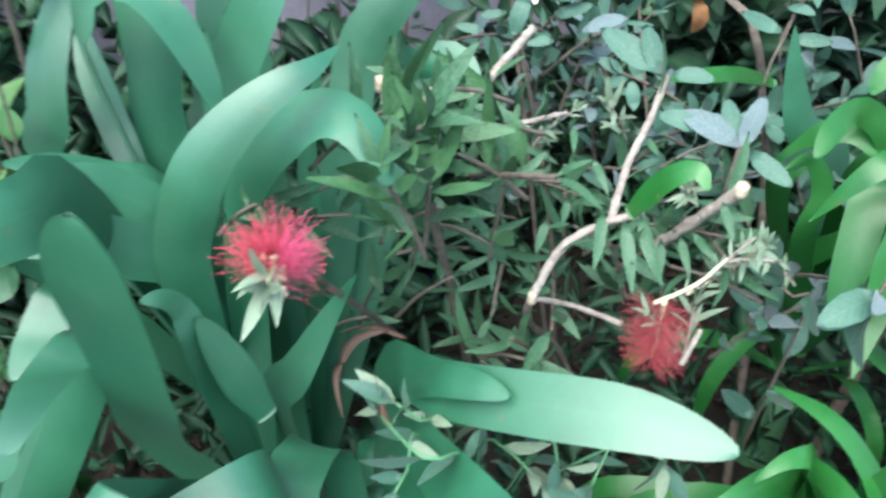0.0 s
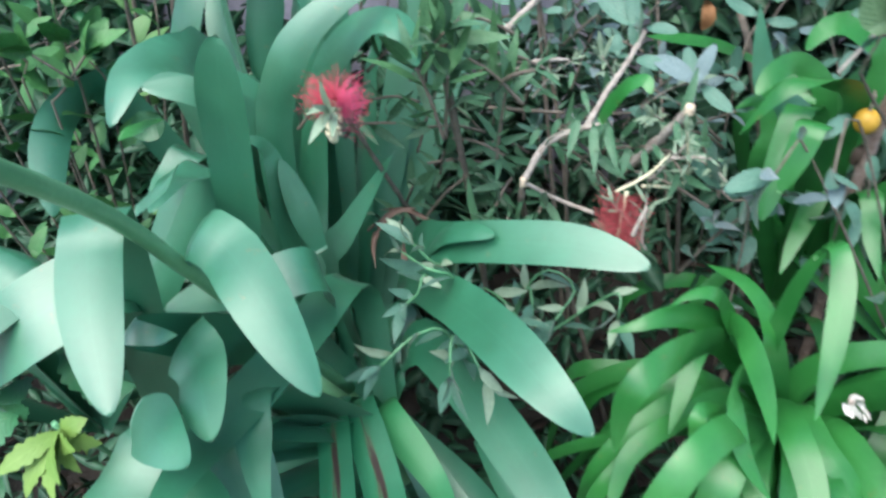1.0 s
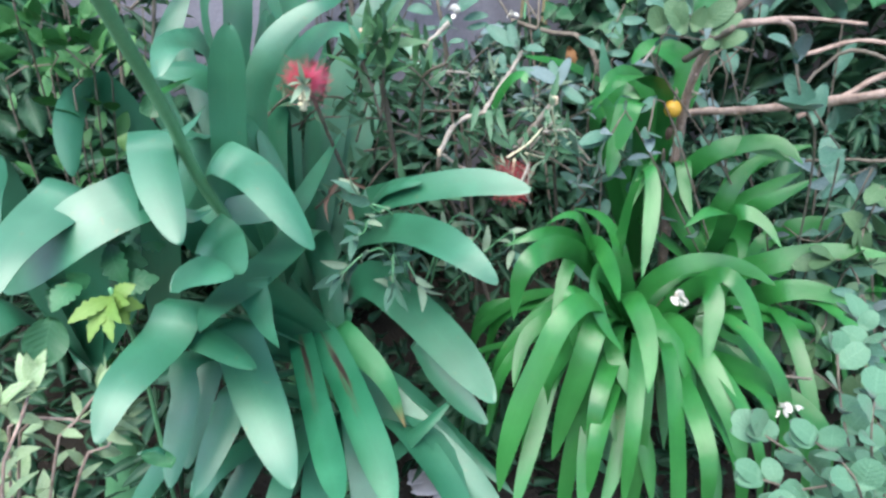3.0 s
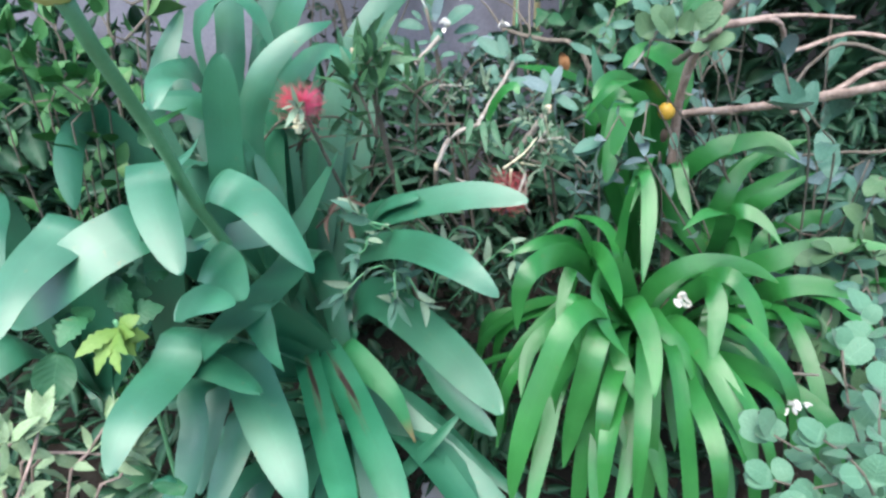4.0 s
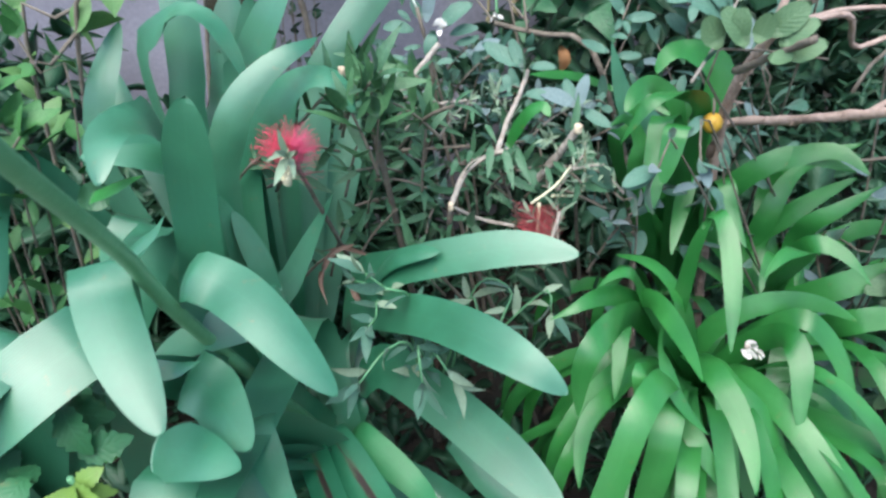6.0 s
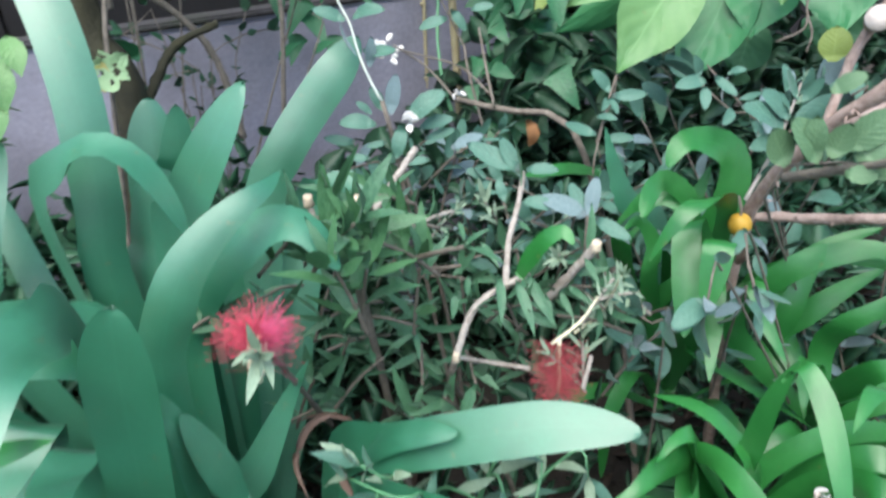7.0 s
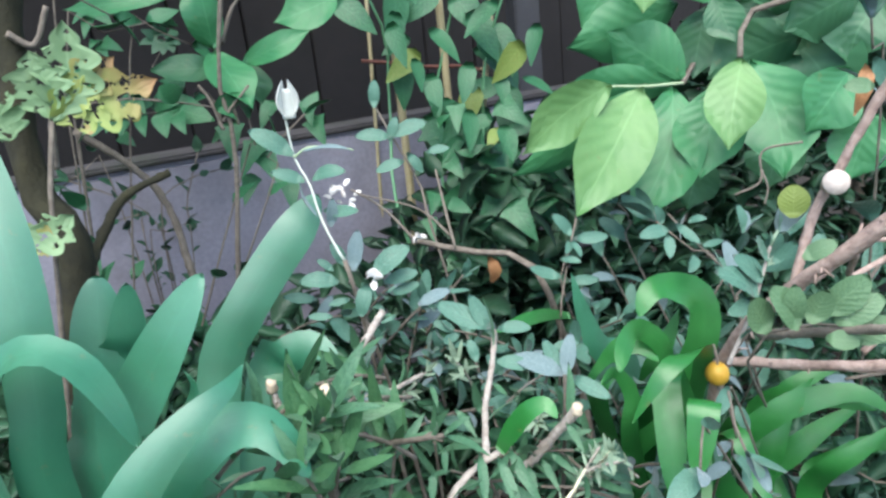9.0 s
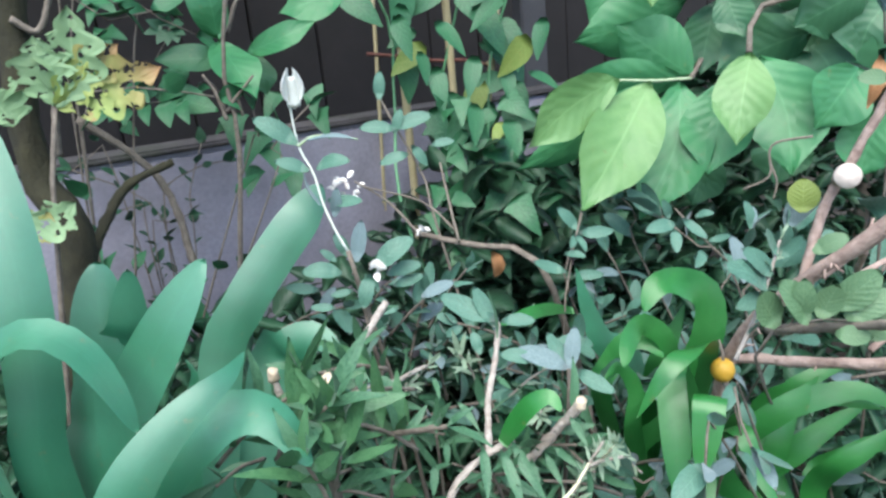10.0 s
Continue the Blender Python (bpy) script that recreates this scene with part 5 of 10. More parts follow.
blade(clump, BRIGHT, 0.024, [(0.335, 0.325, 0.25), (0.352, 0.281, 0.306), (0.372, 0.209, 0.306), (0.386, 0.174, 0.285), (0.399, 0.148, 0.256), (0.405, 0.125, 0.215)], [(0.73, 0.18, 0.66), (0.73, 0.18, 0.66), (0.78, 0.12, 0.61), (0.87, -0.01, 0.49), (0.92, -0.15, 0.36), (0.93, -0.22, 0.28)], strap_outline)
blade(clump, BRIGHT, 0.023, [(0.335, 0.325, 0.25), (0.369, 0.302, 0.316), (0.382, 0.259, 0.36), (0.386, 0.233, 0.349), (0.381, 0.216, 0.326), (0.375, 0.197, 0.296)], [(-0.33, 0.56, 0.76), (-0.33, 0.56, 0.76), (0.19, 0.43, 0.89), (0.92, -0.16, 0.37), (0.94, -0.33, 0.08), (0.93, -0.35, 0.05)], strap_outline)
blade(clump, BRIGHT, 0.019, [(0.335, 0.325, 0.25), (0.365, 0.289, 0.27), (0.381, 0.224, 0.222), (0.396, 0.196, 0.19), (0.401, 0.172, 0.155), (0.402, 0.152, 0.117)], [(0.92, -0.05, 0.39), (0.92, -0.05, 0.39), (0.92, -0.05, 0.39), (0.93, -0.11, 0.34), (0.95, -0.22, 0.23), (0.95, -0.27, 0.18)], strap_outline)
blade(clump, BRIGHT, 0.021, [(0.335, 0.325, 0.25), (0.372, 0.312, 0.318), (0.404, 0.28, 0.363), (0.425, 0.265, 0.35), (0.438, 0.247, 0.322), (0.443, 0.224, 0.282)], [(0.03, 0.79, 0.61), (0.03, 0.79, 0.61), (0.32, 0.73, 0.61), (0.8, 0.45, 0.39), (0.96, 0.23, 0.16), (0.99, 0.15, 0.06)], strap_outline)
blade(clump, BRIGHT, 0.022, [(0.335, 0.325, 0.25), (0.336, 0.325, 0.311), (0.368, 0.313, 0.353), (0.407, 0.309, 0.362), (0.444, 0.305, 0.356), (0.473, 0.295, 0.341)], [(-0.56, 0.53, 0.64), (-0.56, 0.53, 0.64), (-0.39, 0.53, 0.76), (-0.01, 0.46, 0.89), (0.33, 0.32, 0.89), (0.48, 0.23, 0.85)], strap_outline)
blade(clump_side, BRIGHT, 0.027, [(0.47, 0.4, 0.27), (0.475, 0.366, 0.284), (0.489, 0.327, 0.317), (0.518, 0.316, 0.327), (0.546, 0.304, 0.324), (0.575, 0.292, 0.312)], [(-0.24, 0.57, 0.79), (-0.24, 0.57, 0.79), (-0.15, 0.54, 0.83), (0.09, 0.45, 0.89), (0.33, 0.31, 0.89), (0.43, 0.24, 0.87)], strap_outline)
blade(clump_side, BRIGHT, 0.028, [(0.47, 0.4, 0.27), (0.454, 0.397, 0.3), (0.485, 0.368, 0.331), (0.525, 0.357, 0.351), (0.567, 0.347, 0.362), (0.618, 0.336, 0.362)], [(-0.27, 0.54, 0.8), (-0.27, 0.54, 0.8), (-0.25, 0.54, 0.81), (-0.17, 0.51, 0.84), (-0.03, 0.45, 0.89), (0.06, 0.41, 0.91)], spear_outline)
blade(clump_side, BRIGHT, 0.021, [(0.47, 0.4, 0.27), (0.423, 0.368, 0.332), (0.401, 0.283, 0.426), (0.375, 0.265, 0.442), (0.345, 0.244, 0.431)], [(-0.98, 0.12, -0.17), (-0.98, 0.12, -0.17), (-0.96, 0.18, -0.19), (-0.62, 0.67, 0.42), (-0.58, 0.73, 0.37)], spear_outline)
blade(clump_side, BRIGHT, 0.021, [(0.47, 0.4, 0.27), (0.426, 0.368, 0.332), (0.418, 0.312, 0.419), (0.44, 0.291, 0.421), (0.458, 0.268, 0.398)], [(-0.52, 0.72, 0.46), (-0.52, 0.72, 0.46), (-0.19, 0.73, 0.66), (0.65, 0.48, 0.59), (0.85, 0.31, 0.43)], spear_outline)
blade(clump_side, BRIGHT, 0.024, [(0.47, 0.4, 0.27), (0.481, 0.439, 0.336), (0.481, 0.419, 0.383), (0.501, 0.407, 0.404), (0.542, 0.401, 0.433)], [(-0.84, 0.47, 0.26), (-0.84, 0.47, 0.26), (-0.72, 0.51, 0.47), (-0.5, 0.51, 0.7), (-0.44, 0.5, 0.74)], spear_outline)
blade(clump_side, BRIGHT, 0.024, [(0.47, 0.4, 0.27), (0.389, 0.456, 0.371), (0.4, 0.44, 0.425), (0.426, 0.423, 0.458), (0.46, 0.418, 0.468), (0.509, 0.399, 0.452)], [(-0.85, 0.4, 0.35), (-0.85, 0.4, 0.35), (-0.74, 0.42, 0.52), (-0.41, 0.41, 0.82), (0.09, 0.26, 0.96), (0.31, 0.16, 0.94)], strap_outline)
blade(clump_side, BRIGHT, 0.027, [(0.47, 0.4, 0.27), (0.454, 0.472, 0.313), (0.464, 0.471, 0.376), (0.488, 0.481, 0.415), (0.52, 0.484, 0.44)], [(-0.89, 0.41, 0.17), (-0.89, 0.41, 0.17), (-0.85, 0.44, 0.28), (-0.72, 0.47, 0.51), (-0.61, 0.47, 0.64)], strap_outline)
blade(clump_side, BRIGHT, 0.023, [(0.47, 0.4, 0.27), (0.536, 0.499, 0.299), (0.563, 0.483, 0.331), (0.605, 0.479, 0.342), (0.653, 0.462, 0.33)], [(-0.46, 0.54, 0.71), (-0.46, 0.54, 0.71), (-0.3, 0.51, 0.81), (0.06, 0.37, 0.93), (0.26, 0.26, 0.93)], strap_outline)
blade(clump_side, BRIGHT, 0.026, [(0.47, 0.4, 0.27), (0.461, 0.37, 0.249), (0.487, 0.326, 0.251), (0.533, 0.306, 0.255), (0.567, 0.289, 0.242)], [(0.42, 0.35, 0.84), (0.42, 0.35, 0.84), (0.33, 0.4, 0.85), (0.32, 0.4, 0.86), (0.42, 0.33, 0.84)], strap_outline)
blade(clump_side, BRIGHT, 0.024, [(0.47, 0.4, 0.27), (0.455, 0.421, 0.345), (0.43, 0.394, 0.339), (0.419, 0.374, 0.321)], [(0.72, -0.51, -0.48), (0.72, -0.51, -0.48), (0.82, -0.47, -0.32), (0.89, -0.42, -0.16)], strap_outline)
blade(clump_back, BRIGHT, 0.033, [(0.38, 0.56, 0.22), (0.375, 0.502, 0.445), (0.388, 0.496, 0.483), (0.398, 0.494, 0.518), (0.396, 0.499, 0.549), (0.367, 0.5, 0.564), (0.341, 0.496, 0.567), (0.325, 0.488, 0.547)], [(-0.86, 0.38, 0.35), (-0.86, 0.38, 0.35), (-0.89, 0.36, 0.29), (-0.97, 0.26, 0.03), (-0.84, -0.11, -0.54), (-0.25, -0.59, -0.77), (0.35, -0.82, -0.45), (0.54, -0.82, -0.18)], blunt_outline)
blade(clump_back, BRIGHT, 0.024, [(0.38, 0.56, 0.22), (0.358, 0.527, 0.443), (0.368, 0.521, 0.482), (0.381, 0.522, 0.51), (0.389, 0.522, 0.53)], [(-0.73, 0.62, 0.28), (-0.73, 0.62, 0.28), (-0.72, 0.63, 0.29), (-0.72, 0.63, 0.3), (-0.72, 0.63, 0.3)], strap_outline)
blade(clump_back, BRIGHT, 0.020, [(0.38, 0.56, 0.22), (0.367, 0.455, 0.496), (0.332, 0.416, 0.543), (0.299, 0.394, 0.55), (0.28, 0.392, 0.533), (0.264, 0.395, 0.505)], [(-0.86, 0.22, -0.47), (-0.86, 0.22, -0.47), (-0.87, 0.28, -0.4), (-0.59, 0.74, 0.32), (-0.47, 0.78, 0.41), (-0.49, 0.78, 0.39)], spear_outline)
blade(clump_back, BRIGHT, 0.024, [(0.38, 0.56, 0.22), (0.328, 0.398, 0.492), (0.308, 0.367, 0.528), (0.301, 0.358, 0.512), (0.291, 0.35, 0.476)], [(0.78, -0.62, -0.08), (0.78, -0.62, -0.08), (0.78, -0.62, -0.08), (0.79, -0.61, -0.07), (0.78, -0.62, -0.08)], blunt_outline)
blade(clump_back, BRIGHT, 0.024, [(0.38, 0.56, 0.22), (0.293, 0.511, 0.448), (0.303, 0.511, 0.487), (0.318, 0.505, 0.512), (0.334, 0.495, 0.511), (0.342, 0.484, 0.499)], [(-0.56, 0.81, 0.19), (-0.56, 0.81, 0.19), (-0.44, 0.84, 0.32), (-0.02, 0.81, 0.59), (0.63, 0.47, 0.62), (0.84, 0.24, 0.49)], blunt_outline)
blade(clump_back, BRIGHT, 0.020, [(0.38, 0.56, 0.22), (0.36, 0.495, 0.475), (0.328, 0.49, 0.533), (0.299, 0.469, 0.534), (0.283, 0.45, 0.518)], [(-0.81, -0.18, -0.56), (-0.81, -0.18, -0.56), (-0.53, -0.3, -0.79), (0.53, -0.5, -0.68), (0.8, -0.47, -0.37)], blunt_outline)
blade(clump_back, BRIGHT, 0.020, [(0.38, 0.56, 0.22), (0.358, 0.455, 0.437), (0.335, 0.406, 0.428), (0.323, 0.386, 0.408), (0.315, 0.371, 0.388)], [(0.9, -0.43, -0.03), (0.9, -0.43, -0.03), (0.89, -0.46, -0.01), (0.87, -0.49, 0.02), (0.86, -0.5, 0.03)], strap_outline)
blade(clump_back, BRIGHT, 0.024, [(0.38, 0.56, 0.22), (0.352, 0.455, 0.437), (0.332, 0.441, 0.5), (0.314, 0.428, 0.519), (0.3, 0.397, 0.478), (0.291, 0.377, 0.436)], [(-0.91, -0.17, -0.37), (-0.91, -0.17, -0.37), (-0.93, -0.08, -0.36), (-0.9, 0.43, 0.05), (-0.85, 0.53, -0.04), (-0.84, 0.54, -0.09)], blunt_outline)
blade(clump_back, BRIGHT, 0.019, [(0.38, 0.56, 0.22), (0.305, 0.475, 0.431), (0.308, 0.473, 0.474), (0.293, 0.477, 0.504), (0.271, 0.464, 0.501)], [(-1, -0.03, 0.01), (-1, -0.03, 0.01), (-0.96, -0.13, -0.24), (-0.49, -0.38, -0.78), (0.18, -0.5, -0.85)], strap_outline)
blade(clump_back, BRIGHT, 0.020, [(0.38, 0.56, 0.22), (0.389, 0.452, 0.431), (0.392, 0.406, 0.406), (0.399, 0.383, 0.381)], [(0.98, -0.03, 0.19), (0.98, -0.03, 0.19), (0.98, -0, 0.2), (0.97, 0.02, 0.22)], strap_outline)
blade(clump_back, LILY, 0.039, [(0.38, 0.56, 0.22), (0.363, 0.57, 0.439), (0.325, 0.565, 0.478), (0.309, 0.57, 0.519), (0.298, 0.575, 0.568)], [(-0.67, -0.36, -0.65), (-0.67, -0.36, -0.65), (-0.81, -0.25, -0.53), (-0.94, -0.09, -0.31), (-0.97, -0.04, -0.23)], spear_outline)
blade(clump_back, BRIGHT, 0.016, [(0.152, 0.392, 0.512), (0.158, 0.385, 0.529), (0.17, 0.378, 0.549), (0.183, 0.372, 0.556), (0.188, 0.363, 0.548)], [(-0.45, 0.77, 0.45), (-0.37, 0.79, 0.48), (-0.1, 0.81, 0.58), (0.52, 0.62, 0.58), (0.87, 0.34, 0.36)], blunt_outline)
blade(clump_back, BRIGHT, 0.014, [(0.316, 0.623, 0.497), (0.281, 0.593, 0.518), (0.245, 0.554, 0.537), (0.19, 0.504, 0.554)], [(0.03, -0.57, -0.82), (0.12, -0.58, -0.8), (0.29, -0.62, -0.73), (0.37, -0.64, -0.68)], spear_outline)
blade(clump_side, BRIGHT, 0.023, [(0.47, 0.4, 0.27), (0.409, 0.468, 0.398), (0.427, 0.437, 0.446), (0.456, 0.416, 0.468), (0.488, 0.4, 0.475), (0.51, 0.378, 0.456)], [(-0.29, 0.74, 0.61), (-0.29, 0.74, 0.61), (-0.2, 0.71, 0.68), (0.03, 0.59, 0.81), (0.38, 0.29, 0.88), (0.58, 0.03, 0.82)], strap_outline)
blade(clump_side, BRIGHT, 0.027, [(0.47, 0.4, 0.27), (0.454, 0.479, 0.33), (0.481, 0.465, 0.373), (0.511, 0.457, 0.4), (0.543, 0.446, 0.424)], [(-0.37, 0.79, 0.5), (-0.37, 0.79, 0.5), (-0.33, 0.78, 0.53), (-0.26, 0.77, 0.59), (-0.23, 0.76, 0.61)], strap_outline)
blade(clump_side, BRIGHT, 0.022, [(0.47, 0.4, 0.27), (0.483, 0.526, 0.363), (0.506, 0.506, 0.414), (0.537, 0.495, 0.436), (0.565, 0.482, 0.449)], [(-0.41, 0.75, 0.52), (-0.41, 0.75, 0.52), (-0.33, 0.74, 0.59), (-0.17, 0.68, 0.71), (-0.08, 0.64, 0.76)], strap_outline)
blade(clump_side, BRIGHT, 0.024, [(0.47, 0.4, 0.27), (0.337, 0.515, 0.36), (0.355, 0.506, 0.409), (0.373, 0.5, 0.437), (0.386, 0.495, 0.446)], [(-0.63, 0.68, 0.38), (-0.63, 0.68, 0.38), (-0.58, 0.69, 0.44), (-0.44, 0.7, 0.57), (-0.3, 0.68, 0.67)], strap_outline)
fill_blades(lily, LILY, (-0.02, 0.27, 0.17), 9, 0.036, 0.25, -0.14, (-75, 60), 54)
fill_blades(clump, BRIGHT, (0.335, 0.335, 0.24), 30, 0.02, 0.21, -0.2, (-100, 100), 51)
fill_blades(clump_side, BRIGHT, (0.47, 0.40, 0.25), 8, 0.02, 0.2, -0.14, (-90, 120), 52)
fill_blades(clump_back, BRIGHT, (0.38, 0.56, 0.2), 4, 0.022, 0.16, -0.1, (-120, 120), 53)

# ---- flower stalk of the lily ----
part("flower_stalk", tube("flower_stalk", [(-0.06, 0.28, 0.28), (-0.1, 0.164, 0.486), (-0.091, 0.097, 0.572), (-0.067, -0.001, 0.659), (-0.056, -0.037, 0.690)], 0.0056, 0.0048, sides=10, count=14, rough=0.02), STALK, lily, "smooth green flower stalk")
flower_head(lily, (-0.058, -0.043, 0.706), 0.0165)
part("dry_leaf", ribbon("dry_leaf", [(-0.005, 0.366, 0.433), (-0.029, 0.362, 0.428), (-0.042, 0.346, 0.41), (-0.035, 0.321, 0.393)], 0.0065, (0.4, 0.5, 0.6), lance_outline, 0.3, 0.001, 16, 60), DRY_STRAP, lily, "curled dry brown leaf")
part("dry_leaf", ribbon("dry_leaf", [(0.004, 0.378, 0.413), (-0.021, 0.381, 0.423), (-0.043, 0.37, 0.426)], 0.005, (0.4, 0.5, 0.6), lance_outline, 0.3, 0.001, 16, 60), DRY_STRAP, lily, "curled dry brown leaf")
part("dry_leaf", ribbon("dry_leaf", [(-0.001, 0.311, 0.396), (-0.008, 0.329, 0.406), (-0.014, 0.344, 0.414)], 0.009, (0.4, 0.5, 0.6), lance_outline, 0.3, 0.001, 16, 60), DRY_STRAP, lily, "curled dry brown leaf")

# ---- bottlebrush shrubs ----
brush = thing("bottlebrush_shrub", (0.05, 0.5, 0.02), "bottlebrush shrub with a fresh crimson flower and cut twigs", "shrub", "bottlebrush shrubs")
brush_right = thing("bottlebrush_shrub", (0.2, 0.52, 0.02), "bottlebrush shrub with a faded red flower on a bent twig", "shrub", "bottlebrush shrubs")
branch(brush, TWIG, 0.004, 0.0034, [(0.05, 0.5, 0.02), (0.04, 0.46, 0.3), (0.025, 0.374, 0.558), (0.029, 0.367, 0.585), (0.035, 0.367, 0.604)], name="stem")
cut_end(brush, (0.035, 0.367, 0.604), 0.0048)
branch(brush, PALE_TWIG, 0.0036, 0.0031, [(0.049, 0.473, 0.554), (0.073, 0.494, 0.574), (0.094, 0.507, 0.594)], L_BRUSH, 2, 0.039, 0, 3)
branch(brush, PALE_TWIG, 0.0027, 0.002, [(0.048, 0.516, 0.499), (0.085, 0.471, 0.537), (0.119, 0.496, 0.533)], L_BRUSH, 4, 0.034, 0, 4)
branch(brush, TWIG, 0.0024, 0.0018, [(0.041, 0.482, 0.489), (0.074, 0.375, 0.552), (0.101, 0.338, 0.573)], L_BRUSH, 6, 0.031, 2, 5)
branch(brush, PALE_TWIG, 0.0028, 0.0022, [(0.002, 0.41, 0.57), (-0.001, 0.414, 0.593)])
cut_end(brush, (-0.001, 0.414, 0.593), 0.004)
bottlebrush_flower(brush, (-0.039, 0.277, 0.540), (0.197, -0.038, 0.980), 0.027, 0.022, RED, PINK, 950, 11)
branch(brush, TWIG, 0.0025, 0.002, [(-0.02, 0.44, 0.36), (-0.033, 0.325, 0.513), (-0.033, 0.285, 0.559)])
branch(brush, YOUNG, 0.0016, 0.001, [(-0.033, 0.271, 0.563), (-0.031, 0.257, 0.567)], L_BRUSH_PALE, 4, 0.026, 5, 6)
branch(brush_right, TWIG, 0.0035, 0.0028, [(0.2, 0.52, 0.02), (0.13, 0.46, 0.3), (0.092, 0.393, 0.417), (0.092, 0.363, 0.467)], name="stem")
cut_end(brush_right, (0.092, 0.363, 0.467), 0.003)
branch(brush_right, PALE_TWIG, 0.0031, 0.0026, [(0.092, 0.363, 0.467), (0.107, 0.373, 0.495), (0.123, 0.383, 0.504), (0.143, 0.393, 0.507), (0.163, 0.398, 0.509)], L_BRUSH, 2, 0.039, 0, 8)
branch(brush_right, PALE_TWIG, 0.0028, 0.0025, [(0.142, 0.393, 0.508), (0.157, 0.438, 0.523), (0.174, 0.467, 0.542), (0.187, 0.493, 0.561)], L_BRUSH, 3, 0.042, 0, 9)
branch(brush_right, PALE_TWIG, 0.002, 0.002, [(0.092, 0.363, 0.467), (0.122, 0.387, 0.439), (0.154, 0.374, 0.435)])
branch(brush_right, PALE_TWIG, 0.0042, 0.004, [(0.182, 0.442, 0.448), (0.197, 0.432, 0.472), (0.212, 0.422, 0.495), (0.225, 0.412, 0.518)], L_BRUSH, 3, 0.039, 0, 10)
cut_end(brush_right, (0.225, 0.412, 0.518), 0.0046)
leaf_at(brush_right, L_BRUSH[0], (0.135, 0.386, 0.521), (0.128, 0.356, 0.494), (0.07, -0.8, 0.34))
leaf_at(brush_right, L_BRUSH[2], (0.147, 0.381, 0.517), (0.151, 0.346, 0.485), (-0.02, -0.8, 0.47))
leaf_at(brush_right, L_BRUSH[2], (0.158, 0.388, 0.517), (0.17, 0.351, 0.486), (-0.39, -0.8, 0.55))
leaf_at(brush_right, L_BRUSH[1], (0.118, 0.429, 0.501), (0.112, 0.406, 0.493), (0.04, -0.8, 0.36))
leaf_at(brush_right, L_BRUSH[2], (0.135, 0.452, 0.519), (0.144, 0.422, 0.506), (-0.02, -0.8, 0.55))
leaf_at(brush_right, L_BRUSH[1], (0.102, 0.401, 0.503), (0.094, 0.377, 0.492), (-0.08, -0.8, 0.56))
leaf_at(brush_right, L_BRUSH[0], (0.124, 0.491, 0.524), (0.123, 0.465, 0.515), (0.11, -0.8, 0.56))
leaf_at(brush_right, L_BRUSH[2], (0.199, 0.409, 0.487), (0.212, 0.38, 0.48), (-0.09, -0.8, 0.3))
leaf_at(brush_right, L_BRUSH[0], (0.192, 0.41, 0.483), (0.195, 0.382, 0.469), (-0.27, -0.8, 0.59))
leaf_at(brush_right, L_BRUSH[0], (0.215, 0.412, 0.509), (0.218, 0.384, 0.496), (-0.16, -0.8, 0.31))
leaf_at(brush_right, L_BRUSH[1], (0.178, 0.404, 0.486), (0.174, 0.377, 0.469), (-0.02, -0.8, 0.52))
leaf_at(brush_right, L_BRUSH[1], (0.173, 0.466, 0.528), (0.178, 0.441, 0.526), (0.17, -0.8, 0.58))
leaf_at(brush_right, L_BRUSH[1], (0.161, 0.469, 0.497), (0.155, 0.463, 0.535), (0.18, -0.8, 0.47))
leaf_at(brush_right, L_BRUSH[0], (0.159, 0.387, 0.513), (0.136, 0.37, 0.507), (0.3, -0.8, 0.33))
leaf_at(brush, L_BRUSH[0], (0.032, 0.386, 0.585), (0.027, 0.357, 0.559), (-0, -0.8, 0.38))
leaf_at(brush, L_BRUSH[2], (0.034, 0.405, 0.578), (0.037, 0.398, 0.62), (-0.05, -0.8, 0.49))
leaf_at(brush, L_BRUSH[1], (0.03, 0.405, 0.575), (0.014, 0.402, 0.611), (-0.06, -0.8, 0.55))
leaf_at(brush, L_BRUSH[2], (0.03, 0.405, 0.575), (0.006, 0.395, 0.587), (-0.12, -0.8, 0.48))
leaf_at(brush, L_BRUSH[2], (0.034, 0.413, 0.569), (0.023, 0.405, 0.599), (-0.21, -0.8, 0.4))
leaf_at(brush, L_BRUSH[0], (0.028, 0.396, 0.576), (0.015, 0.374, 0.567), (0.29, -0.8, 0.6))
leaf_at(brush, L_BRUSH[2], (0.056, 0.484, 0.508), (0.066, 0.458, 0.507), (0.16, -0.8, 0.51))
leaf_at(brush, L_BRUSH[1], (0.052, 0.498, 0.513), (0.076, 0.473, 0.525), (0.37, -0.8, 0.57))
leaf_at(brush, L_BRUSH[2], (0.083, 0.507, 0.533), (0.09, 0.493, 0.562), (-0.32, -0.8, 0.5))
leaf_at(brush, L_BRUSH[2], (0.096, 0.5, 0.524), (0.105, 0.485, 0.552), (0.27, -0.8, 0.47))
leaf_at(brush, L_BRUSH[1], (0.067, 0.5, 0.562), (0.064, 0.491, 0.595), (-0.3, -0.8, 0.44))
leaf_at(brush, L_BRUSH[2], (0.057, 0.497, 0.544), (0.078, 0.468, 0.545), (0.39, -0.8, 0.33))
leaf_at(brush, L_BRUSH[0], (0.051, 0.468, 0.492), (0.064, 0.441, 0.489), (-0.07, -0.8, 0.35))
leaf_at(brush, L_BRUSH[1], (0.08, 0.471, 0.494), (0.09, 0.447, 0.498), (-0.06, -0.8, 0.42))
leaf_at(brush, L_BRUSH[0], (0.062, 0.408, 0.487), (0.077, 0.38, 0.485), (-0.36, -0.8, 0.48))
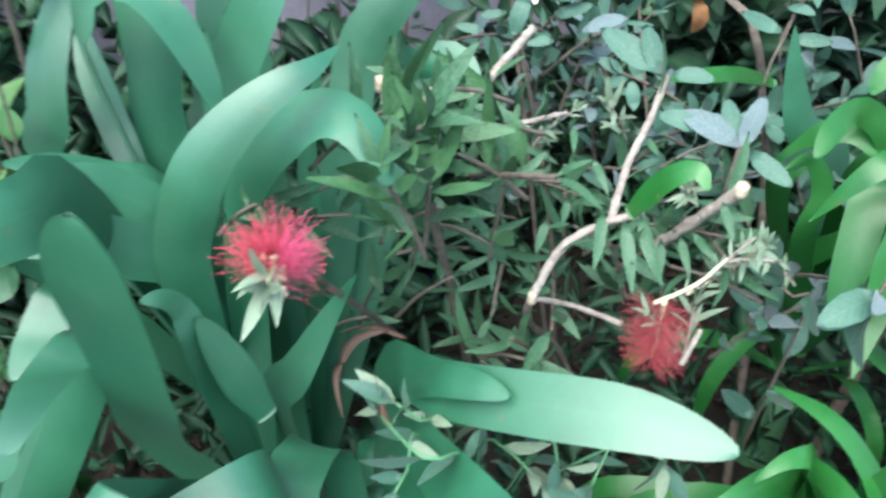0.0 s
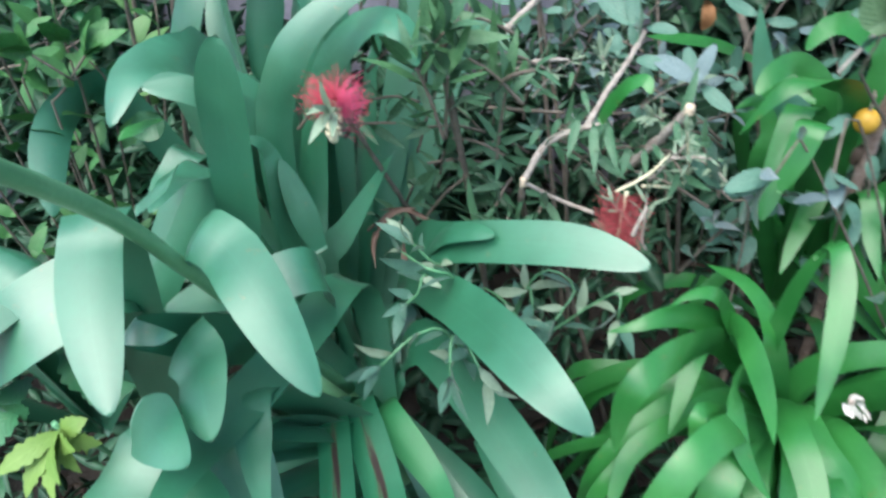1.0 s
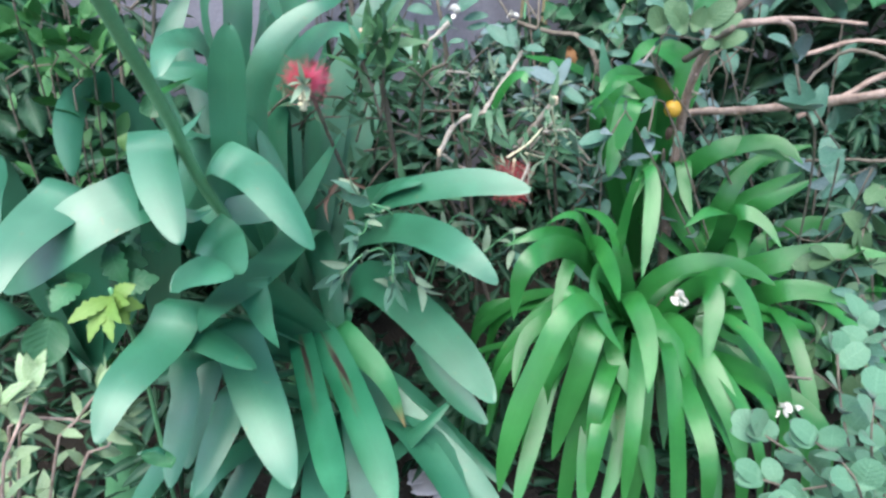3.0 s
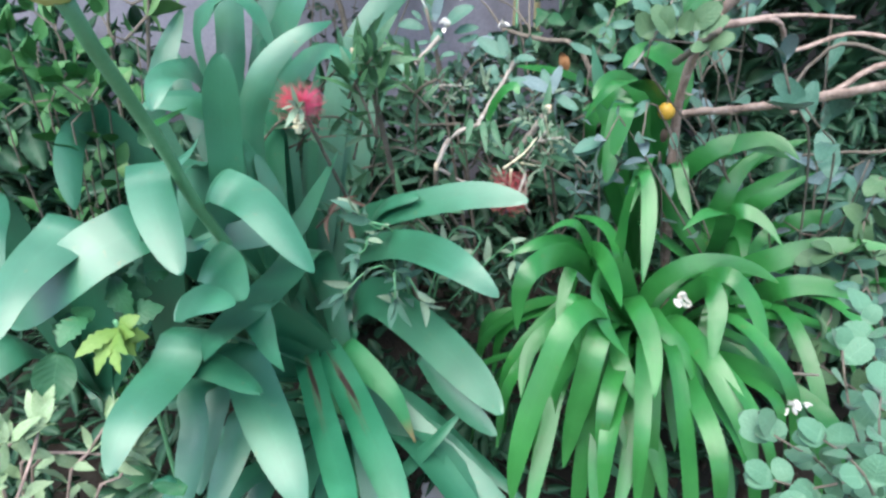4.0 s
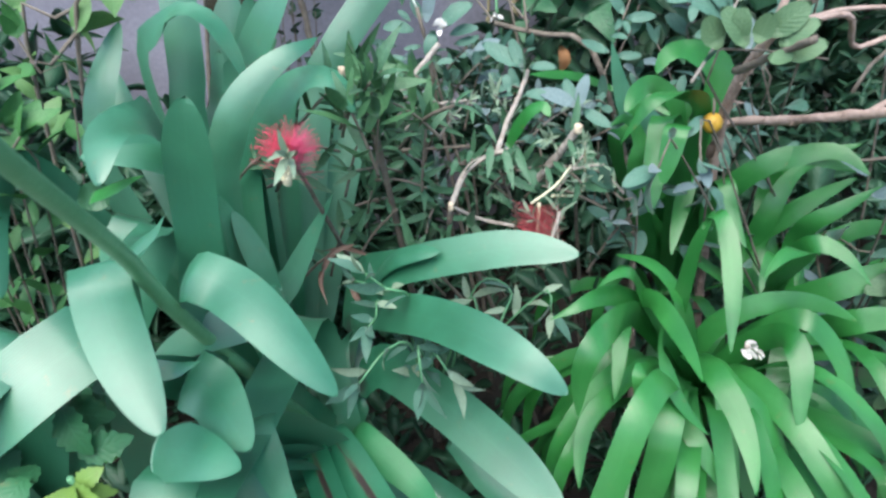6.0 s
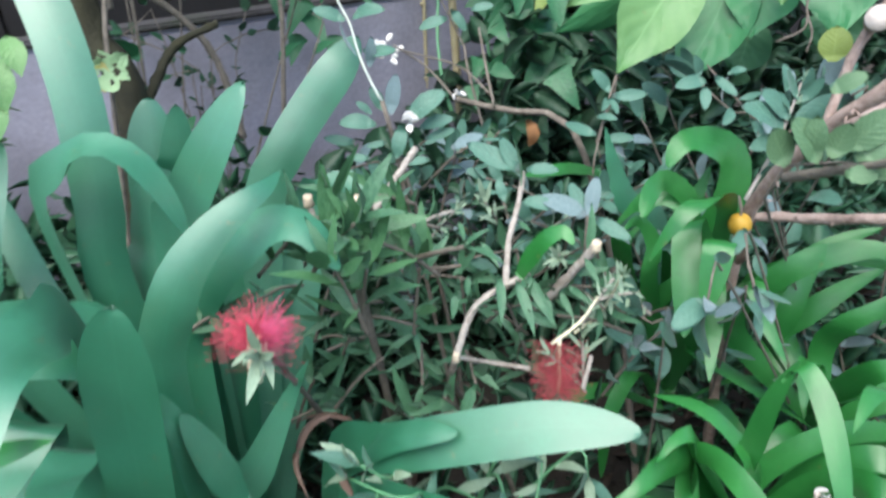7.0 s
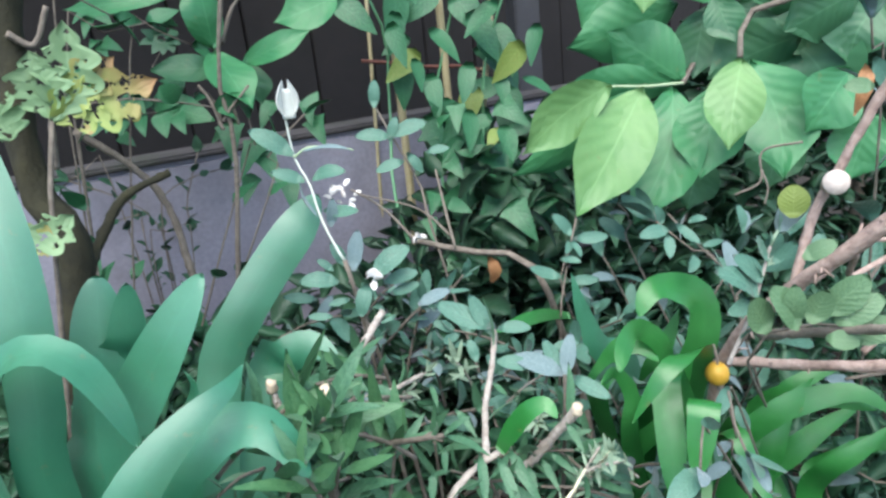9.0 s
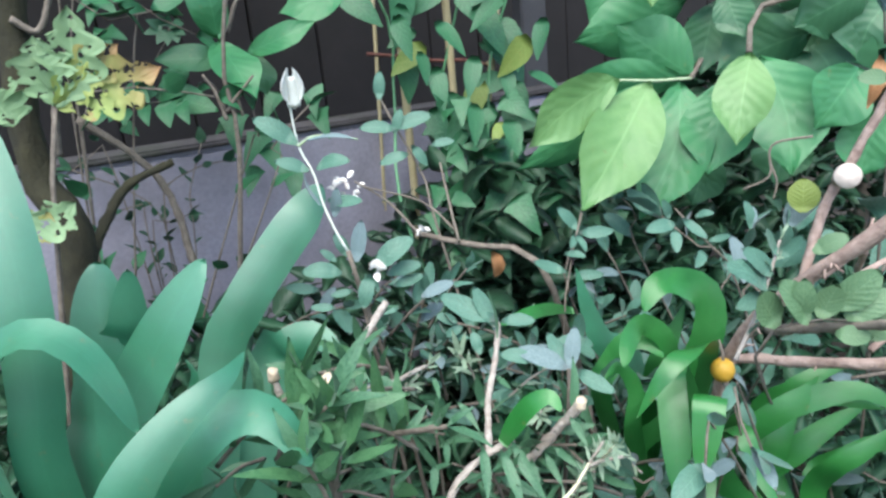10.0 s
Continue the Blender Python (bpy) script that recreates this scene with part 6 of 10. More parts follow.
branch(brush, TWIG, 0.0026, 0.0016, [(0.043, 0.49, 0.484), (0.081, 0.479, 0.487), (0.119, 0.469, 0.49)])
branch(brush_right, CREAM, 0.0015, 0.001, [(0.17, 0.365, 0.462), (0.187, 0.364, 0.474), (0.197, 0.364, 0.483), (0.209, 0.366, 0.498)], L_BRUSH_PALE, 9, 0.009, 0, 963, lift=0.9)
bottlebrush_flower(brush_right, (0.179, 0.374, 0.454), (-0.1, -0.25, -1), 0.042, 0.019, RED_OLD, RED_OLD, 800, 12)
branch(brush_right, CREAM, 0.0014, 0.001, [(0.191, 0.37, 0.466), (0.231, 0.416, 0.448), (0.215, 0.337, 0.53)], L_BRUSH_PALE, 20, 0.017, 6, 13)
branch(brush_right, PALE_TWIG, 0.002, 0.0016, [(0.185, 0.335, 0.438), (0.194, 0.341, 0.462)])

# leafy bottlebrush shoots
branch(brush, TWIG, 0.0017, 0.0012, [(-0.019, 0.477, 0.51), (-0.009, 0.45, 0.541), (0, 0.423, 0.564)], L_BRUSH, 3, 0.039, 2, 40)
branch(brush, TWIG, 0.0017, 0.0012, [(0.078, 0.514, 0.524), (0.057, 0.485, 0.531), (0.037, 0.456, 0.53)], L_BRUSH, 2, 0.034, 1, 41)
branch(brush_right, TWIG, 0.0017, 0.0012, [(0.042, 0.525, 0.452), (0.051, 0.497, 0.484), (0.06, 0.468, 0.507)], L_BRUSH, 2, 0.044, 1, 42)
branch(brush, TWIG, 0.0017, 0.0012, [(0.042, 0.47, 0.466), (0.021, 0.438, 0.485), (0, 0.406, 0.496)], L_BRUSH, 4, 0.036, 2, 43)
branch(brush, TWIG, 0.0017, 0.0012, [(-0.004, 0.45, 0.411), (0.004, 0.432, 0.444), (0.012, 0.414, 0.469)], L_BRUSH, 3, 0.043, 1, 44)
branch(brush, TWIG, 0.0017, 0.0012, [(-0.014, 0.428, 0.387), (0.011, 0.416, 0.423), (0.037, 0.403, 0.451)], L_BRUSH, 3, 0.033, 2, 45)
branch(brush_right, TWIG, 0.0017, 0.0012, [(0.014, 0.449, 0.467), (0.042, 0.433, 0.471), (0.069, 0.417, 0.466)], L_BRUSH, 4, 0.044, 1, 46)
branch(brush_right, TWIG, 0.0017, 0.0012, [(0.103, 0.403, 0.367), (0.091, 0.382, 0.403), (0.079, 0.361, 0.432)], L_BRUSH, 4, 0.046, 1, 47)
branch(brush_right, TWIG, 0.0017, 0.0012, [(0.112, 0.439, 0.418), (0.109, 0.402, 0.432), (0.106, 0.365, 0.437)], L_BRUSH, 3, 0.043, 1, 48)
branch(brush_right, TWIG, 0.0017, 0.0012, [(0.166, 0.428, 0.41), (0.155, 0.414, 0.451), (0.144, 0.4, 0.485)], L_BRUSH, 4, 0.036, 2, 49)
branch(brush_right, TWIG, 0.0017, 0.0012, [(0.133, 0.441, 0.443), (0.143, 0.415, 0.47), (0.154, 0.388, 0.489)], L_BRUSH, 2, 0.034, 2, 50)
branch(brush_right, TWIG, 0.0017, 0.0012, [(0.252, 0.397, 0.435), (0.219, 0.399, 0.454), (0.186, 0.4, 0.465)], L_BRUSH, 2, 0.031, 1, 51)
branch(brush_right, TWIG, 0.0017, 0.0012, [(0.072, 0.447, 0.427), (0.069, 0.417, 0.432), (0.065, 0.386, 0.429)], L_BRUSH, 3, 0.034, 1, 52)
branch(brush, TWIG, 0.0017, 0.0012, [(0.083, 0.511, 0.427), (0.067, 0.486, 0.448), (0.051, 0.461, 0.46)], L_BRUSH, 4, 0.043, 1, 53)
branch(brush_right, TWIG, 0.0017, 0.0012, [(0.069, 0.561, 0.453), (0.079, 0.527, 0.486), (0.089, 0.493, 0.512)], L_BRUSH, 2, 0.040, 2, 54)
branch(brush_right, TWIG, 0.0017, 0.0012, [(0.125, 0.504, 0.389), (0.123, 0.497, 0.433), (0.121, 0.489, 0.468)], L_BRUSH, 2, 0.044, 1, 55)
branch(brush, TWIG, 0.0017, 0.0012, [(-0.023, 0.464, 0.498), (-0.038, 0.436, 0.513), (-0.052, 0.408, 0.52)], L_BRUSH, 3, 0.035, 1, 56)
branch(brush, TWIG, 0.0017, 0.0012, [(-0.122, 0.393, 0.494), (-0.099, 0.387, 0.517), (-0.077, 0.38, 0.531)], L_BRUSH, 4, 0.034, 1, 57)
branch(brush, TWIG, 0.0017, 0.0012, [(-0.088, 0.421, 0.475), (-0.07, 0.4, 0.498), (-0.052, 0.378, 0.513)], L_BRUSH, 2, 0.036, 2, 58)
branch(brush_right, TWIG, 0.0017, 0.0012, [(0.167, 0.454, 0.462), (0.195, 0.437, 0.472), (0.224, 0.42, 0.475)], L_BRUSH, 4, 0.035, 2, 59)
branch(brush_right, TWIG, 0.0017, 0.0012, [(0.27, 0.449, 0.418), (0.257, 0.444, 0.451), (0.244, 0.439, 0.476)], L_BRUSH, 3, 0.047, 1, 60)
branch(brush_right, TWIG, 0.0017, 0.0012, [(0.211, 0.474, 0.456), (0.218, 0.432, 0.467), (0.225, 0.39, 0.469)], L_BRUSH, 4, 0.040, 1, 61)
branch(brush, TWIG, 0.0017, 0.0012, [(-0.098, 0.422, 0.479), (-0.067, 0.421, 0.49), (-0.035, 0.42, 0.493)], L_BRUSH, 3, 0.036, 1, 62)
branch(brush, TWIG, 0.0017, 0.0012, [(-0.019, 0.433, 0.458), (-0.004, 0.422, 0.501), (0.011, 0.41, 0.536)], L_BRUSH, 2, 0.043, 2, 63)
branch(brush, TWIG, 0.0017, 0.0012, [(-0.012, 0.439, 0.443), (0.017, 0.444, 0.447), (0.046, 0.448, 0.443)], L_BRUSH, 4, 0.036, 1, 64)
branch(brush_right, TWIG, 0.0017, 0.0012, [(0.101, 0.373, 0.348), (0.079, 0.365, 0.385), (0.058, 0.357, 0.414)], L_BRUSH, 2, 0.048, 1, 65)
branch(brush_right, TWIG, 0.0017, 0.0012, [(0.056, 0.387, 0.386), (0.074, 0.365, 0.412), (0.092, 0.343, 0.429)], L_BRUSH, 2, 0.043, 2, 66)
branch(brush_right, TWIG, 0.0017, 0.0012, [(0.155, 0.502, 0.427), (0.164, 0.48, 0.452), (0.173, 0.457, 0.469)], L_BRUSH, 2, 0.035, 2, 67)
branch(brush_right, TWIG, 0.0017, 0.0012, [(0.163, 0.466, 0.408), (0.182, 0.454, 0.437), (0.201, 0.442, 0.458)], L_BRUSH, 4, 0.040, 1, 68)
branch(brush, TWIG, 0.0017, 0.0012, [(-0.079, 0.428, 0.366), (-0.053, 0.418, 0.391), (-0.027, 0.407, 0.408)], L_BRUSH, 2, 0.048, 1, 69)
branch(brush_right, PALE_TWIG, 0.0013, 0.0008, [(0.086, 0.496, 0.494), (0.104, 0.498, 0.516), (0.123, 0.501, 0.531)], L_BRUSH_PALE, 7, 0.016, 3, 840)
branch(brush_right, PALE_TWIG, 0.0013, 0.0008, [(0.171, 0.523, 0.492), (0.161, 0.511, 0.518), (0.151, 0.499, 0.536)], L_BRUSH_PALE, 8, 0.026, 3, 841)
branch(brush_right, PALE_TWIG, 0.0013, 0.0008, [(0.214, 0.468, 0.48), (0.205, 0.447, 0.497), (0.196, 0.426, 0.506)], L_BRUSH_PALE, 9, 0.018, 4, 843)
branch(brush_right, PALE_TWIG, 0.0013, 0.0008, [(0.271, 0.4, 0.449), (0.254, 0.396, 0.469), (0.238, 0.393, 0.481)], L_BRUSH_PALE, 9, 0.018, 5, 845)
branch(brush_right, PALE_TWIG, 0.0013, 0.0008, [(0.051, 0.526, 0.505), (0.076, 0.511, 0.516), (0.102, 0.497, 0.519)], L_BRUSH_PALE, 7, 0.016, 4, 849)
branch(brush_right, PALE_TWIG, 0.0013, 0.0008, [(0.191, 0.49, 0.489), (0.21, 0.481, 0.509), (0.228, 0.473, 0.521)], L_BRUSH_PALE, 6, 0.025, 5, 852)
branch(brush_right, PALE_TWIG, 0.0013, 0.0008, [(0.202, 0.373, 0.401), (0.185, 0.369, 0.43), (0.169, 0.366, 0.45)], L_BRUSH_PALE, 8, 0.017, 4, 853)
branch(brush_right, PALE_TWIG, 0.0013, 0.0008, [(0.196, 0.363, 0.414), (0.196, 0.365, 0.441), (0.196, 0.366, 0.46)], L_BRUSH_PALE, 7, 0.024, 3, 856)
brush_low = thing("bottlebrush_shrub", (0.12, 0.6, 0.02), "leafy bottlebrush regrowth with narrow leaves", "shrub", "bottlebrush shrubs")
branch(brush_low, TWIG, 0.0017, 0.0012, [(-0.006, 0.402, 0.54), (0.007, 0.379, 0.567), (0.019, 0.356, 0.586)], L_BRUSH_LIGHT, 5, 0.042, 3, 740, lift=0.5)
branch(brush_low, TWIG, 0.0017, 0.0012, [(0.088, 0.386, 0.528), (0.066, 0.374, 0.556), (0.043, 0.362, 0.576)], L_BRUSH_LIGHT, 5, 0.051, 3, 741, lift=0.5)
branch(brush_low, TWIG, 0.0017, 0.0012, [(-0.043, 0.376, 0.556), (-0.015, 0.375, 0.581), (0.013, 0.374, 0.598)], L_BRUSH_LIGHT, 5, 0.051, 3, 742, lift=0.5)
branch(brush_low, TWIG, 0.0017, 0.0012, [(0.024, 0.37, 0.502), (0.029, 0.357, 0.537), (0.034, 0.343, 0.565)], L_BRUSH_LIGHT, 5, 0.049, 3, 743, lift=0.5)
branch(brush_low, TWIG, 0.0017, 0.0012, [(-0.007, 0.383, 0.547), (0.012, 0.367, 0.576), (0.031, 0.351, 0.596)], L_BRUSH_LIGHT, 5, 0.052, 3, 744, lift=0.5)
branch(brush_low, TWIG, 0.0017, 0.0012, [(0.079, 0.428, 0.573), (0.054, 0.408, 0.591), (0.029, 0.387, 0.601)], L_BRUSH_LIGHT, 5, 0.042, 3, 745, lift=0.5)
branch(brush_low, TWIG, 0.0017, 0.0012, [(0.101, 0.456, 0.536), (0.077, 0.434, 0.554), (0.054, 0.412, 0.564)], L_BRUSH_LIGHT, 5, 0.048, 3, 746, lift=0.5)
branch(brush_low, TWIG, 0.0017, 0.0012, [(0.064, 0.399, 0.471), (0.069, 0.391, 0.509), (0.074, 0.383, 0.539)], L_BRUSH_LIGHT, 5, 0.055, 3, 747, lift=0.5)
branch(brush_low, TWIG, 0.0017, 0.0012, [(0.028, 0.346, 0.511), (0.021, 0.336, 0.548), (0.014, 0.326, 0.577)], L_BRUSH_LIGHT, 5, 0.051, 3, 748, lift=0.5)
branch(brush_low, TWIG, 0.0017, 0.0012, [(0.078, 0.458, 0.307), (0.061, 0.443, 0.343), (0.044, 0.429, 0.37)], L_BRUSH, 4, 0.049, 2, 640, lift=0.4)
branch(brush_low, TWIG, 0.0017, 0.0012, [(-0.056, 0.466, 0.344), (-0.041, 0.449, 0.387), (-0.026, 0.431, 0.421)], L_BRUSH, 3, 0.051, 2, 641, lift=0.4)
branch(brush_low, TWIG, 0.0017, 0.0012, [(0.088, 0.573, 0.429), (0.111, 0.546, 0.441), (0.135, 0.519, 0.446)], L_BRUSH, 4, 0.038, 2, 642, lift=0.4)
branch(brush_low, TWIG, 0.0017, 0.0012, [(0.187, 0.498, 0.383), (0.156, 0.476, 0.426), (0.126, 0.454, 0.46)], L_BRUSH, 3, 0.038, 2, 643, lift=0.4)
branch(brush_low, TWIG, 0.0017, 0.0012, [(0.28, 0.525, 0.436), (0.256, 0.495, 0.462), (0.232, 0.464, 0.479)], L_BRUSH, 3, 0.043, 2, 644, lift=0.4)
branch(brush_low, TWIG, 0.0017, 0.0012, [(-0.03, 0.542, 0.391), (-0.009, 0.501, 0.419), (0.013, 0.459, 0.438)], L_BRUSH, 4, 0.046, 2, 645, lift=0.4)
branch(brush_low, TWIG, 0.0017, 0.0012, [(0.32, 0.646, 0.307), (0.308, 0.634, 0.347), (0.296, 0.622, 0.38)], L_GREY, 6, 0.042, 4, 940, lift=0.4)
branch(brush_low, TWIG, 0.0017, 0.0012, [(0.264, 0.631, 0.196), (0.233, 0.63, 0.226), (0.203, 0.628, 0.248)], L_BRUSH, 5, 0.056, 3, 941, lift=0.4)
branch(brush_low, TWIG, 0.0017, 0.0012, [(0.226, 0.725, 0.151), (0.229, 0.715, 0.193), (0.231, 0.705, 0.228)], L_BRUSH, 6, 0.052, 3, 942, lift=0.4)
branch(brush_low, TWIG, 0.0017, 0.0012, [(0.092, 0.703, 0.299), (0.083, 0.702, 0.342), (0.075, 0.702, 0.377)], L_GREY, 7, 0.031, 4, 943, lift=0.4)
branch(brush_low, TWIG, 0.0017, 0.0012, [(0.171, 0.657, 0.174), (0.147, 0.651, 0.209), (0.123, 0.644, 0.236)], L_BRUSH, 6, 0.044, 3, 944, lift=0.4)
branch(brush_low, TWIG, 0.0017, 0.0012, [(-0.016, 0.784, 0.337), (-0.035, 0.762, 0.369), (-0.053, 0.74, 0.393)], L_BRUSH, 6, 0.040, 3, 945, lift=0.4)

# pale young sprigs under the lily
sprig = thing("pale_sprig", (0.05, 0.3, 0.02), "pale grey-green leafy young sprigs among lily leaves", "shrub")
branch(sprig, STALK, 0.0013, 0.0009, [(0.06, 0.32, 0.3), (0.05, 0.278, 0.416), (0.032, 0.254, 0.444), (0, 0.291, 0.434)], L_SPRIG, 6, 0.032, 3, 21)
branch(sprig, STALK, 0.0013, 0.0009, [(0.05, 0.3, 0.3), (0.046, 0.244, 0.393), (0.027, 0.223, 0.404), (0.005, 0.201, 0.39)], L_SPRIG, 6, 0.032, 3, 22)
branch(sprig, STALK, 0.0013, 0.0009, [(0.06, 0.3, 0.3), (0.065, 0.234, 0.39), (0.081, 0.216, 0.374)], L_SPRIG, 6, 0.032, 3, 23)
branch(sprig, STALK, 0.0013, 0.0009, [(0.06, 0.3, 0.3), (0.054, 0.236, 0.397), (0.055, 0.213, 0.376)], L_SPRIG, 6, 0.032, 3, 24)
branch(sprig, STALK, 0.0013, 0.0009, [(0.05, 0.3, 0.28), (0.059, 0.313, 0.378), (0.078, 0.299, 0.392), (0.098, 0.277, 0.389)], L_SPRIG, 6, 0.032, 3, 25)
branch(sprig, STALK, 0.0013, 0.0009, [(0.05, 0.31, 0.3), (0.036, 0.316, 0.394), (0.023, 0.299, 0.421), (0.009, 0.299, 0.436)], L_SPRIG, 6, 0.032, 3, 26)
branch(sprig, STALK, 0.0013, 0.0009, [(0.07, 0.32, 0.3), (0.11, 0.313, 0.406), (0.142, 0.311, 0.399), (0.129, 0.282, 0.385)], L_SPRIG, 6, 0.032, 3, 27)
branch(sprig, STALK, 0.0013, 0.0009, [(0.08, 0.33, 0.3), (0.103, 0.308, 0.395), (0.11, 0.291, 0.381)], L_SPRIG, 6, 0.032, 3, 28)
branch(sprig, STALK, 0.0013, 0.0009, [(0.05, 0.31, 0.3), (0.019, 0.304, 0.4), (0.016, 0.275, 0.404), (0.011, 0.258, 0.406)], L_SPRIG, 6, 0.032, 3, 29)
branch(sprig, STALK, 0.0013, 0.0009, [(0.1, 0.34, 0.3), (0.174, 0.326, 0.384), (0.18, 0.309, 0.371)], L_SPRIG, 6, 0.032, 3, 30)

# ---- long bare twig with dry side twigs ----
bare = thing("bare_twig", (0.33, 0.5, 0.02), "long bare brown twig with one dry orange leaf", "branch")
branch(bare, TWIG, 0.005, 0.0036, [(0.33, 0.5, 0.02), (0.37, 0.7, 0.3), (0.33, 0.69, 0.46), (0.306, 0.675, 0.525), (0.292, 0.69, 0.55), (0.287, 0.702, 0.552), (0.24, 0.749, 0.551), (0.182, 0.794, 0.563)], name="stem")
branch(bare, TWIG, 0.002, 0.0014, [(0.224, 0.755, 0.556), (0.225, 0.787, 0.592), (0.229, 0.84, 0.642)])
branch(bare, TWIG, 0.0018, 0.0012, [(0.182, 0.794, 0.563), (0.152, 0.825, 0.603), (0.113, 0.837, 0.634)])
branch(bare, TWIG, 0.0016, 0.001, [(0.225, 0.769, 0.567), (0.193, 0.807, 0.601), (0.126, 0.833, 0.625)])
leaf_at(bare, L_ORANGE, (0.28, 0.801, 0.521), (0.282, 0.801, 0.483), (0.3, -0.9, 0.3))
dry_flowers(bare, (0.102, 0.837, 0.63), 0.03, 5)
dry_flowers(bare, (0.178, 0.77, 0.572), 0.008, 6)

# ---- grey-green shrub with felted leaves ----
grey = thing("grey_leaf_shrub", (0.14, 0.62, 0.02), "grey-green shrub with oval felted leaves and a pale bud", "shrub", "grey-leaved shrubs")
grey_mid = thing("grey_leaf_shrub", (0.3, 0.68, 0.02), "grey-green shrub with pale oval leaves behind cut twigs", "shrub", "grey-leaved shrubs")
grey_right = thing("grey_leaf_shrub", (0.62, 0.55, 0.02), "dark grey-green shrub with oval leaves by bare branches", "shrub", "grey-leaved shrubs")
branch(grey, TWIG, 0.003, 0.002, [(0.14, 0.62, 0.02), (0.12, 0.6, 0.35), (0.073, 0.572, 0.624)], name="stem")
branch(grey, FELT_STEM, 0.0013, 0.001, [(0.073, 0.572, 0.624), (0.066, 0.579, 0.64), (0.058, 0.59, 0.667), (0.054, 0.6, 0.694), (0.045, 0.609, 0.718), (0.043, 0.621, 0.753), (0.046, 0.596, 0.758)], name="stem")
felted_bud(grey, (0.046, 0.596, 0.756), (0.047, 0.593, 0.789))
leaf_at(grey, L_GREY[0], (0.044, 0.609, 0.721), (0.008, 0.613, 0.748), (-0.22, -0.75, 0.7))
leaf_at(grey, L_GREY[2], (0.057, 0.598, 0.698), (0.087, 0.58, 0.704), (0.19, -0.75, 0.72))
leaf_at(grey, L_GREY[0], (0.05, 0.599, 0.697), (0.021, 0.597, 0.71), (-0.15, -0.75, 0.61))
leaf_at(grey, L_GREY[1], (0.062, 0.588, 0.67), (0.092, 0.567, 0.669), (0.13, -0.75, 0.61))
leaf_at(grey, L_GREY[3], (0.066, 0.582, 0.655), (0.071, 0.577, 0.683), (0.14, -0.75, 0.56))
branch(grey, YOUNG, 0.0013, 0.0008, [(0.044, 0.608, 0.719), (0.058, 0.607, 0.726), (0.078, 0.602, 0.725), (0.098, 0.596, 0.72)])
broad(grey, GREY_PALE, 0.008, [(0.052, 0.602, 0.724), (0.076, 0.598, 0.726), (0.098, 0.591, 0.72)], (0.1, 0.95, 0.3), lance_outline)
broad(grey, GREY_PALE, 0.007, [(0.055, 0.583, 0.667), (0.046, 0.591, 0.684), (0.045, 0.595, 0.698)], (0.2, 0.9, 0.3), lance_outline)
leaf_at(grey, L_GREY[3], (0.082, 0.602, 0.602), (0.093, 0.613, 0.64), (-0.06, -0.756, 0.705))
leaf_at(grey, L_GREY[2], (0.098, 0.588, 0.597), (0.138, 0.591, 0.621), (-0.082, -0.751, 0.714))
leaf_at(grey, L_GREY[0], (0.063, 0.604, 0.605), (0.049, 0.609, 0.618), (-0.038, -0.759, 0.701))
leaf_at(grey, L_GREY[2], (0.066, 0.6, 0.594), (0.029, 0.604, 0.6), (-0.042, -0.754, 0.715))
leaf_at(grey, L_GREY[2], (0.091, 0.578, 0.596), (0.08, 0.568, 0.567), (-0.074, -0.75, 0.72))
leaf_at(grey, L_GREY[0], (0.109, 0.594, 0.587), (0.144, 0.591, 0.593), (-0.094, -0.746, 0.722))
leaf_at(grey, L_GREY[1], (0.074, 0.594, 0.577), (0.052, 0.594, 0.575), (-0.051, -0.746, 0.735))
leaf_at(grey, L_GREY[1], (0.113, 0.59, 0.576), (0.144, 0.587, 0.583), (-0.098, -0.741, 0.736))
leaf_at(grey, L_GREY[3], (0.133, 0.553, 0.574), (0.165, 0.551, 0.584), (-0.128, -0.73, 0.752))
leaf_at(grey, L_GREY[1], (0.043, 0.616, 0.575), (0.011, 0.619, 0.583), (-0.013, -0.75, 0.729))
leaf_at(grey, L_GREY[2], (0.076, 0.624, 0.602), (0.066, 0.632, 0.626), (-0.052, -0.759, 0.697))
leaf_at(grey, L_GREY[1], (0.094, 0.572, 0.581), (0.086, 0.579, 0.597), (-0.077, -0.742, 0.739))
leaf_at(grey, L_GREY[1], (0.055, 0.59, 0.564), (0.031, 0.592, 0.568), (-0.028, -0.741, 0.75))
leaf_at(grey, L_GREY[0], (0.112, 0.563, 0.563), (0.09, 0.564, 0.561), (-0.1, -0.73, 0.761))
branch(grey, TWIG, 0.003, 0.002, [(0.14, 0.62, 0.02), (0.082, 0.586, 0.56), (0.077, 0.599, 0.592)], name="stem")
dry_flowers(grey, (0.102, 0.579, 0.601), 0.01, 7)
branch(grey_mid, TWIG, 0.0026, 0.0014, [(0.3, 0.68, 0.02), (0.214, 0.821, 0.555), (0.211, 0.86, 0.618), (0.182, 0.878, 0.69), (0.165, 0.885, 0.733)])
leaf_at(grey_mid, L_GREY[0], (0.164, 0.88, 0.729), (0.169, 0.882, 0.766), (-0.116, -0.788, 0.522))
leaf_at(grey_mid, L_GREY[0], (0.179, 0.873, 0.689), (0.133, 0.88, 0.695), (-0.129, -0.782, 0.557))
leaf_at(grey_mid, L_GREY[0], (0.179, 0.873, 0.69), (0.23, 0.865, 0.703), (-0.129, -0.782, 0.556))
leaf_at(grey_mid, L_GREY[0], (0.193, 0.866, 0.655), (0.153, 0.87, 0.645), (-0.141, -0.775, 0.587))
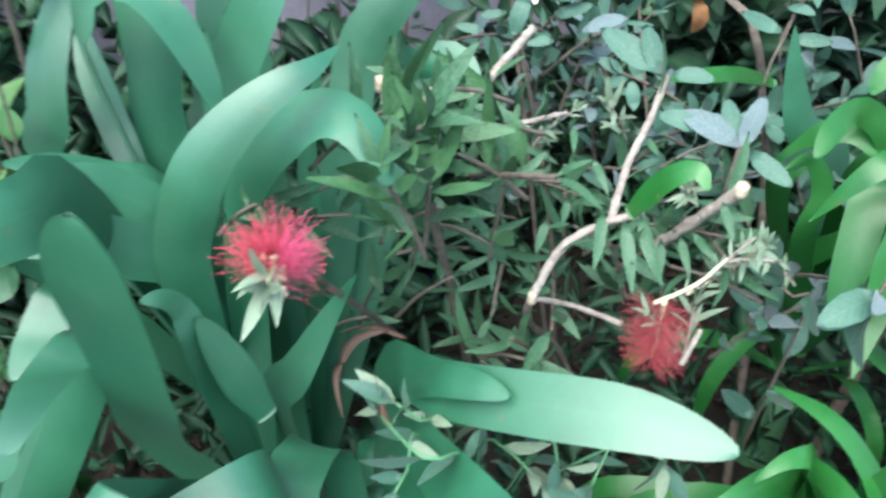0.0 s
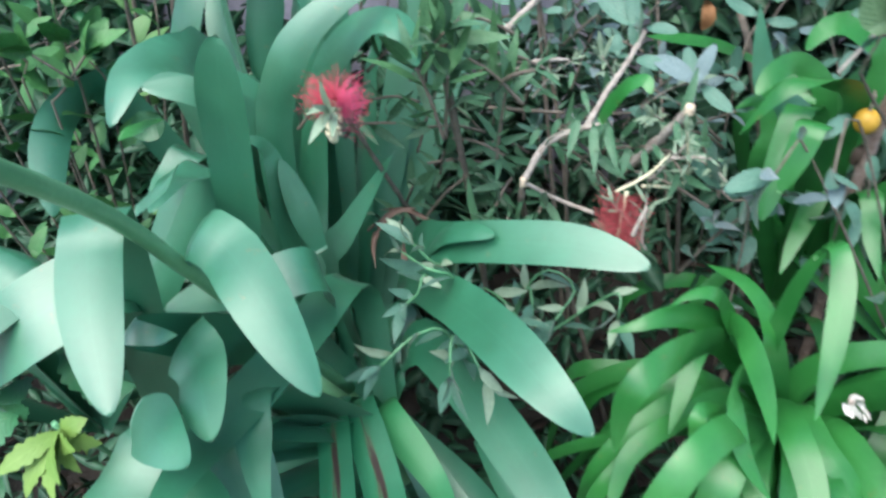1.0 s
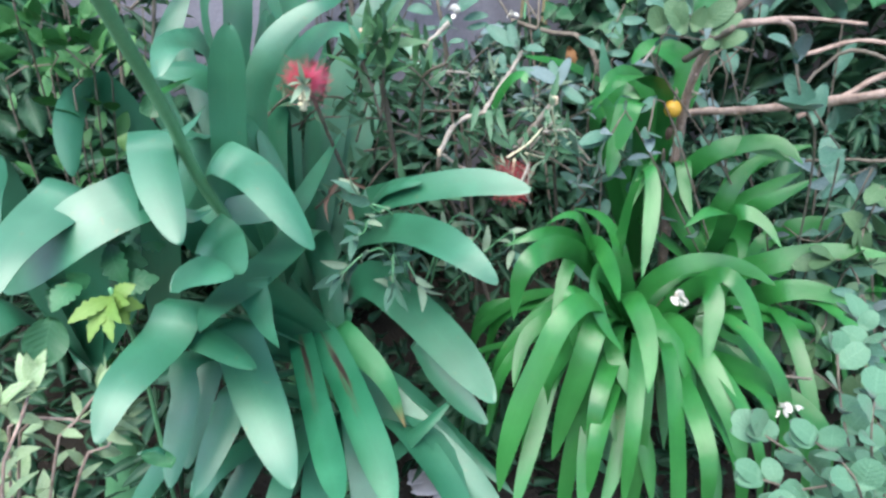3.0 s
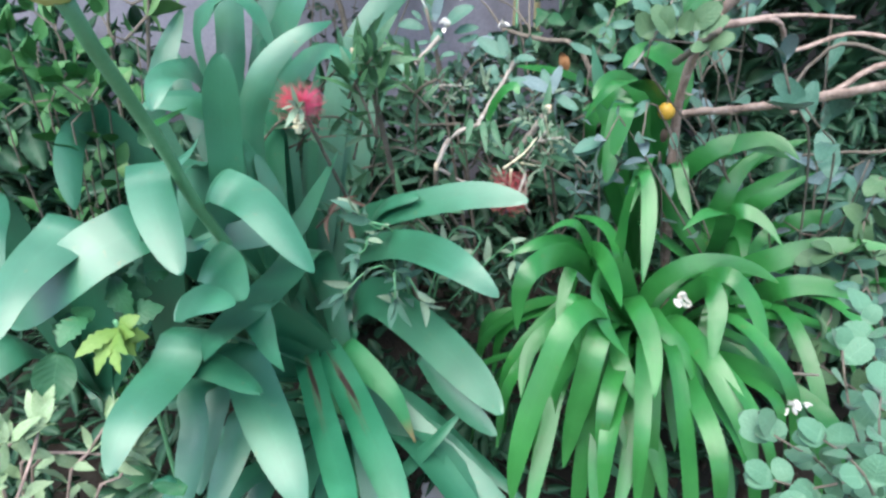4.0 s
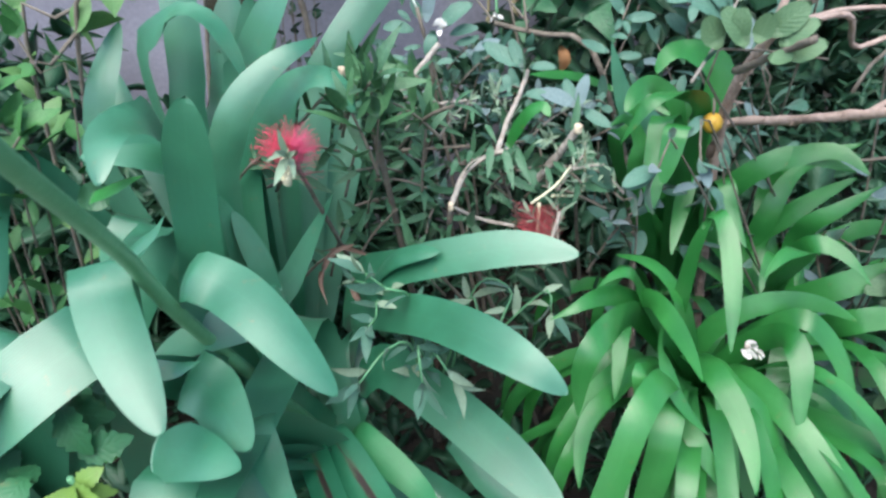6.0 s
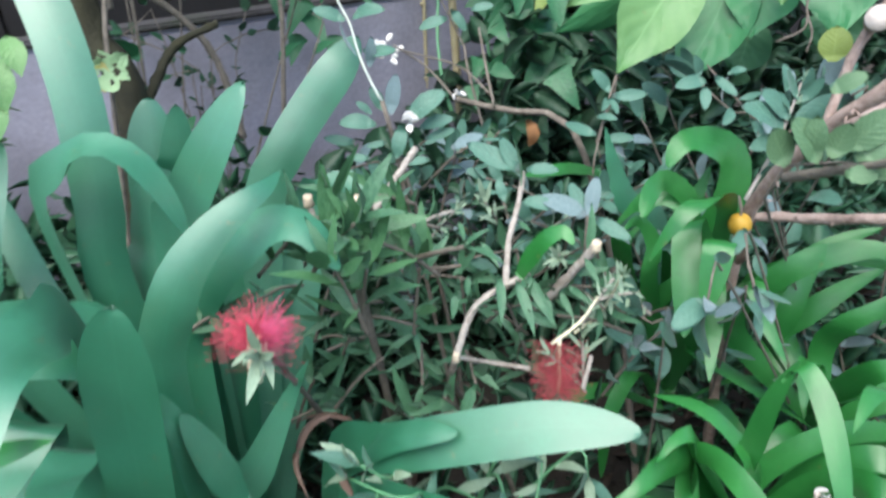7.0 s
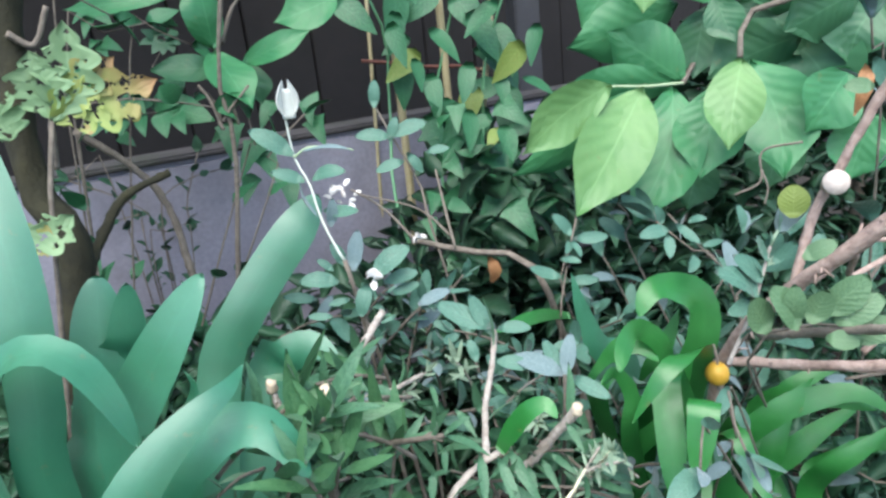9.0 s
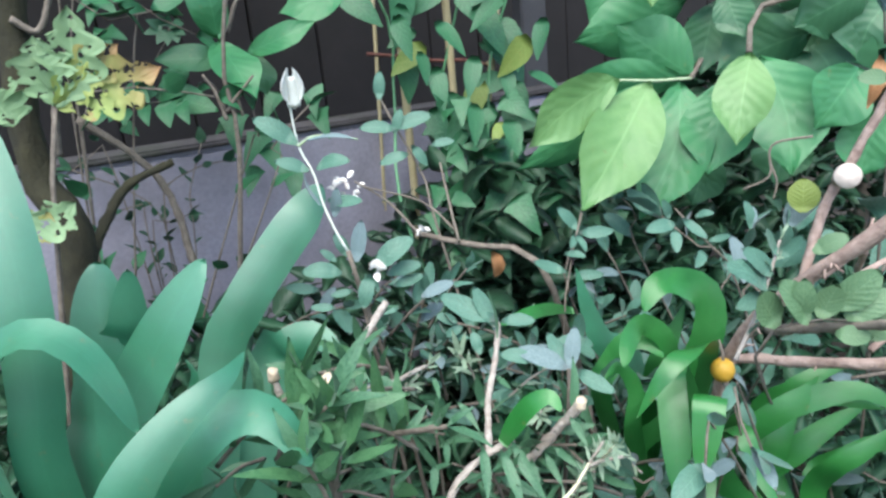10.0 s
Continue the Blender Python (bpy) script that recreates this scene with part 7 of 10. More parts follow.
leaf_at(grey_mid, L_GREY[0], (0.198, 0.866, 0.666), (0.215, 0.858, 0.637), (-0.146, -0.776, 0.578))
leaf_at(grey_mid, L_GREY[0], (0.178, 0.873, 0.683), (0.191, 0.875, 0.715), (-0.128, -0.782, 0.563))
leaf_at(grey_mid, L_GREY[0], (0.224, 0.861, 0.663), (0.255, 0.854, 0.666), (-0.168, -0.771, 0.58))
branch(grey_mid, TWIG, 0.003, 0.0018, [(0.3, 0.68, 0.02), (0.226, 0.441, 0.482), (0.23, 0.445, 0.53)])
leaf_at(grey_mid, L_GREY[3], (0.233, 0.449, 0.528), (0.245, 0.462, 0.56), (-0.276, -0.643, 0.839))
leaf_at(grey_mid, L_GREY[3], (0.232, 0.45, 0.529), (0.194, 0.473, 0.544), (-0.274, -0.644, 0.837))
leaf_at(grey_mid, L_GREY[1], (0.236, 0.447, 0.528), (0.262, 0.425, 0.512), (-0.28, -0.641, 0.839))
leaf_at(grey_mid, L_GREY[1], (0.232, 0.449, 0.528), (0.222, 0.469, 0.556), (-0.274, -0.643, 0.839))
leaf_at(grey_mid, L_GREY[2], (0.207, 0.463, 0.535), (0.181, 0.475, 0.541), (-0.24, -0.662, 0.829))
leaf_at(grey_mid, L_GREY[1], (0.183, 0.488, 0.567), (0.14, 0.509, 0.591), (-0.207, -0.696, 0.785))
leaf_at(grey_mid, L_GREY[1], (0.182, 0.486, 0.562), (0.17, 0.504, 0.595), (-0.205, -0.694, 0.791))
leaf_at(grey_mid, L_GREY[0], (0.188, 0.486, 0.566), (0.215, 0.476, 0.565), (-0.213, -0.694, 0.786))
leaf_at(grey_mid, L_GREY[2], (0.165, 0.48, 0.542), (0.162, 0.49, 0.56), (-0.183, -0.686, 0.819))
branch(grey_mid, TWIG, 0.0018, 0.0012, [(0.12, 0.622, 0.459), (0.134, 0.618, 0.509), (0.149, 0.615, 0.55)], L_GREY, 7, 0.031, 2, 140)
branch(grey_mid, TWIG, 0.0018, 0.0012, [(0.107, 0.622, 0.51), (0.138, 0.609, 0.543), (0.169, 0.596, 0.566)], L_GREY, 6, 0.030, 2, 141)
branch(grey, TWIG, 0.0018, 0.0012, [(-0.005, 0.707, 0.502), (0.03, 0.672, 0.528), (0.066, 0.638, 0.544)], L_GREY, 4, 0.036, 2, 142)
branch(grey_mid, TWIG, 0.0018, 0.0012, [(0.253, 0.598, 0.473), (0.212, 0.59, 0.505), (0.171, 0.581, 0.528)], L_GREY, 7, 0.024, 2, 143)
branch(grey_mid, TWIG, 0.0018, 0.0012, [(0.277, 0.528, 0.442), (0.241, 0.531, 0.473), (0.204, 0.535, 0.493)], L_GREY, 7, 0.030, 3, 144)
branch(grey_mid, TWIG, 0.0018, 0.0012, [(0.18, 0.577, 0.432), (0.202, 0.548, 0.479), (0.223, 0.518, 0.516)], L_GREY, 6, 0.026, 3, 145)
branch(grey_mid, TWIG, 0.0018, 0.0012, [(0.237, 0.554, 0.41), (0.239, 0.526, 0.466), (0.24, 0.499, 0.512)], L_GREY, 5, 0.024, 2, 146)
branch(grey_mid, TWIG, 0.0018, 0.0012, [(0.297, 0.556, 0.488), (0.277, 0.526, 0.51), (0.258, 0.497, 0.521)], L_GREY, 5, 0.031, 2, 147)
branch(grey_mid, TWIG, 0.0018, 0.0012, [(0.207, 0.538, 0.426), (0.242, 0.512, 0.463), (0.277, 0.485, 0.491)], L_GREY, 7, 0.025, 2, 148)
branch(grey_mid, TWIG, 0.0018, 0.0012, [(0.148, 0.634, 0.454), (0.155, 0.606, 0.489), (0.162, 0.577, 0.515)], L_GREY, 5, 0.029, 2, 149)
branch(grey, TWIG, 0.0018, 0.0012, [(0.097, 0.68, 0.434), (0.102, 0.645, 0.486), (0.106, 0.61, 0.528)], L_GREY, 4, 0.029, 3, 150)
branch(grey_mid, TWIG, 0.0018, 0.0012, [(0.16, 0.616, 0.424), (0.152, 0.596, 0.47), (0.144, 0.575, 0.505)], L_GREY, 7, 0.028, 3, 151)
branch(grey_mid, TWIG, 0.0018, 0.0012, [(0.305, 0.474, 0.343), (0.283, 0.441, 0.383), (0.261, 0.408, 0.413)], L_GREY, 6, 0.028, 3, 152)
branch(grey_mid, TWIG, 0.0018, 0.0012, [(0.244, 0.439, 0.336), (0.264, 0.423, 0.386), (0.285, 0.407, 0.425)], L_GREY, 5, 0.028, 3, 153)
branch(grey_mid, TWIG, 0.0018, 0.0012, [(0.301, 0.483, 0.39), (0.305, 0.436, 0.428), (0.31, 0.389, 0.456)], L_GREY, 5, 0.030, 2, 154)
branch(grey_mid, TWIG, 0.0018, 0.0012, [(0.382, 0.688, 0.412), (0.364, 0.66, 0.465), (0.347, 0.631, 0.509)], L_GREY, 7, 0.032, 3, 155)
branch(grey_mid, TWIG, 0.0018, 0.0012, [(0.328, 0.681, 0.422), (0.351, 0.644, 0.459), (0.373, 0.608, 0.486)], L_GREY, 6, 0.030, 3, 156)
branch(grey_mid, TWIG, 0.0018, 0.0012, [(0.338, 0.569, 0.389), (0.337, 0.54, 0.429), (0.337, 0.512, 0.459)], L_GREY, 7, 0.029, 3, 157)
branch(grey_mid, TWIG, 0.0018, 0.0012, [(0.095, 0.719, 0.5), (0.114, 0.7, 0.532), (0.134, 0.681, 0.554)], L_GREY, 7, 0.026, 2, 158)
branch(grey_mid, TWIG, 0.0018, 0.0012, [(0.169, 0.73, 0.459), (0.191, 0.709, 0.507), (0.214, 0.687, 0.545)], L_GREY, 5, 0.025, 3, 159)
branch(grey, TWIG, 0.0018, 0.0012, [(0.066, 0.614, 0.423), (0.071, 0.596, 0.469), (0.076, 0.579, 0.505)], L_GREY, 3, 0.033, 3, 160)
branch(grey_mid, TWIG, 0.0018, 0.0012, [(0.111, 0.572, 0.432), (0.148, 0.54, 0.46), (0.184, 0.508, 0.477)], L_GREY, 5, 0.031, 2, 161)
branch(grey_right, TWIG, 0.0015, 0.001, [(0.5, 0.7, 0.1), (0.342, 0.686, 0.481), (0.359, 0.705, 0.545), (0.37, 0.713, 0.585)], L_GREY, 6, 0.04, 2, 200)
branch(grey_right, TWIG, 0.0015, 0.001, [(0.6, 0.6, 0.2), (0.472, 0.557, 0.529), (0.457, 0.606, 0.556), (0.431, 0.634, 0.586)], L_GREY, 8, 0.045, 3, 201)
branch(grey_right, TWIG, 0.0015, 0.001, [(0.55, 0.5, 0.2), (0.416, 0.467, 0.536), (0.437, 0.469, 0.571), (0.456, 0.468, 0.606)], L_GREY, 9, 0.038, 5, 202)
branch(grey_right, TWIG, 0.0015, 0.001, [(0.5, 0.45, 0.2), (0.309, 0.357, 0.505), (0.29, 0.341, 0.506), (0.28, 0.33, 0.502)], L_GREY, 5, 0.036, 4, 203)
branch(grey_right, TWIG, 0.0015, 0.001, [(0.5, 0.45, 0.2), (0.352, 0.388, 0.512), (0.323, 0.347, 0.507), (0.319, 0.332, 0.504)], L_GREY, 4, 0.03, 3, 204)
branch(grey_right, TWIG, 0.0015, 0.001, [(0.62, 0.55, 0.02), (0.486, 0.306, 0.47), (0.422, 0.225, 0.562), (0.399, 0.199, 0.601)], L_GREY, 3, 0.038, 2, 205)
branch(grey_right, TWIG, 0.0015, 0.001, [(0.62, 0.55, 0.02), (0.526, 0.335, 0.446), (0.46, 0.245, 0.53), (0.432, 0.22, 0.558)], L_GREY, 8, 0.045, 4, 206)
branch(grey_right, TWIG, 0.0015, 0.001, [(0.62, 0.55, 0.02), (0.596, 0.404, 0.412), (0.606, 0.411, 0.445), (0.581, 0.408, 0.433)], L_GREY, 7, 0.045, 3, 207)
branch(grey_right, TWIG, 0.0015, 0.001, [(0.55, 0.7, 0.3), (0.444, 0.716, 0.529), (0.45, 0.72, 0.563), (0.432, 0.727, 0.588)], L_GREY, 7, 0.045, 3, 208)
branch(grey_right, TWIG, 0.0015, 0.001, [(0.5, 0.7, 0.3), (0.401, 0.67, 0.505), (0.387, 0.679, 0.538)], L_GREY, 4, 0.04, 2, 209)
branch(grey_right, TWIG, 0.0015, 0.001, [(0.6, 0.7, 0.3), (0.443, 0.551, 0.495), (0.474, 0.552, 0.553), (0.485, 0.553, 0.581)], L_GREY, 9, 0.035, 4, 210)
branch(grey_right, TWIG, 0.0015, 0.001, [(0.6, 0.45, 0.1), (0.526, 0.468, 0.335), (0.566, 0.425, 0.336), (0.595, 0.413, 0.372)], L_GREY, 8, 0.04, 3, 211)
branch(grey_right, TWIG, 0.0015, 0.001, [(0.6, 0.45, 0.1), (0.517, 0.383, 0.278), (0.515, 0.341, 0.27), (0.5, 0.314, 0.256)], L_GREY, 5, 0.04, 3, 212)
branch(grey_right, TWIG, 0.0015, 0.001, [(0.6, 0.4, 0.1), (0.585, 0.371, 0.323), (0.59, 0.323, 0.31)], L_GREY, 6, 0.04, 3, 213)
branch(grey_right, TWIG, 0.0015, 0.001, [(0.3, 0.45, 0.2), (0.288, 0.406, 0.421), (0.272, 0.394, 0.441), (0.257, 0.391, 0.456)], L_GREY, 5, 0.042, 3, 214)
branch(grey_right, TWIG, 0.0015, 0.001, [(0.4, 0.5, 0.25), (0.359, 0.403, 0.456), (0.354, 0.392, 0.453)], L_GREY, 4, 0.035, 2, 215)
branch(grey_right, TWIG, 0.0015, 0.001, [(0.5, 0.6, 0.3), (0.437, 0.401, 0.608), (0.423, 0.393, 0.623)], L_GREY, 3, 0.04, 2, 316)
branch(grey_right, TWIG, 0.0015, 0.001, [(0.6, 0.5, 0.3), (0.539, 0.454, 0.732), (0.521, 0.448, 0.758), (0.505, 0.438, 0.79)], L_GREY, 7, 0.05, 4, 217)
branch(grey_right, TWIG, 0.0015, 0.001, [(0.7, 0.4, 0.1), (0.606, 0.381, 0.37), (0.582, 0.351, 0.355), (0.553, 0.342, 0.353)], L_OLIVES, 8, 0.042, 3, 219)
branch(grey_right, TWIG, 0.0015, 0.001, [(0.75, 0.42, 0.1), (0.636, 0.413, 0.4), (0.609, 0.391, 0.395), (0.592, 0.368, 0.376)], L_OLIVES, 8, 0.042, 3, 220)
branch(grey_right, TWIG, 0.0015, 0.001, [(0.7, 0.35, 0.1), (0.564, 0.328, 0.292), (0.535, 0.292, 0.292), (0.513, 0.272, 0.282)], L_OLIVES, 8, 0.042, 3, 221)
branch(grey_right, TWIG, 0.0015, 0.001, [(0.7, 0.3, 0.1), (0.509, 0.26, 0.26), (0.489, 0.239, 0.253), (0.47, 0.221, 0.252)], L_OLIVES, 6, 0.034, 3, 222)
branch(grey_right, TWIG, 0.0015, 0.001, [(0.7, 0.35, 0.1), (0.58, 0.308, 0.319), (0.56, 0.285, 0.303), (0.558, 0.253, 0.294)], L_GREY, 7, 0.04, 3, 223)
branch(grey_right, TWIG, 0.0015, 0.001, [(0.6, 0.4, 0.1), (0.488, 0.41, 0.305), (0.509, 0.367, 0.287), (0.479, 0.335, 0.274)], L_GREY, 6, 0.042, 3, 224)
branch(grey_right, TWIG, 0.004, 0.003, [(0.356, 0.368, 0.574), (0.361, 0.318, 0.596), (0.366, 0.265, 0.62)])
leaf_at(grey_right, L_OLIVES[0], (0.336, 0.308, 0.609), (0.313, 0.311, 0.64), (-0.07, -0.7, 0.63))
leaf_at(grey_right, L_OLIVES[2], (0.329, 0.31, 0.611), (0.329, 0.307, 0.641), (-0.23, -0.7, 0.8))
leaf_at(grey_right, L_OLIVES[1], (0.343, 0.307, 0.611), (0.349, 0.301, 0.635), (-0.3, -0.7, 0.68))
leaf_at(grey_right, L_OLIVES[0], (0.351, 0.307, 0.616), (0.376, 0.297, 0.641), (0.15, -0.7, 0.53))
leaf_at(grey_right, L_OLIVES[2], (0.359, 0.303, 0.609), (0.383, 0.291, 0.628), (-0.02, -0.7, 0.72))
leaf_at(grey_right, L_OLIVES[1], (0.316, 0.312, 0.608), (0.302, 0.312, 0.635), (-0.28, -0.7, 0.63))
leaf_at(grey_right, L_OLIVES[2], (0.346, 0.32, 0.651), (0.361, 0.308, 0.663), (0.05, -0.7, 0.66))
leaf_at(grey_right, L_OLIVES[0], (0.364, 0.298, 0.599), (0.388, 0.284, 0.612), (0.06, -0.7, 0.56))
leaf_at(grey_right, L_OLIVES[1], (0.351, 0.302, 0.601), (0.364, 0.286, 0.602), (-0.18, -0.7, 0.54))
branch(grey_right, TWIG, 0.0014, 0.001, [(0.62, 0.55, 0.02), (0.5, 0.5, 0.35), (0.312, 0.326, 0.585), (0.35, 0.323, 0.6), (0.374, 0.318, 0.599), (0.404, 0.309, 0.593)])
branch(grey_right, PALE_TWIG, 0.0016, 0.001, [(0.305, 0.336, 0.576), (0.328, 0.343, 0.61), (0.348, 0.352, 0.65)], L_SPRIG, 8, 0.016, 3, 970, lift=0.7)
leaf_at(grey_right, L_GREY[1], (0.345, 0.349, 0.64), (0.332, 0.347, 0.662), (-0.05, -0.7, 0.82))
leaf_at(grey_right, L_GREY[0], (0.347, 0.35, 0.643), (0.347, 0.343, 0.663), (-0, -0.7, 0.77))
leaf_at(grey_right, L_GREY[1], (0.347, 0.348, 0.638), (0.355, 0.339, 0.656), (-0.11, -0.7, 0.76))
leaf_at(grey_right, L_GREY[0], (0.338, 0.346, 0.628), (0.314, 0.347, 0.651), (-0.25, -0.7, 0.6))
leaf_at(grey_right, L_GREY[2], (0.334, 0.344, 0.618), (0.3, 0.346, 0.642), (0.04, -0.7, 0.75))
leaf_at(grey_right, L_GREY[0], (0.332, 0.343, 0.615), (0.303, 0.336, 0.614), (-0.09, -0.7, 0.53))
leaf_at(grey_right, L_GREY[0], (0.368, 0.509, 0.619), (0.335, 0.504, 0.618), (-0.17, -0.7, 0.57))
leaf_at(grey_right, L_GREY[1], (0.376, 0.509, 0.623), (0.388, 0.488, 0.607), (-0.16, -0.7, 0.78))
leaf_at(grey_right, L_GREY[0], (0.367, 0.508, 0.614), (0.359, 0.491, 0.597), (-0.2, -0.7, 0.81))
leaf_at(grey_right, L_GREY[2], (0.388, 0.507, 0.623), (0.398, 0.493, 0.628), (0.14, -0.7, 0.52))
leaf_at(grey_right, L_GREY[1], (0.396, 0.497, 0.601), (0.409, 0.483, 0.608), (-0.11, -0.7, 0.67))
leaf_at(grey_right, L_GREY[0], (0.364, 0.512, 0.624), (0.354, 0.508, 0.644), (-0.29, -0.7, 0.65))
leaf_at(grey_right, L_GREY[2], (0.389, 0.496, 0.593), (0.373, 0.483, 0.583), (0.15, -0.7, 0.54))
leaf_at(grey_right, L_GREY[1], (0.404, 0.489, 0.584), (0.41, 0.471, 0.571), (-0, -0.7, 0.54))
branch(grey_right, TWIG, 0.0013, 0.0009, [(0.5, 0.7, 0.3), (0.436, 0.462, 0.526), (0.424, 0.477, 0.561), (0.395, 0.497, 0.599), (0.371, 0.514, 0.632)])

branch(grey_mid, TWIG, 0.0012, 0.001, [(0.3, 0.68, 0.02), (0.297, 0.608, 0.484), (0.312, 0.623, 0.541), (0.327, 0.634, 0.583), (0.336, 0.638, 0.604)])
leaf_at(grey_mid, L_GREY[0], (0.328, 0.635, 0.587), (0.307, 0.638, 0.614), (-0.21, -0.75, 0.7))
leaf_at(grey_mid, L_GREY[1], (0.33, 0.633, 0.583), (0.363, 0.615, 0.585), (-0.26, -0.75, 0.37))
leaf_at(grey_mid, L_GREY[0], (0.326, 0.633, 0.581), (0.33, 0.617, 0.566), (0.21, -0.75, 0.58))
leaf_at(grey_mid, L_GREY[2], (0.324, 0.634, 0.581), (0.314, 0.622, 0.571), (0.24, -0.75, 0.51))
leaf_at(grey_mid, L_GREY[0], (0.311, 0.631, 0.563), (0.329, 0.615, 0.561), (0.19, -0.75, 0.61))
leaf_at(grey_mid, L_GREY[1], (0.309, 0.625, 0.544), (0.273, 0.628, 0.561), (0.12, -0.75, 0.65))
leaf_at(grey_mid, L_GREY[1], (0.317, 0.622, 0.54), (0.345, 0.605, 0.541), (-0.05, -0.75, 0.39))
branch(brush_right, PALE_TWIG, 0.0016, 0.001, [(0.195, 0.369, 0.471), (0.211, 0.372, 0.491), (0.225, 0.374, 0.508)], L_BRUSH_PALE, 14, 0.013, 0, 961, lift=0.8)
branch(brush_right, PALE_TWIG, 0.0014, 0.001, [(0.211, 0.372, 0.491), (0.224, 0.37, 0.494), (0.241, 0.366, 0.496)], L_BRUSH_PALE, 7, 0.011, 0, 962, lift=0.8)

# ---- woody branches with pinkish bark ----
woody = thing("woody_shrub", (0.43, 0.54, 0.02), "leggy shrub with bare pinkish-brown pruned branches", "shrub")
branch(woody, BARK, 0.0066, 0.0054, [(0.43, 0.54, 0.02), (0.4, 0.49, 0.3), (0.387, 0.452, 0.5), (0.386, 0.372, 0.603), (0.403, 0.338, 0.643), (0.418, 0.308, 0.678), (0.46, 0.24, 0.76)], name="branch")
branch(woody, BARK, 0.0038, 0.0033, [(0.386, 0.372, 0.603), (0.404, 0.375, 0.66), (0.413, 0.369, 0.685), (0.425, 0.36, 0.722), (0.437, 0.347, 0.76)], name="branch")
branch(woody, BARK, 0.0052, 0.0044, [(0.387, 0.47, 0.485), (0.405, 0.462, 0.495), (0.438, 0.405, 0.511), (0.482, 0.323, 0.54), (0.56, 0.2, 0.59)], name="branch")
spurs(woody, [(.405,.462,.495), (.438,.405,.511), (.482,.323,.54), (.56,.2,.59)], 12, 61)
spurs(woody, [(.387,.452,.5), (.386,.372,.603), (.418,.308,.678), (.46,.24,.76)], 26, 62)
branch(woody, BARK, 0.0034, 0.0022, [(0.4, 0.368, 0.61), (0.47, 0.4, 0.608), (0.504, 0.435, 0.57), (0.563, 0.433, 0.586), (0.62, 0.424, 0.579)])
branch(woody, BARK, 0.0028, 0.002, [(0.4, 0.37, 0.612), (0.484, 0.411, 0.612), (0.546, 0.389, 0.609)])
branch(woody, BARK, 0.005, 0.003, [(0.8, 0.45, 0.53), (0.623, 0.429, 0.553), (0.558, 0.424, 0.524), (0.509, 0.419, 0.501)])
branch(woody, TWIG, 0.003, 0.002, [(0.8, 0.45, 0.5), (0.654, 0.443, 0.446), (0.608, 0.466, 0.436), (0.562, 0.486, 0.427)])
branch(woody, TWIG, 0.003, 0.002, [(0.75, 0.45, 0.5), (0.587, 0.452, 0.57), (0.539, 0.45, 0.553), (0.515, 0.443, 0.522)])
cut_face(woody, (0.397, 0.35, 0.688), (0.409, 0.368, 0.681), 0.0085)
leaf_at(woody, L_LIME_DISC, (0.403, 0.394, 0.651), (0.407, 0.4, 0.676), (-0.45, -0.75, 0.35))
leaf_at(woody, L_DRY_CURL, (0.41, 0.347, 0.766), (0.401, 0.344, 0.733), (-0.4, -0.8, 0.3))
leaf_at(woody, L_OLIVES[0], (0.397, 0.326, 0.754), (0.38, 0.333, 0.755), (-0.3, -0.8, 0.4))
branch(woody, TWIG, 0.0011, 0.0008, [(0.441, 0.431, 0.7), (0.418, 0.449, 0.693), (0.414, 0.445, 0.669), (0.394, 0.451, 0.659)])
branch(woody, TWIG, 0.001, 0.0007, [(0.416, 0.447, 0.678), (0.418, 0.441, 0.664), (0.414, 0.439, 0.65)])
leaf_at(woody, L_DRY_BROWN, (0.37, 0.43, 0.486), (0.366, 0.427, 0.468), (-0.3, -0.8, 0.3))
yellow_fruit((0.369, 0.434, 0.505), 0.0102)
branch(woody, TWIG, 0.0014, 0.001, [(0.376, 0.45, 0.522), (0.369, 0.434, 0.517)])
branch(woody, TWIG, 0.0012, 0.0009, [(0.369, 0.434, 0.494), (0.382, 0.434, 0.466), (0.388, 0.43, 0.436)])

# ---- round-leaved shrub by the paving ----
roundleaf = thing("round_leaf_shrub", (0.62, 0.2, 0.02), "low shrub with flat round pale green leaves", "shrub")
branch(roundleaf, TWIG, 0.0014, 0.001, [(0.62, 0.2, 0.02), (0.452, 0.092, 0.257), (0.418, 0.083, 0.29), (0.392, 0.084, 0.308)], L_ROUND, 19, 0.027, 4, 300, lift=2.0)
branch(roundleaf, TWIG, 0.0014, 0.001, [(0.62, 0.2, 0.02), (0.467, 0.089, 0.297), (0.455, 0.101, 0.337), (0.455, 0.123, 0.368)], L_ROUND, 19, 0.027, 4, 301, lift=2.0)
branch(roundleaf, TWIG, 0.0014, 0.001, [(0.62, 0.2, 0.02), (0.444, 0.041, 0.294), (0.41, 0.033, 0.295), (0.377, 0.041, 0.299)], L_ROUND, 19, 0.027, 4, 302, lift=2.0)
branch(roundleaf, TWIG, 0.0014, 0.001, [(0.62, 0.2, 0.02), (0.453, 0.044, 0.337), (0.458, 0.064, 0.365)], L_ROUND, 19, 0.027, 4, 303, lift=2.0)
branch(roundleaf, TWIG, 0.0014, 0.001, [(0.62, 0.2, 0.02), (0.433, 0.013, 0.321), (0.42, 0.034, 0.335), (0.41, 0.043, 0.338)], L_ROUND, 19, 0.027, 4, 304, lift=2.0)
branch(roundleaf, TWIG, 0.0014, 0.001, [(0.62, 0.2, 0.02), (0.5, 0.116, 0.36), (0.483, 0.135, 0.371), (0.49, 0.162, 0.378)], L_ROUND, 19, 0.027, 4, 305, lift=2.0)
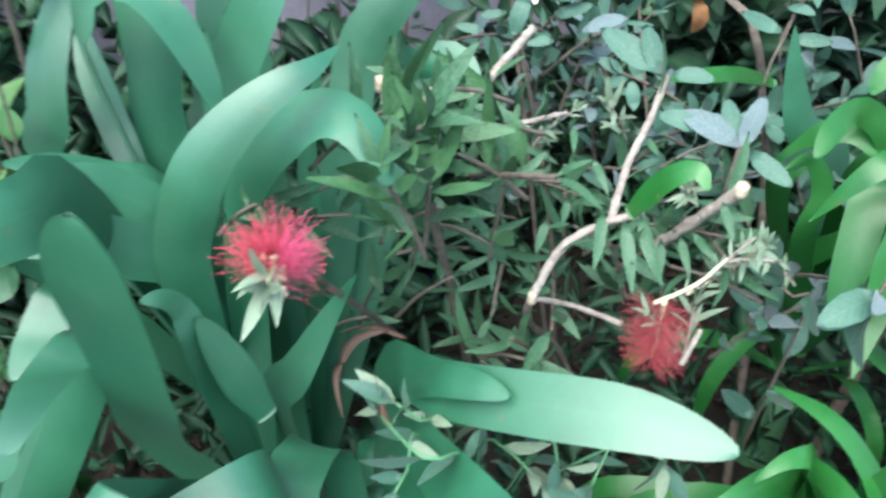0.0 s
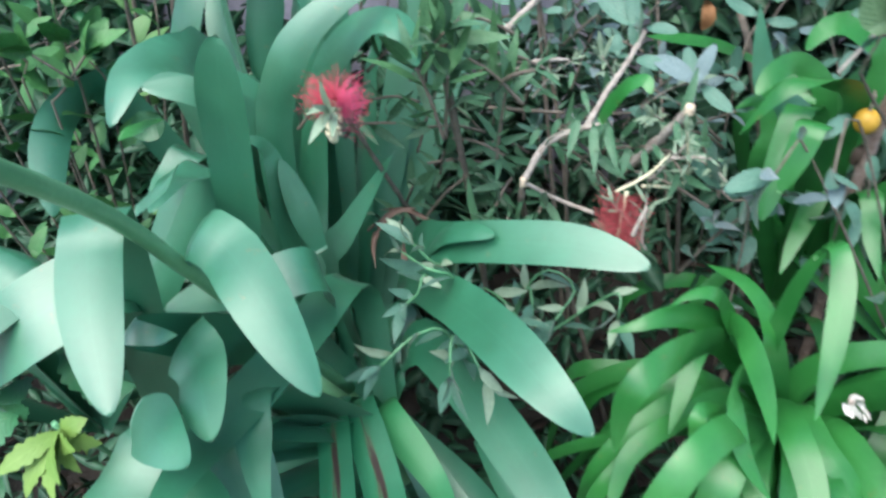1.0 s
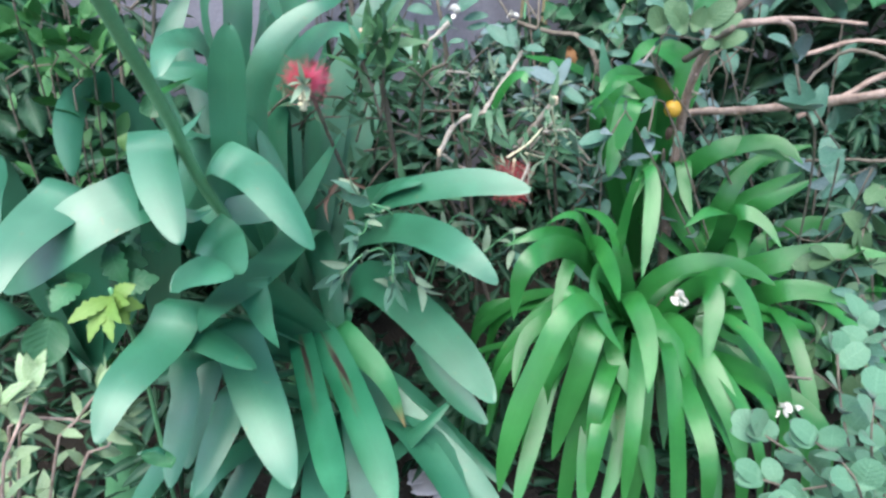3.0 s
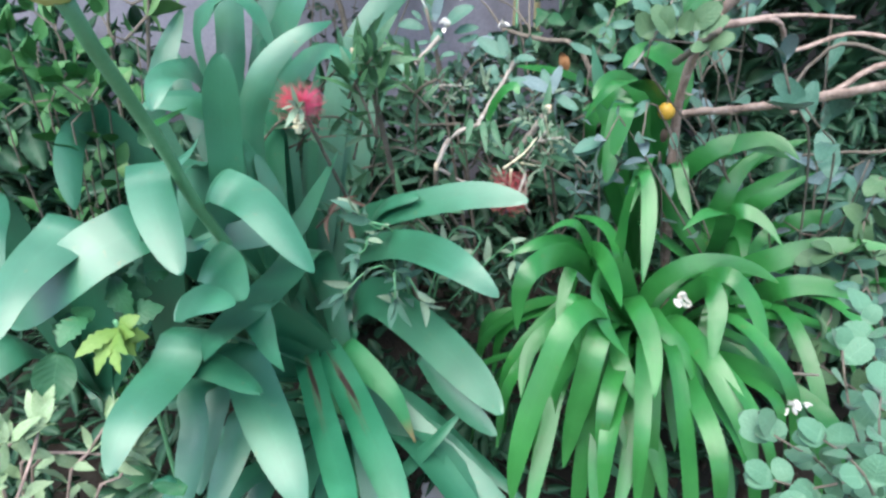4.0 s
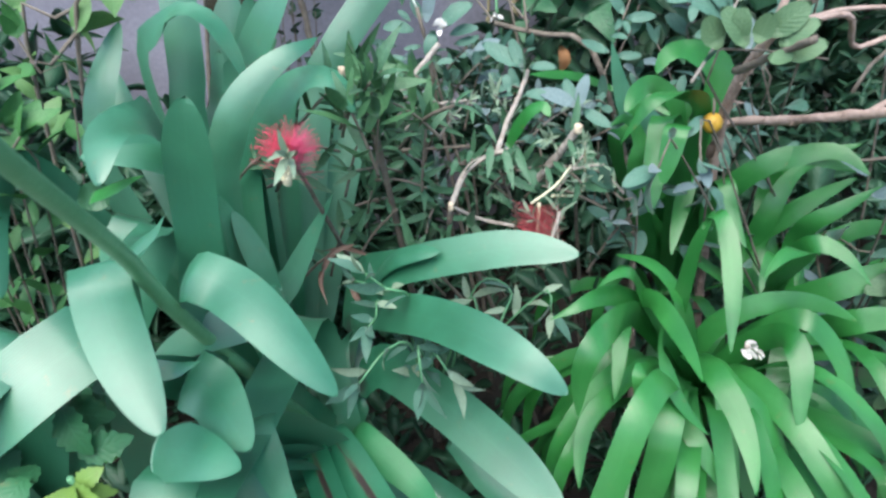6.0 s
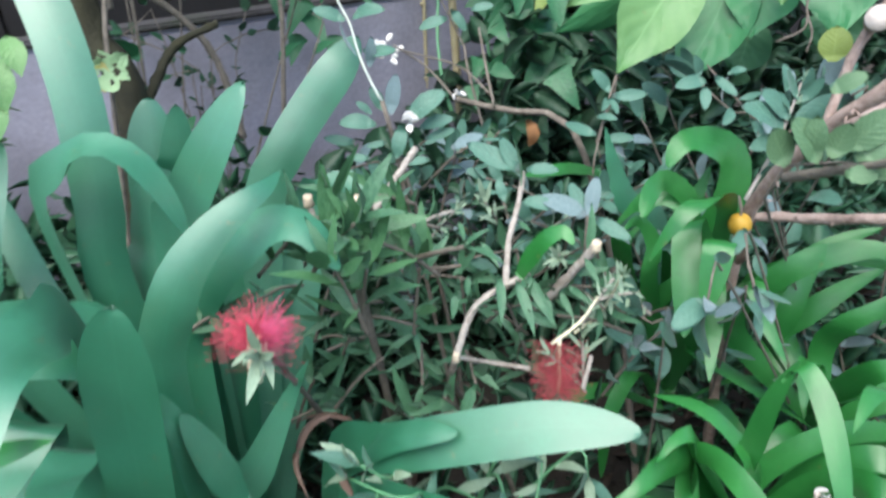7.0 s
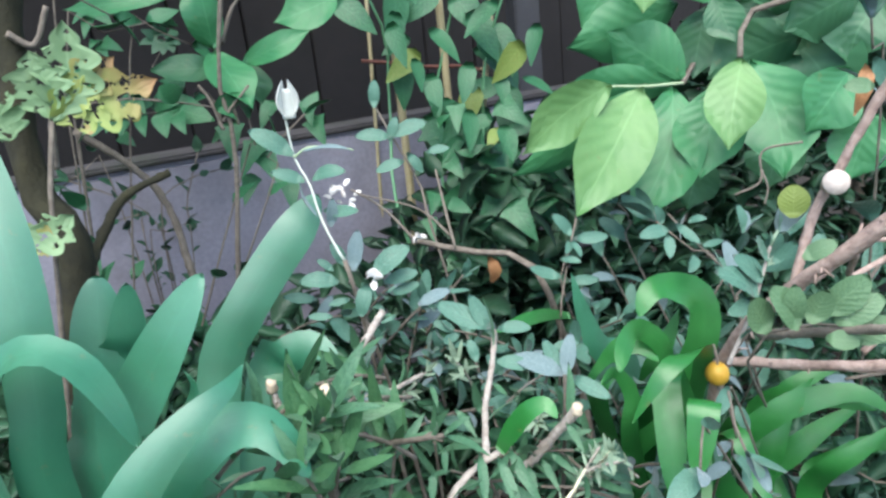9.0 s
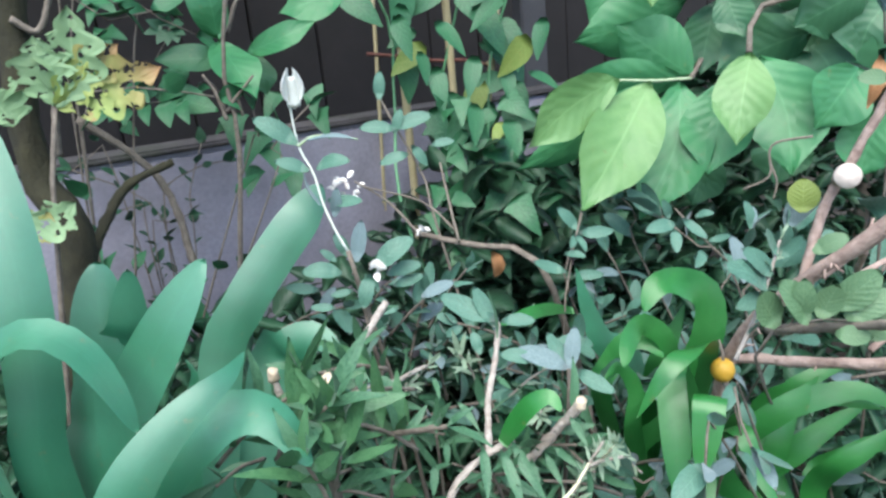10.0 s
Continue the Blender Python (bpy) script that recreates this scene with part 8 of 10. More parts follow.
branch(roundleaf, TWIG, 0.0014, 0.001, [(0.62, 0.2, 0.02), (0.392, -0.001, 0.312), (0.374, 0.004, 0.307)], L_ROUND, 19, 0.027, 4, 306, lift=2.0)
branch(roundleaf, PALE_TWIG, 0.0016, 0.001, [(0.449, 0.238, 0.298), (0.453, 0.211, 0.281), (0.454, 0.18, 0.259)])
branch(roundleaf, PALE_TWIG, 0.0018, 0.0012, [(0.453, 0.211, 0.281), (0.475, 0.184, 0.297)])
dry_flowers(roundleaf, (0.454, 0.179, 0.266), 0.014, 8)
dry_flowers(grey_right, (0.36, 0.279, 0.332), 0.016, 9)

# ---- broad-leaved tree reaching over the bed ----
tree = thing("broad_leaf_tree", (1.55, 1.45, 0), "young tree with large hanging bright green leaves", "tree")
branch(tree, TWIG, 0.02, 0.012, [(1.55, 1.45, 0), (1.5, 1.4, 0.6), (1.4, 1.3, 1.25)], name="trunk")
# Unseen limb beneath the leaves that are added overhead for shade.
branch(tree, TWIG, 0.012, 0.004, [(1.4, 1.3, 1.25), (0.8, 1.35, 1.4), (0.1, 1.3, 1.38), (-0.6, 1.3, 1.3)], name="branch")
branch(tree, TWIG, 0.007, 0.003, [(1.45, 1.35, 1), (1, 1.1, 1), (0.537, 0.742, 0.723)], name="branch")
branch(tree, TWIG, 0.006, 0.003, [(1.42, 1.32, 1.15), (0.728, 0.695, 0.852), (0.601, 0.701, 0.8), (0.555, 0.659, 0.753)], name="branch")
branch(tree, YOUNG, 0.0022, 0.0014, [(0.537, 0.742, 0.723), (0.473, 0.712, 0.728), (0.405, 0.682, 0.737)])
broad(tree, BROAD_LIME, 0.059, [(0.405, 0.682, 0.739), (0.345, 0.675, 0.715), (0.293, 0.679, 0.675)], (0.577, -0.046, -0.816), broad_outline)
broad(tree, BROAD_LIME, 0.084, [(0.451, 0.69, 0.73), (0.392, 0.656, 0.67), (0.339, 0.642, 0.605)], (0.736, -0.49, -0.467), broad_outline)
broad(tree, BROAD, 0.084, [(0.505, 0.715, 0.724), (0.475, 0.675, 0.656), (0.42, 0.662, 0.577)], (0.789, -0.559, -0.253), broad_outline)
broad(tree, BROAD, 0.050, [(0.456, 0.722, 0.724), (0.369, 0.734, 0.665), (0.297, 0.735, 0.64)], (0.558, 0.124, -0.82), broad_outline)
broad(tree, BROAD, 0.061, [(0.535, 0.744, 0.723), (0.451, 0.77, 0.723), (0.364, 0.788, 0.715)], (0.241, 0.314, -0.918), broad_outline)
broad(tree, BROAD, 0.086, [(0.544, 0.75, 0.724), (0.502, 0.767, 0.759), (0.461, 0.792, 0.794)], (-0.544, 0.271, -0.794), broad_outline)
broad(tree, BROAD, 0.080, [(0.556, 0.783, 0.819), (0.491, 0.81, 0.792), (0.423, 0.833, 0.778)], (0.33, 0.022, -0.944), broad_outline)
broad(tree, BROAD_LIME, 0.061, [(0.532, 0.626, 0.754), (0.505, 0.602, 0.707), (0.492, 0.591, 0.665)], (0.782, -0.613, -0.112), broad_outline)
broad(tree, BROAD, 0.080, [(0.538, 0.669, 0.724), (0.512, 0.653, 0.67), (0.489, 0.633, 0.626)], (0.783, -0.596, -0.177), broad_outline)
broad(tree, BROAD, 0.090, [(0.589, 0.682, 0.746), (0.589, 0.633, 0.681), (0.574, 0.603, 0.618)], (0.871, -0.429, 0.24), broad_outline)
broad(tree, BROAD, 0.069, [(0.65, 0.6, 0.731), (0.62, 0.596, 0.699), (0.595, 0.599, 0.668)], (0.708, -0.49, -0.508), broad_outline)
broad(tree, BROAD_DARK, 0.088, [(0.663, 0.687, 0.768), (0.62, 0.722, 0.749), (0.566, 0.735, 0.724)], (0.439, -0.045, -0.897), broad_outline)
broad(tree, BROAD_DARK, 0.079, [(0.703, 0.65, 0.812), (0.662, 0.662, 0.792), (0.629, 0.678, 0.774)], (0.517, -0.099, -0.85), broad_outline)
broad(tree, BROAD_DARK, 0.105, [(0.673, 0.718, 0.761), (0.683, 0.679, 0.726), (0.683, 0.657, 0.673)], (0.675, -0.57, 0.468), broad_outline)
broad(tree, BROAD_DARK, 0.047, [(0.575, 0.734, 0.824), (0.579, 0.718, 0.79), (0.581, 0.703, 0.767)], (0.75, -0.545, 0.375), broad_outline)
broad(tree, BROAD_DARK, 0.065, [(0.59, 0.772, 0.812), (0.576, 0.768, 0.765), (0.563, 0.761, 0.724)], (0.806, -0.566, -0.175), broad_outline)
broad(tree, BROAD, 0.073, [(0.512, 0.831, 0.872), (0.471, 0.832, 0.834), (0.446, 0.833, 0.801)], (0.76, -0.152, -0.632), broad_outline)
broad(tree, BROAD_LIME, 0.045, [(0.49, 0.751, 0.871), (0.48, 0.735, 0.839), (0.474, 0.728, 0.812)], (0.86, -0.509, -0.034), broad_outline)
broad(tree, BROAD_DARK, 0.076, [(0.657, 0.741, 0.647), (0.666, 0.729, 0.625), (0.655, 0.723, 0.574)], (0.773, -0.621, 0.129), broad_outline)
broad(tree, BROAD_DARK, 0.091, [(0.629, 0.768, 0.808), (0.654, 0.736, 0.79), (0.676, 0.7, 0.74)], (0.63, -0.24, 0.738), broad_outline)
broad(tree, BROAD_DARK, 0.064, [(0.558, 0.758, 0.621), (0.556, 0.742, 0.601), (0.542, 0.739, 0.558)], (0.819, -0.573, -0.04), broad_outline)
broad(tree, BROAD, 0.068, [(0.683, 0.586, 0.679), (0.67, 0.593, 0.655), (0.654, 0.595, 0.605)], (0.612, -0.719, -0.328), broad_outline)
broad(tree, BROAD_DARK, 0.080, [(0.734, 0.648, 0.797), (0.705, 0.648, 0.769), (0.697, 0.652, 0.731)], (0.635, -0.664, -0.396), broad_outline)
broad(tree, BROAD, 0.087, [(0.602, 0.736, 0.879), (0.566, 0.75, 0.858), (0.529, 0.765, 0.83)], (0.563, -0.099, -0.82), broad_outline)
broad(tree, BROAD_DARK, 0.098, [(0.692, 0.701, 0.862), (0.665, 0.713, 0.834), (0.626, 0.733, 0.813)], (0.561, -0.197, -0.804), broad_outline)
broad(tree, BROAD_DARK, 0.076, [(0.535, 0.843, 0.8), (0.547, 0.835, 0.769), (0.546, 0.819, 0.716)], (0.836, -0.49, 0.247), broad_outline)

# ---- bean vine on canes ----
cane((0.265, 1.283, 0.02), (0.269, 1.241, 1.072), 0.0085)
cane((0.347, 1.215, 0.02), (0.356, 1.227, 1.098), 0.008)
cane((0.288, 1.177, 0.02), (0.46, 1.164, 1.008), 0.007)
cane((0.188, 1.365, 0.02), (0.248, 1.307, 1.052), 0.004)
whole("tie_wire", tube("tie_wire", [(0.209, 1.266, 0.781), (0.268, 1.241, 0.771), (0.328, 1.228, 0.758), (0.38, 1.214, 0.754), (0.416, 1.166, 0.742)], 0.0035, 0.0035, count=12), RUST, "rusty reddish wire tied across the canes", "wire")
vine = thing("climbing_vine", (0.38, 1.1, 0), "climbing vine with pointed green and yellowing leaves on canes", "vine")
branch(vine, STALK, 0.004, 0.002, [(0.38, 1.1, 0), (0.319, 1.146, 0.471), (0.327, 1.217, 0.674), (0.363, 1.215, 0.812), (0.397, 1.178, 0.938)], name="stem")
branch(vine, STALK, 0.004, 0.002, [(0.38, 1.1, 0), (0.226, 1.114, 0.474), (0.244, 1.234, 0.683), (0.253, 1.239, 0.824), (0.204, 1.21, 0.939)], name="stem")
branch(vine, STALK, 0.003, 0.002, [(0.38, 1.1, 0), (0.362, 1.077, 0.46), (0.389, 1.13, 0.623), (0.409, 1.138, 0.768), (0.448, 1.101, 0.89)], name="stem")
leaf_at(vine, L_VINE[0], (0.266, 1.175, 0.858), (0.243, 1.16, 0.786), (0.227, -0.8, 0.297))
leaf_at(vine, L_VINE[2], (0.308, 1.113, 0.824), (0.345, 1.082, 0.765), (0.277, -0.8, 0.246))
leaf_at(vine, L_VINE[0], (0.388, 1.146, 0.845), (0.423, 1.113, 0.757), (0.02, -0.8, 0.372))
leaf_at(vine, L_VINE[1], (0.376, 1.2, 0.878), (0.421, 1.168, 0.802), (-0.357, -0.8, 0.556))
leaf_at(vine, L_VINE[2], (0.417, 1.079, 0.856), (0.355, 1.079, 0.802), (-0.473, -0.8, 0.748))
leaf_at(vine, L_VINE[3], (0.297, 1.171, 0.789), (0.231, 1.162, 0.742), (0.022, -0.8, 0.386))
leaf_at(vine, L_VINE[1], (0.436, 1.183, 0.775), (0.465, 1.146, 0.694), (0.441, -0.8, 0.488))
leaf_at(vine, L_VINE[3], (0.452, 1.067, 0.786), (0.392, 1.064, 0.727), (0.422, -0.8, 0.435))
leaf_at(vine, L_VINE[2], (0.245, 1.125, 0.84), (0.259, 1.101, 0.765), (-0.508, -0.8, 0.714))
leaf_at(vine, L_VINE[3], (0.387, 1.146, 0.722), (0.352, 1.127, 0.644), (-0.184, -0.8, 0.469))
leaf_at(vine, L_VINE[1], (0.462, 1.167, 0.692), (0.438, 1.143, 0.609), (-0.436, -0.8, 0.809))
leaf_at(vine, L_VINE[2], (0.299, 1.112, 0.752), (0.301, 1.084, 0.678), (-0.154, -0.8, 0.656))
leaf_at(vine, L_VINE[1], (0.425, 1.165, 0.592), (0.464, 1.118, 0.537), (0.595, -0.8, 0.588))
leaf_at(vine, L_VINE[2], (0.358, 1.076, 0.594), (0.364, 1.038, 0.53), (0.055, -0.8, 0.223))
leaf_at(vine, L_VINE[0], (0.423, 1.108, 0.538), (0.38, 1.076, 0.454), (-0.729, -0.8, 0.288))
leaf_at(vine, L_VINE[1], (0.463, 1.132, 0.506), (0.492, 1.084, 0.458), (0.04, -0.8, 0.427))
leaf_at(vine, L_VINE[2], (0.368, 1.051, 0.507), (0.324, 1.023, 0.444), (-0.668, -0.8, 0.121))
leaf_at(vine, L_VINE[0], (0.33, 1.145, 0.577), (0.354, 1.101, 0.508), (-0.227, -0.8, 0.109))
leaf_at(vine, L_VINE[1], (0.32, 1.207, 0.686), (0.373, 1.165, 0.633), (0.476, -0.8, 0.193))
leaf_at(vine, L_VINE[2], (0.341, 1.089, 0.644), (0.289, 1.07, 0.584), (0.15, -0.8, 0.499))
leaf_at(vine, L_VINE[0], (0.166, 1.197, 0.887), (0.228, 1.17, 0.824), (-0.038, -0.8, 0.267))
leaf_at(vine, L_VINE[2], (0.474, 1.055, 0.814), (0.453, 1.04, 0.748), (-0.762, -0.8, 0.654))
leaf_at(vine, L_VINE[2], (0.338, 1.072, 0.558), (0.276, 1.061, 0.535), (0.214, -0.8, 0.269))
leaf_at(vine, L_VINE[0], (0.303, 1.145, 0.529), (0.336, 1.104, 0.484), (-0.531, -0.8, 0.795))
leaf_at(vine, L_VINE[1], (0.465, 1.148, 0.599), (0.399, 1.143, 0.567), (-0.769, -0.8, 0.764))
leaf_at(vine, L_VINE[2], (0.329, 1.097, 0.693), (0.366, 1.06, 0.651), (0.161, -0.8, 0.29))
leaf_at(vine, L_VINE[0], (0.407, 1.152, 0.806), (0.437, 1.119, 0.744), (-0.588, -0.8, 0.811))
leaf_at(vine, L_VINE[0], (0.273, 1.185, 0.895), (0.248, 1.172, 0.798), (0.435, -0.8, 0.84))
leaf_at(vine, L_VINE[1], (0.346, 1.2, 0.89), (0.28, 1.197, 0.837), (0.067, -0.8, 0.309))
leaf_at(vine, L_VINE[2], (0.364, 1.092, 0.764), (0.341, 1.072, 0.696), (-0.211, -0.8, 0.119))
leaf_at(vine, L_VINE[0], (0.43, 1.143, 0.722), (0.354, 1.143, 0.694), (-0.416, -0.8, 0.244))
leaf_at(vine, L_VINE[1], (0.366, 1.187, 0.659), (0.28, 1.183, 0.631), (-0.498, -0.8, 0.451))
leaf_at(vine, L_VINE[2], (0.349, 1.088, 0.676), (0.364, 1.051, 0.599), (-0.636, -0.8, 0.757))
leaf_at(vine, L_VINE[0], (0.488, 1.113, 0.636), (0.488, 1.076, 0.557), (0.181, -0.8, 0.787))
leaf_at(vine, L_VINE[1], (0.379, 1.186, 0.685), (0.359, 1.16, 0.611), (-0.753, -0.8, 0.843))
leaf_at(vine, L_VINE[2], (0.391, 1.075, 0.671), (0.328, 1.069, 0.648), (-0.712, -0.8, 0.412))
leaf_at(vine, L_VINE[0], (0.448, 1.125, 0.61), (0.396, 1.109, 0.55), (-0.606, -0.8, 0.52))
leaf_at(vine, L_VINE[1], (0.377, 1.17, 0.581), (0.374, 1.138, 0.528), (-0.447, -0.8, 0.577))
leaf_at(vine, L_VINE[2], (0.411, 1.074, 0.739), (0.407, 1.049, 0.682), (-0.023, -0.8, 0.85))
leaf_at(vine, L_VINE[0], (0.444, 1.141, 0.712), (0.457, 1.107, 0.647), (-0.297, -0.8, 0.241))
leaf_at(vine, L_VINE[1], (0.436, 1.15, 0.578), (0.37, 1.139, 0.531), (-0.5, -0.8, 0.53))
leaf_at(vine, L_VINE[2], (0.446, 1.061, 0.731), (0.485, 1.02, 0.697), (0.436, -0.8, 0.392))
leaf_at(vine, L_VINE[0], (0.406, 1.151, 0.68), (0.36, 1.135, 0.616), (0.243, -0.8, 0.286))
leaf_at(vine, L_VINE[1], (0.367, 1.181, 0.64), (0.296, 1.168, 0.578), (0.317, -0.8, 0.128))
leaf_at(vine, L_VINE[2], (0.339, 1.086, 0.644), (0.292, 1.068, 0.596), (-0.696, -0.8, 0.779))
leaf_at(vine, L_VINE[0], (0.388, 1.147, 0.607), (0.4, 1.113, 0.559), (-0.657, -0.8, 0.625))
leaf_at(vine, L_VINE[0], (0.399, 1.139, 0.562), (0.351, 1.119, 0.507), (-0.614, -0.8, 0.34))
leaf_at(vine, L_VINE[1], (0.341, 1.192, 0.702), (0.348, 1.163, 0.649), (0.334, -0.8, 0.67))
leaf_at(vine, L_VINE[2], (0.4, 1.077, 0.885), (0.348, 1.073, 0.86), (-0.132, -0.8, 0.147))
leaf_at(vine, L_VINE[0], (0.484, 1.126, 0.652), (0.422, 1.122, 0.621), (0.247, -0.8, 0.611))
leaf_at(vine, L_VINE[0], (0.267, 1.2, 0.772), (0.26, 1.175, 0.69), (0.229, -0.8, 0.726))
leaf_at(vine, L_VINE[2], (0.255, 1.113, 0.905), (0.284, 1.089, 0.863), (0.492, -0.8, 0.161))
leaf_at(vine, L_VINE[0], (0.458, 1.118, 0.547), (0.38, 1.116, 0.518), (-0.082, -0.8, 0.811))
leaf_at(vine, L_VINE[1], (0.337, 1.166, 0.55), (0.305, 1.139, 0.493), (0.151, -0.8, 0.177))
leaf_at(vine, L_VINE[1], (0.401, 1.175, 0.783), (0.436, 1.14, 0.729), (0.408, -0.8, 0.583))
leaf_at(vine, L_VINE[0], (0.476, 1.116, 0.556), (0.524, 1.065, 0.52), (0.546, -0.8, 0.843))
leaf_at(vine, L_VINE[0], (0.47, 1.148, 0.79), (0.452, 1.13, 0.727), (-0.634, -0.8, 0.135))
leaf_at(vine, L_VINE[1], (0.472, 1.108, 0.505), (0.497, 1.061, 0.455), (0.25, -0.8, 0.357))
leaf_at(vine, L_VINE[2], (0.275, 1.112, 0.78), (0.277, 1.088, 0.724), (0.33, -0.8, 0.486))
leaf_at(vine, L_VINE[0], (0.29, 1.202, 0.814), (0.235, 1.191, 0.788), (-0.674, -0.8, 0.21))
leaf_at(vine, L_VINE[1], (0.425, 1.164, 0.816), (0.468, 1.126, 0.762), (-0.252, -0.8, 0.528))
leaf_at(vine, L_VINE[0], (0.307, 1.192, 0.677), (0.319, 1.158, 0.601), (-0.635, -0.8, 0.858))
leaf_at(vine, L_VINE[1], (0.385, 1.168, 0.678), (0.319, 1.158, 0.623), (0.218, -0.8, 0.559))

leaf_at(vine, L_IVY[0], (-0.037, 1.167, 0.71), (-0.043, 1.126, 0.647), (-0.16, -0.75, 0.57))
leaf_at(vine, L_IVY[1], (-0.048, 1.177, 0.701), (-0.073, 1.154, 0.68), (0.19, -0.75, 0.39))
leaf_at(vine, L_IVY[0], (0.006, 1.125, 0.677), (-0.034, 1.095, 0.624), (-0.31, -0.75, 0.44))
leaf_at(vine, L_IVY[1], (0.003, 1.12, 0.66), (0.027, 1.075, 0.605), (0.11, -0.75, 0.6))
leaf_at(vine, L_IVY[0], (0.039, 1.179, 0.735), (0.009, 1.15, 0.692), (-0.21, -0.75, 0.48))
leaf_at(vine, L_IVY[1], (0.094, 1.177, 0.733), (0.093, 1.14, 0.686), (-0.24, -0.75, 0.53))
leaf_at(vine, L_IVY[0], (0.098, 1.166, 0.701), (0.11, 1.126, 0.653), (-0.32, -0.75, 0.63))
leaf_at(vine, L_IVY[1], (-0.017, 1.134, 0.624), (-0.038, 1.102, 0.578), (0.19, -0.75, 0.73))
leaf_at(vine, L_IVY[0], (0.04, 1.119, 0.618), (0.038, 1.08, 0.561), (0.09, -0.75, 0.73))
leaf_at(vine, L_IVY[0], (0.367, 0.948, 0.551), (0.392, 0.902, 0.495), (-0.34, -0.75, 0.47))
leaf_at(vine, L_IVY[1], (0.389, 1.005, 0.578), (0.318, 0.977, 0.507), (0.23, -0.75, 0.66))
leaf_at(vine, L_IVY[0], (0.405, 1.029, 0.595), (0.31, 1.039, 0.626), (-0.1, -0.75, 0.73))
leaf_at(vine, L_IVY[1], (0.348, 1.068, 0.609), (0.328, 1.033, 0.553), (0.02, -0.75, 0.68))
leaf_at(vine, L_IVY[0], (0.381, 1.018, 0.546), (0.431, 0.986, 0.548), (-0.17, -0.75, 0.43))
leaf_at(vine, L_IVY[1], (0.365, 1.03, 0.506), (0.297, 1.011, 0.466), (-0.08, -0.75, 0.4))
leaf_at(vine, L_IVY[0], (0.306, 1.008, 0.462), (0.251, 0.991, 0.437), (-0.12, -0.75, 0.73))
leaf_at(vine, L_IVY[1], (0.352, 1.023, 0.474), (0.363, 0.976, 0.404), (-0.15, -0.75, 0.35))
leaf_at(vine, L_VINE[0], (0.273, 0.973, 0.563), (0.303, 0.94, 0.547), (-0.32, -0.75, 0.42))
leaf_at(vine, L_IVY[0], (0.268, 1.03, 0.569), (0.25, 1.002, 0.536), (0.12, -0.75, 0.5))
leaf_at(vine, L_IVY[1], (0.254, 1.041, 0.526), (0.253, 1.007, 0.488), (-0.18, -0.75, 0.39))
leaf_at(vine, L_VINE[2], (0.345, 1.052, 0.691), (0.329, 1.013, 0.627), (0.24, -0.75, 0.52))
leaf_at(vine, L_IVY[1], (0.325, 1.061, 0.704), (0.315, 1.027, 0.658), (-0.23, -0.75, 0.37))
leaf_at(vine, L_IVY[0], (0.397, 1.063, 0.695), (0.436, 1.02, 0.654), (-0.32, -0.75, 0.42))
leaf_at(vine, L_VINE[0], (0.381, 0.993, 0.666), (0.38, 0.954, 0.612), (0.06, -0.75, 0.41))
leaf_at(vine, L_VINE[3], (0.387, 1.032, 0.657), (0.358, 1.007, 0.627), (-0.33, -0.75, 0.55))
leaf_at(vine, L_IVY[0], (0.481, 1.054, 0.527), (0.435, 1.031, 0.49), (-0.2, -0.75, 0.75))
leaf_at(vine, L_IVY[1], (0.509, 1.074, 0.543), (0.507, 1.037, 0.493), (-0.28, -0.75, 0.56))
leaf_at(vine, L_IVY[0], (0.438, 1.057, 0.441), (0.459, 1.019, 0.405), (0.11, -0.75, 0.51))
leaf_at(vine, L_IVY[1], (0.327, 1.024, 0.461), (0.309, 0.993, 0.417), (0.24, -0.75, 0.54))
leaf_at(vine, L_IVY[0], (0.535, 1.044, 0.469), (0.549, 1.005, 0.426), (-0.2, -0.75, 0.51))
leaf_at(vine, L_IVY[1], (0.589, 1.035, 0.479), (0.576, 0.998, 0.423), (-0.33, -0.75, 0.52))
leaf_at(vine, L_IVY[0], (0.29, 1.058, 0.671), (0.31, 1.038, 0.689), (-0.2, -0.75, 0.71))
leaf_at(vine, L_IVY[1], (0.298, 1.083, 0.687), (0.283, 1.073, 0.712), (0.15, -0.75, 0.55))
leaf_at(vine, L_IVY[0], (0.303, 1.058, 0.613), (0.318, 1.023, 0.582), (-0.33, -0.75, 0.45))
leaf_at(vine, L_IVY[1], (0.41, 1.032, 0.477), (0.367, 1.019, 0.472), (-0.2, -0.75, 0.43))

# ---- sapling with pointed oval leaves ----
sapling = thing("broad_leaf_sapling", (-0.16, 1.02, 0), "thin sapling with large pointed oval leaves before the wall", "sapling")
branch(sapling, TWIG, 0.0042, 0.003, [(-0.16, 1.02, 0), (-0.035, 0.981, 0.634), (-0.033, 0.974, 0.74), (-0.026, 0.977, 0.812), (0.002, 0.971, 0.927)], name="stem")
branch(sapling, TWIG, 0.0025, 0.002, [(-0.036, 0.973, 0.729), (-0.021, 0.975, 0.746), (0.007, 0.978, 0.773)])
branch(sapling, TWIG, 0.0025, 0.002, [(-0.038, 0.972, 0.717), (-0.047, 0.974, 0.757), (-0.059, 0.974, 0.781)])
broad(sapling, BROAD, 0.068, [(-0.036, 1.076, 0.827), (-0.037, 1.063, 0.875), (-0.04, 1.076, 0.923)], (-0.871, -0.49, -0.033), broad_outline)
broad(sapling, BROAD_DARK, 0.047, [(-0.033, 1.066, 0.8), (-0.08, 1.049, 0.803), (-0.127, 1.057, 0.806)], (-0.006, -0.445, -0.895), broad_outline)
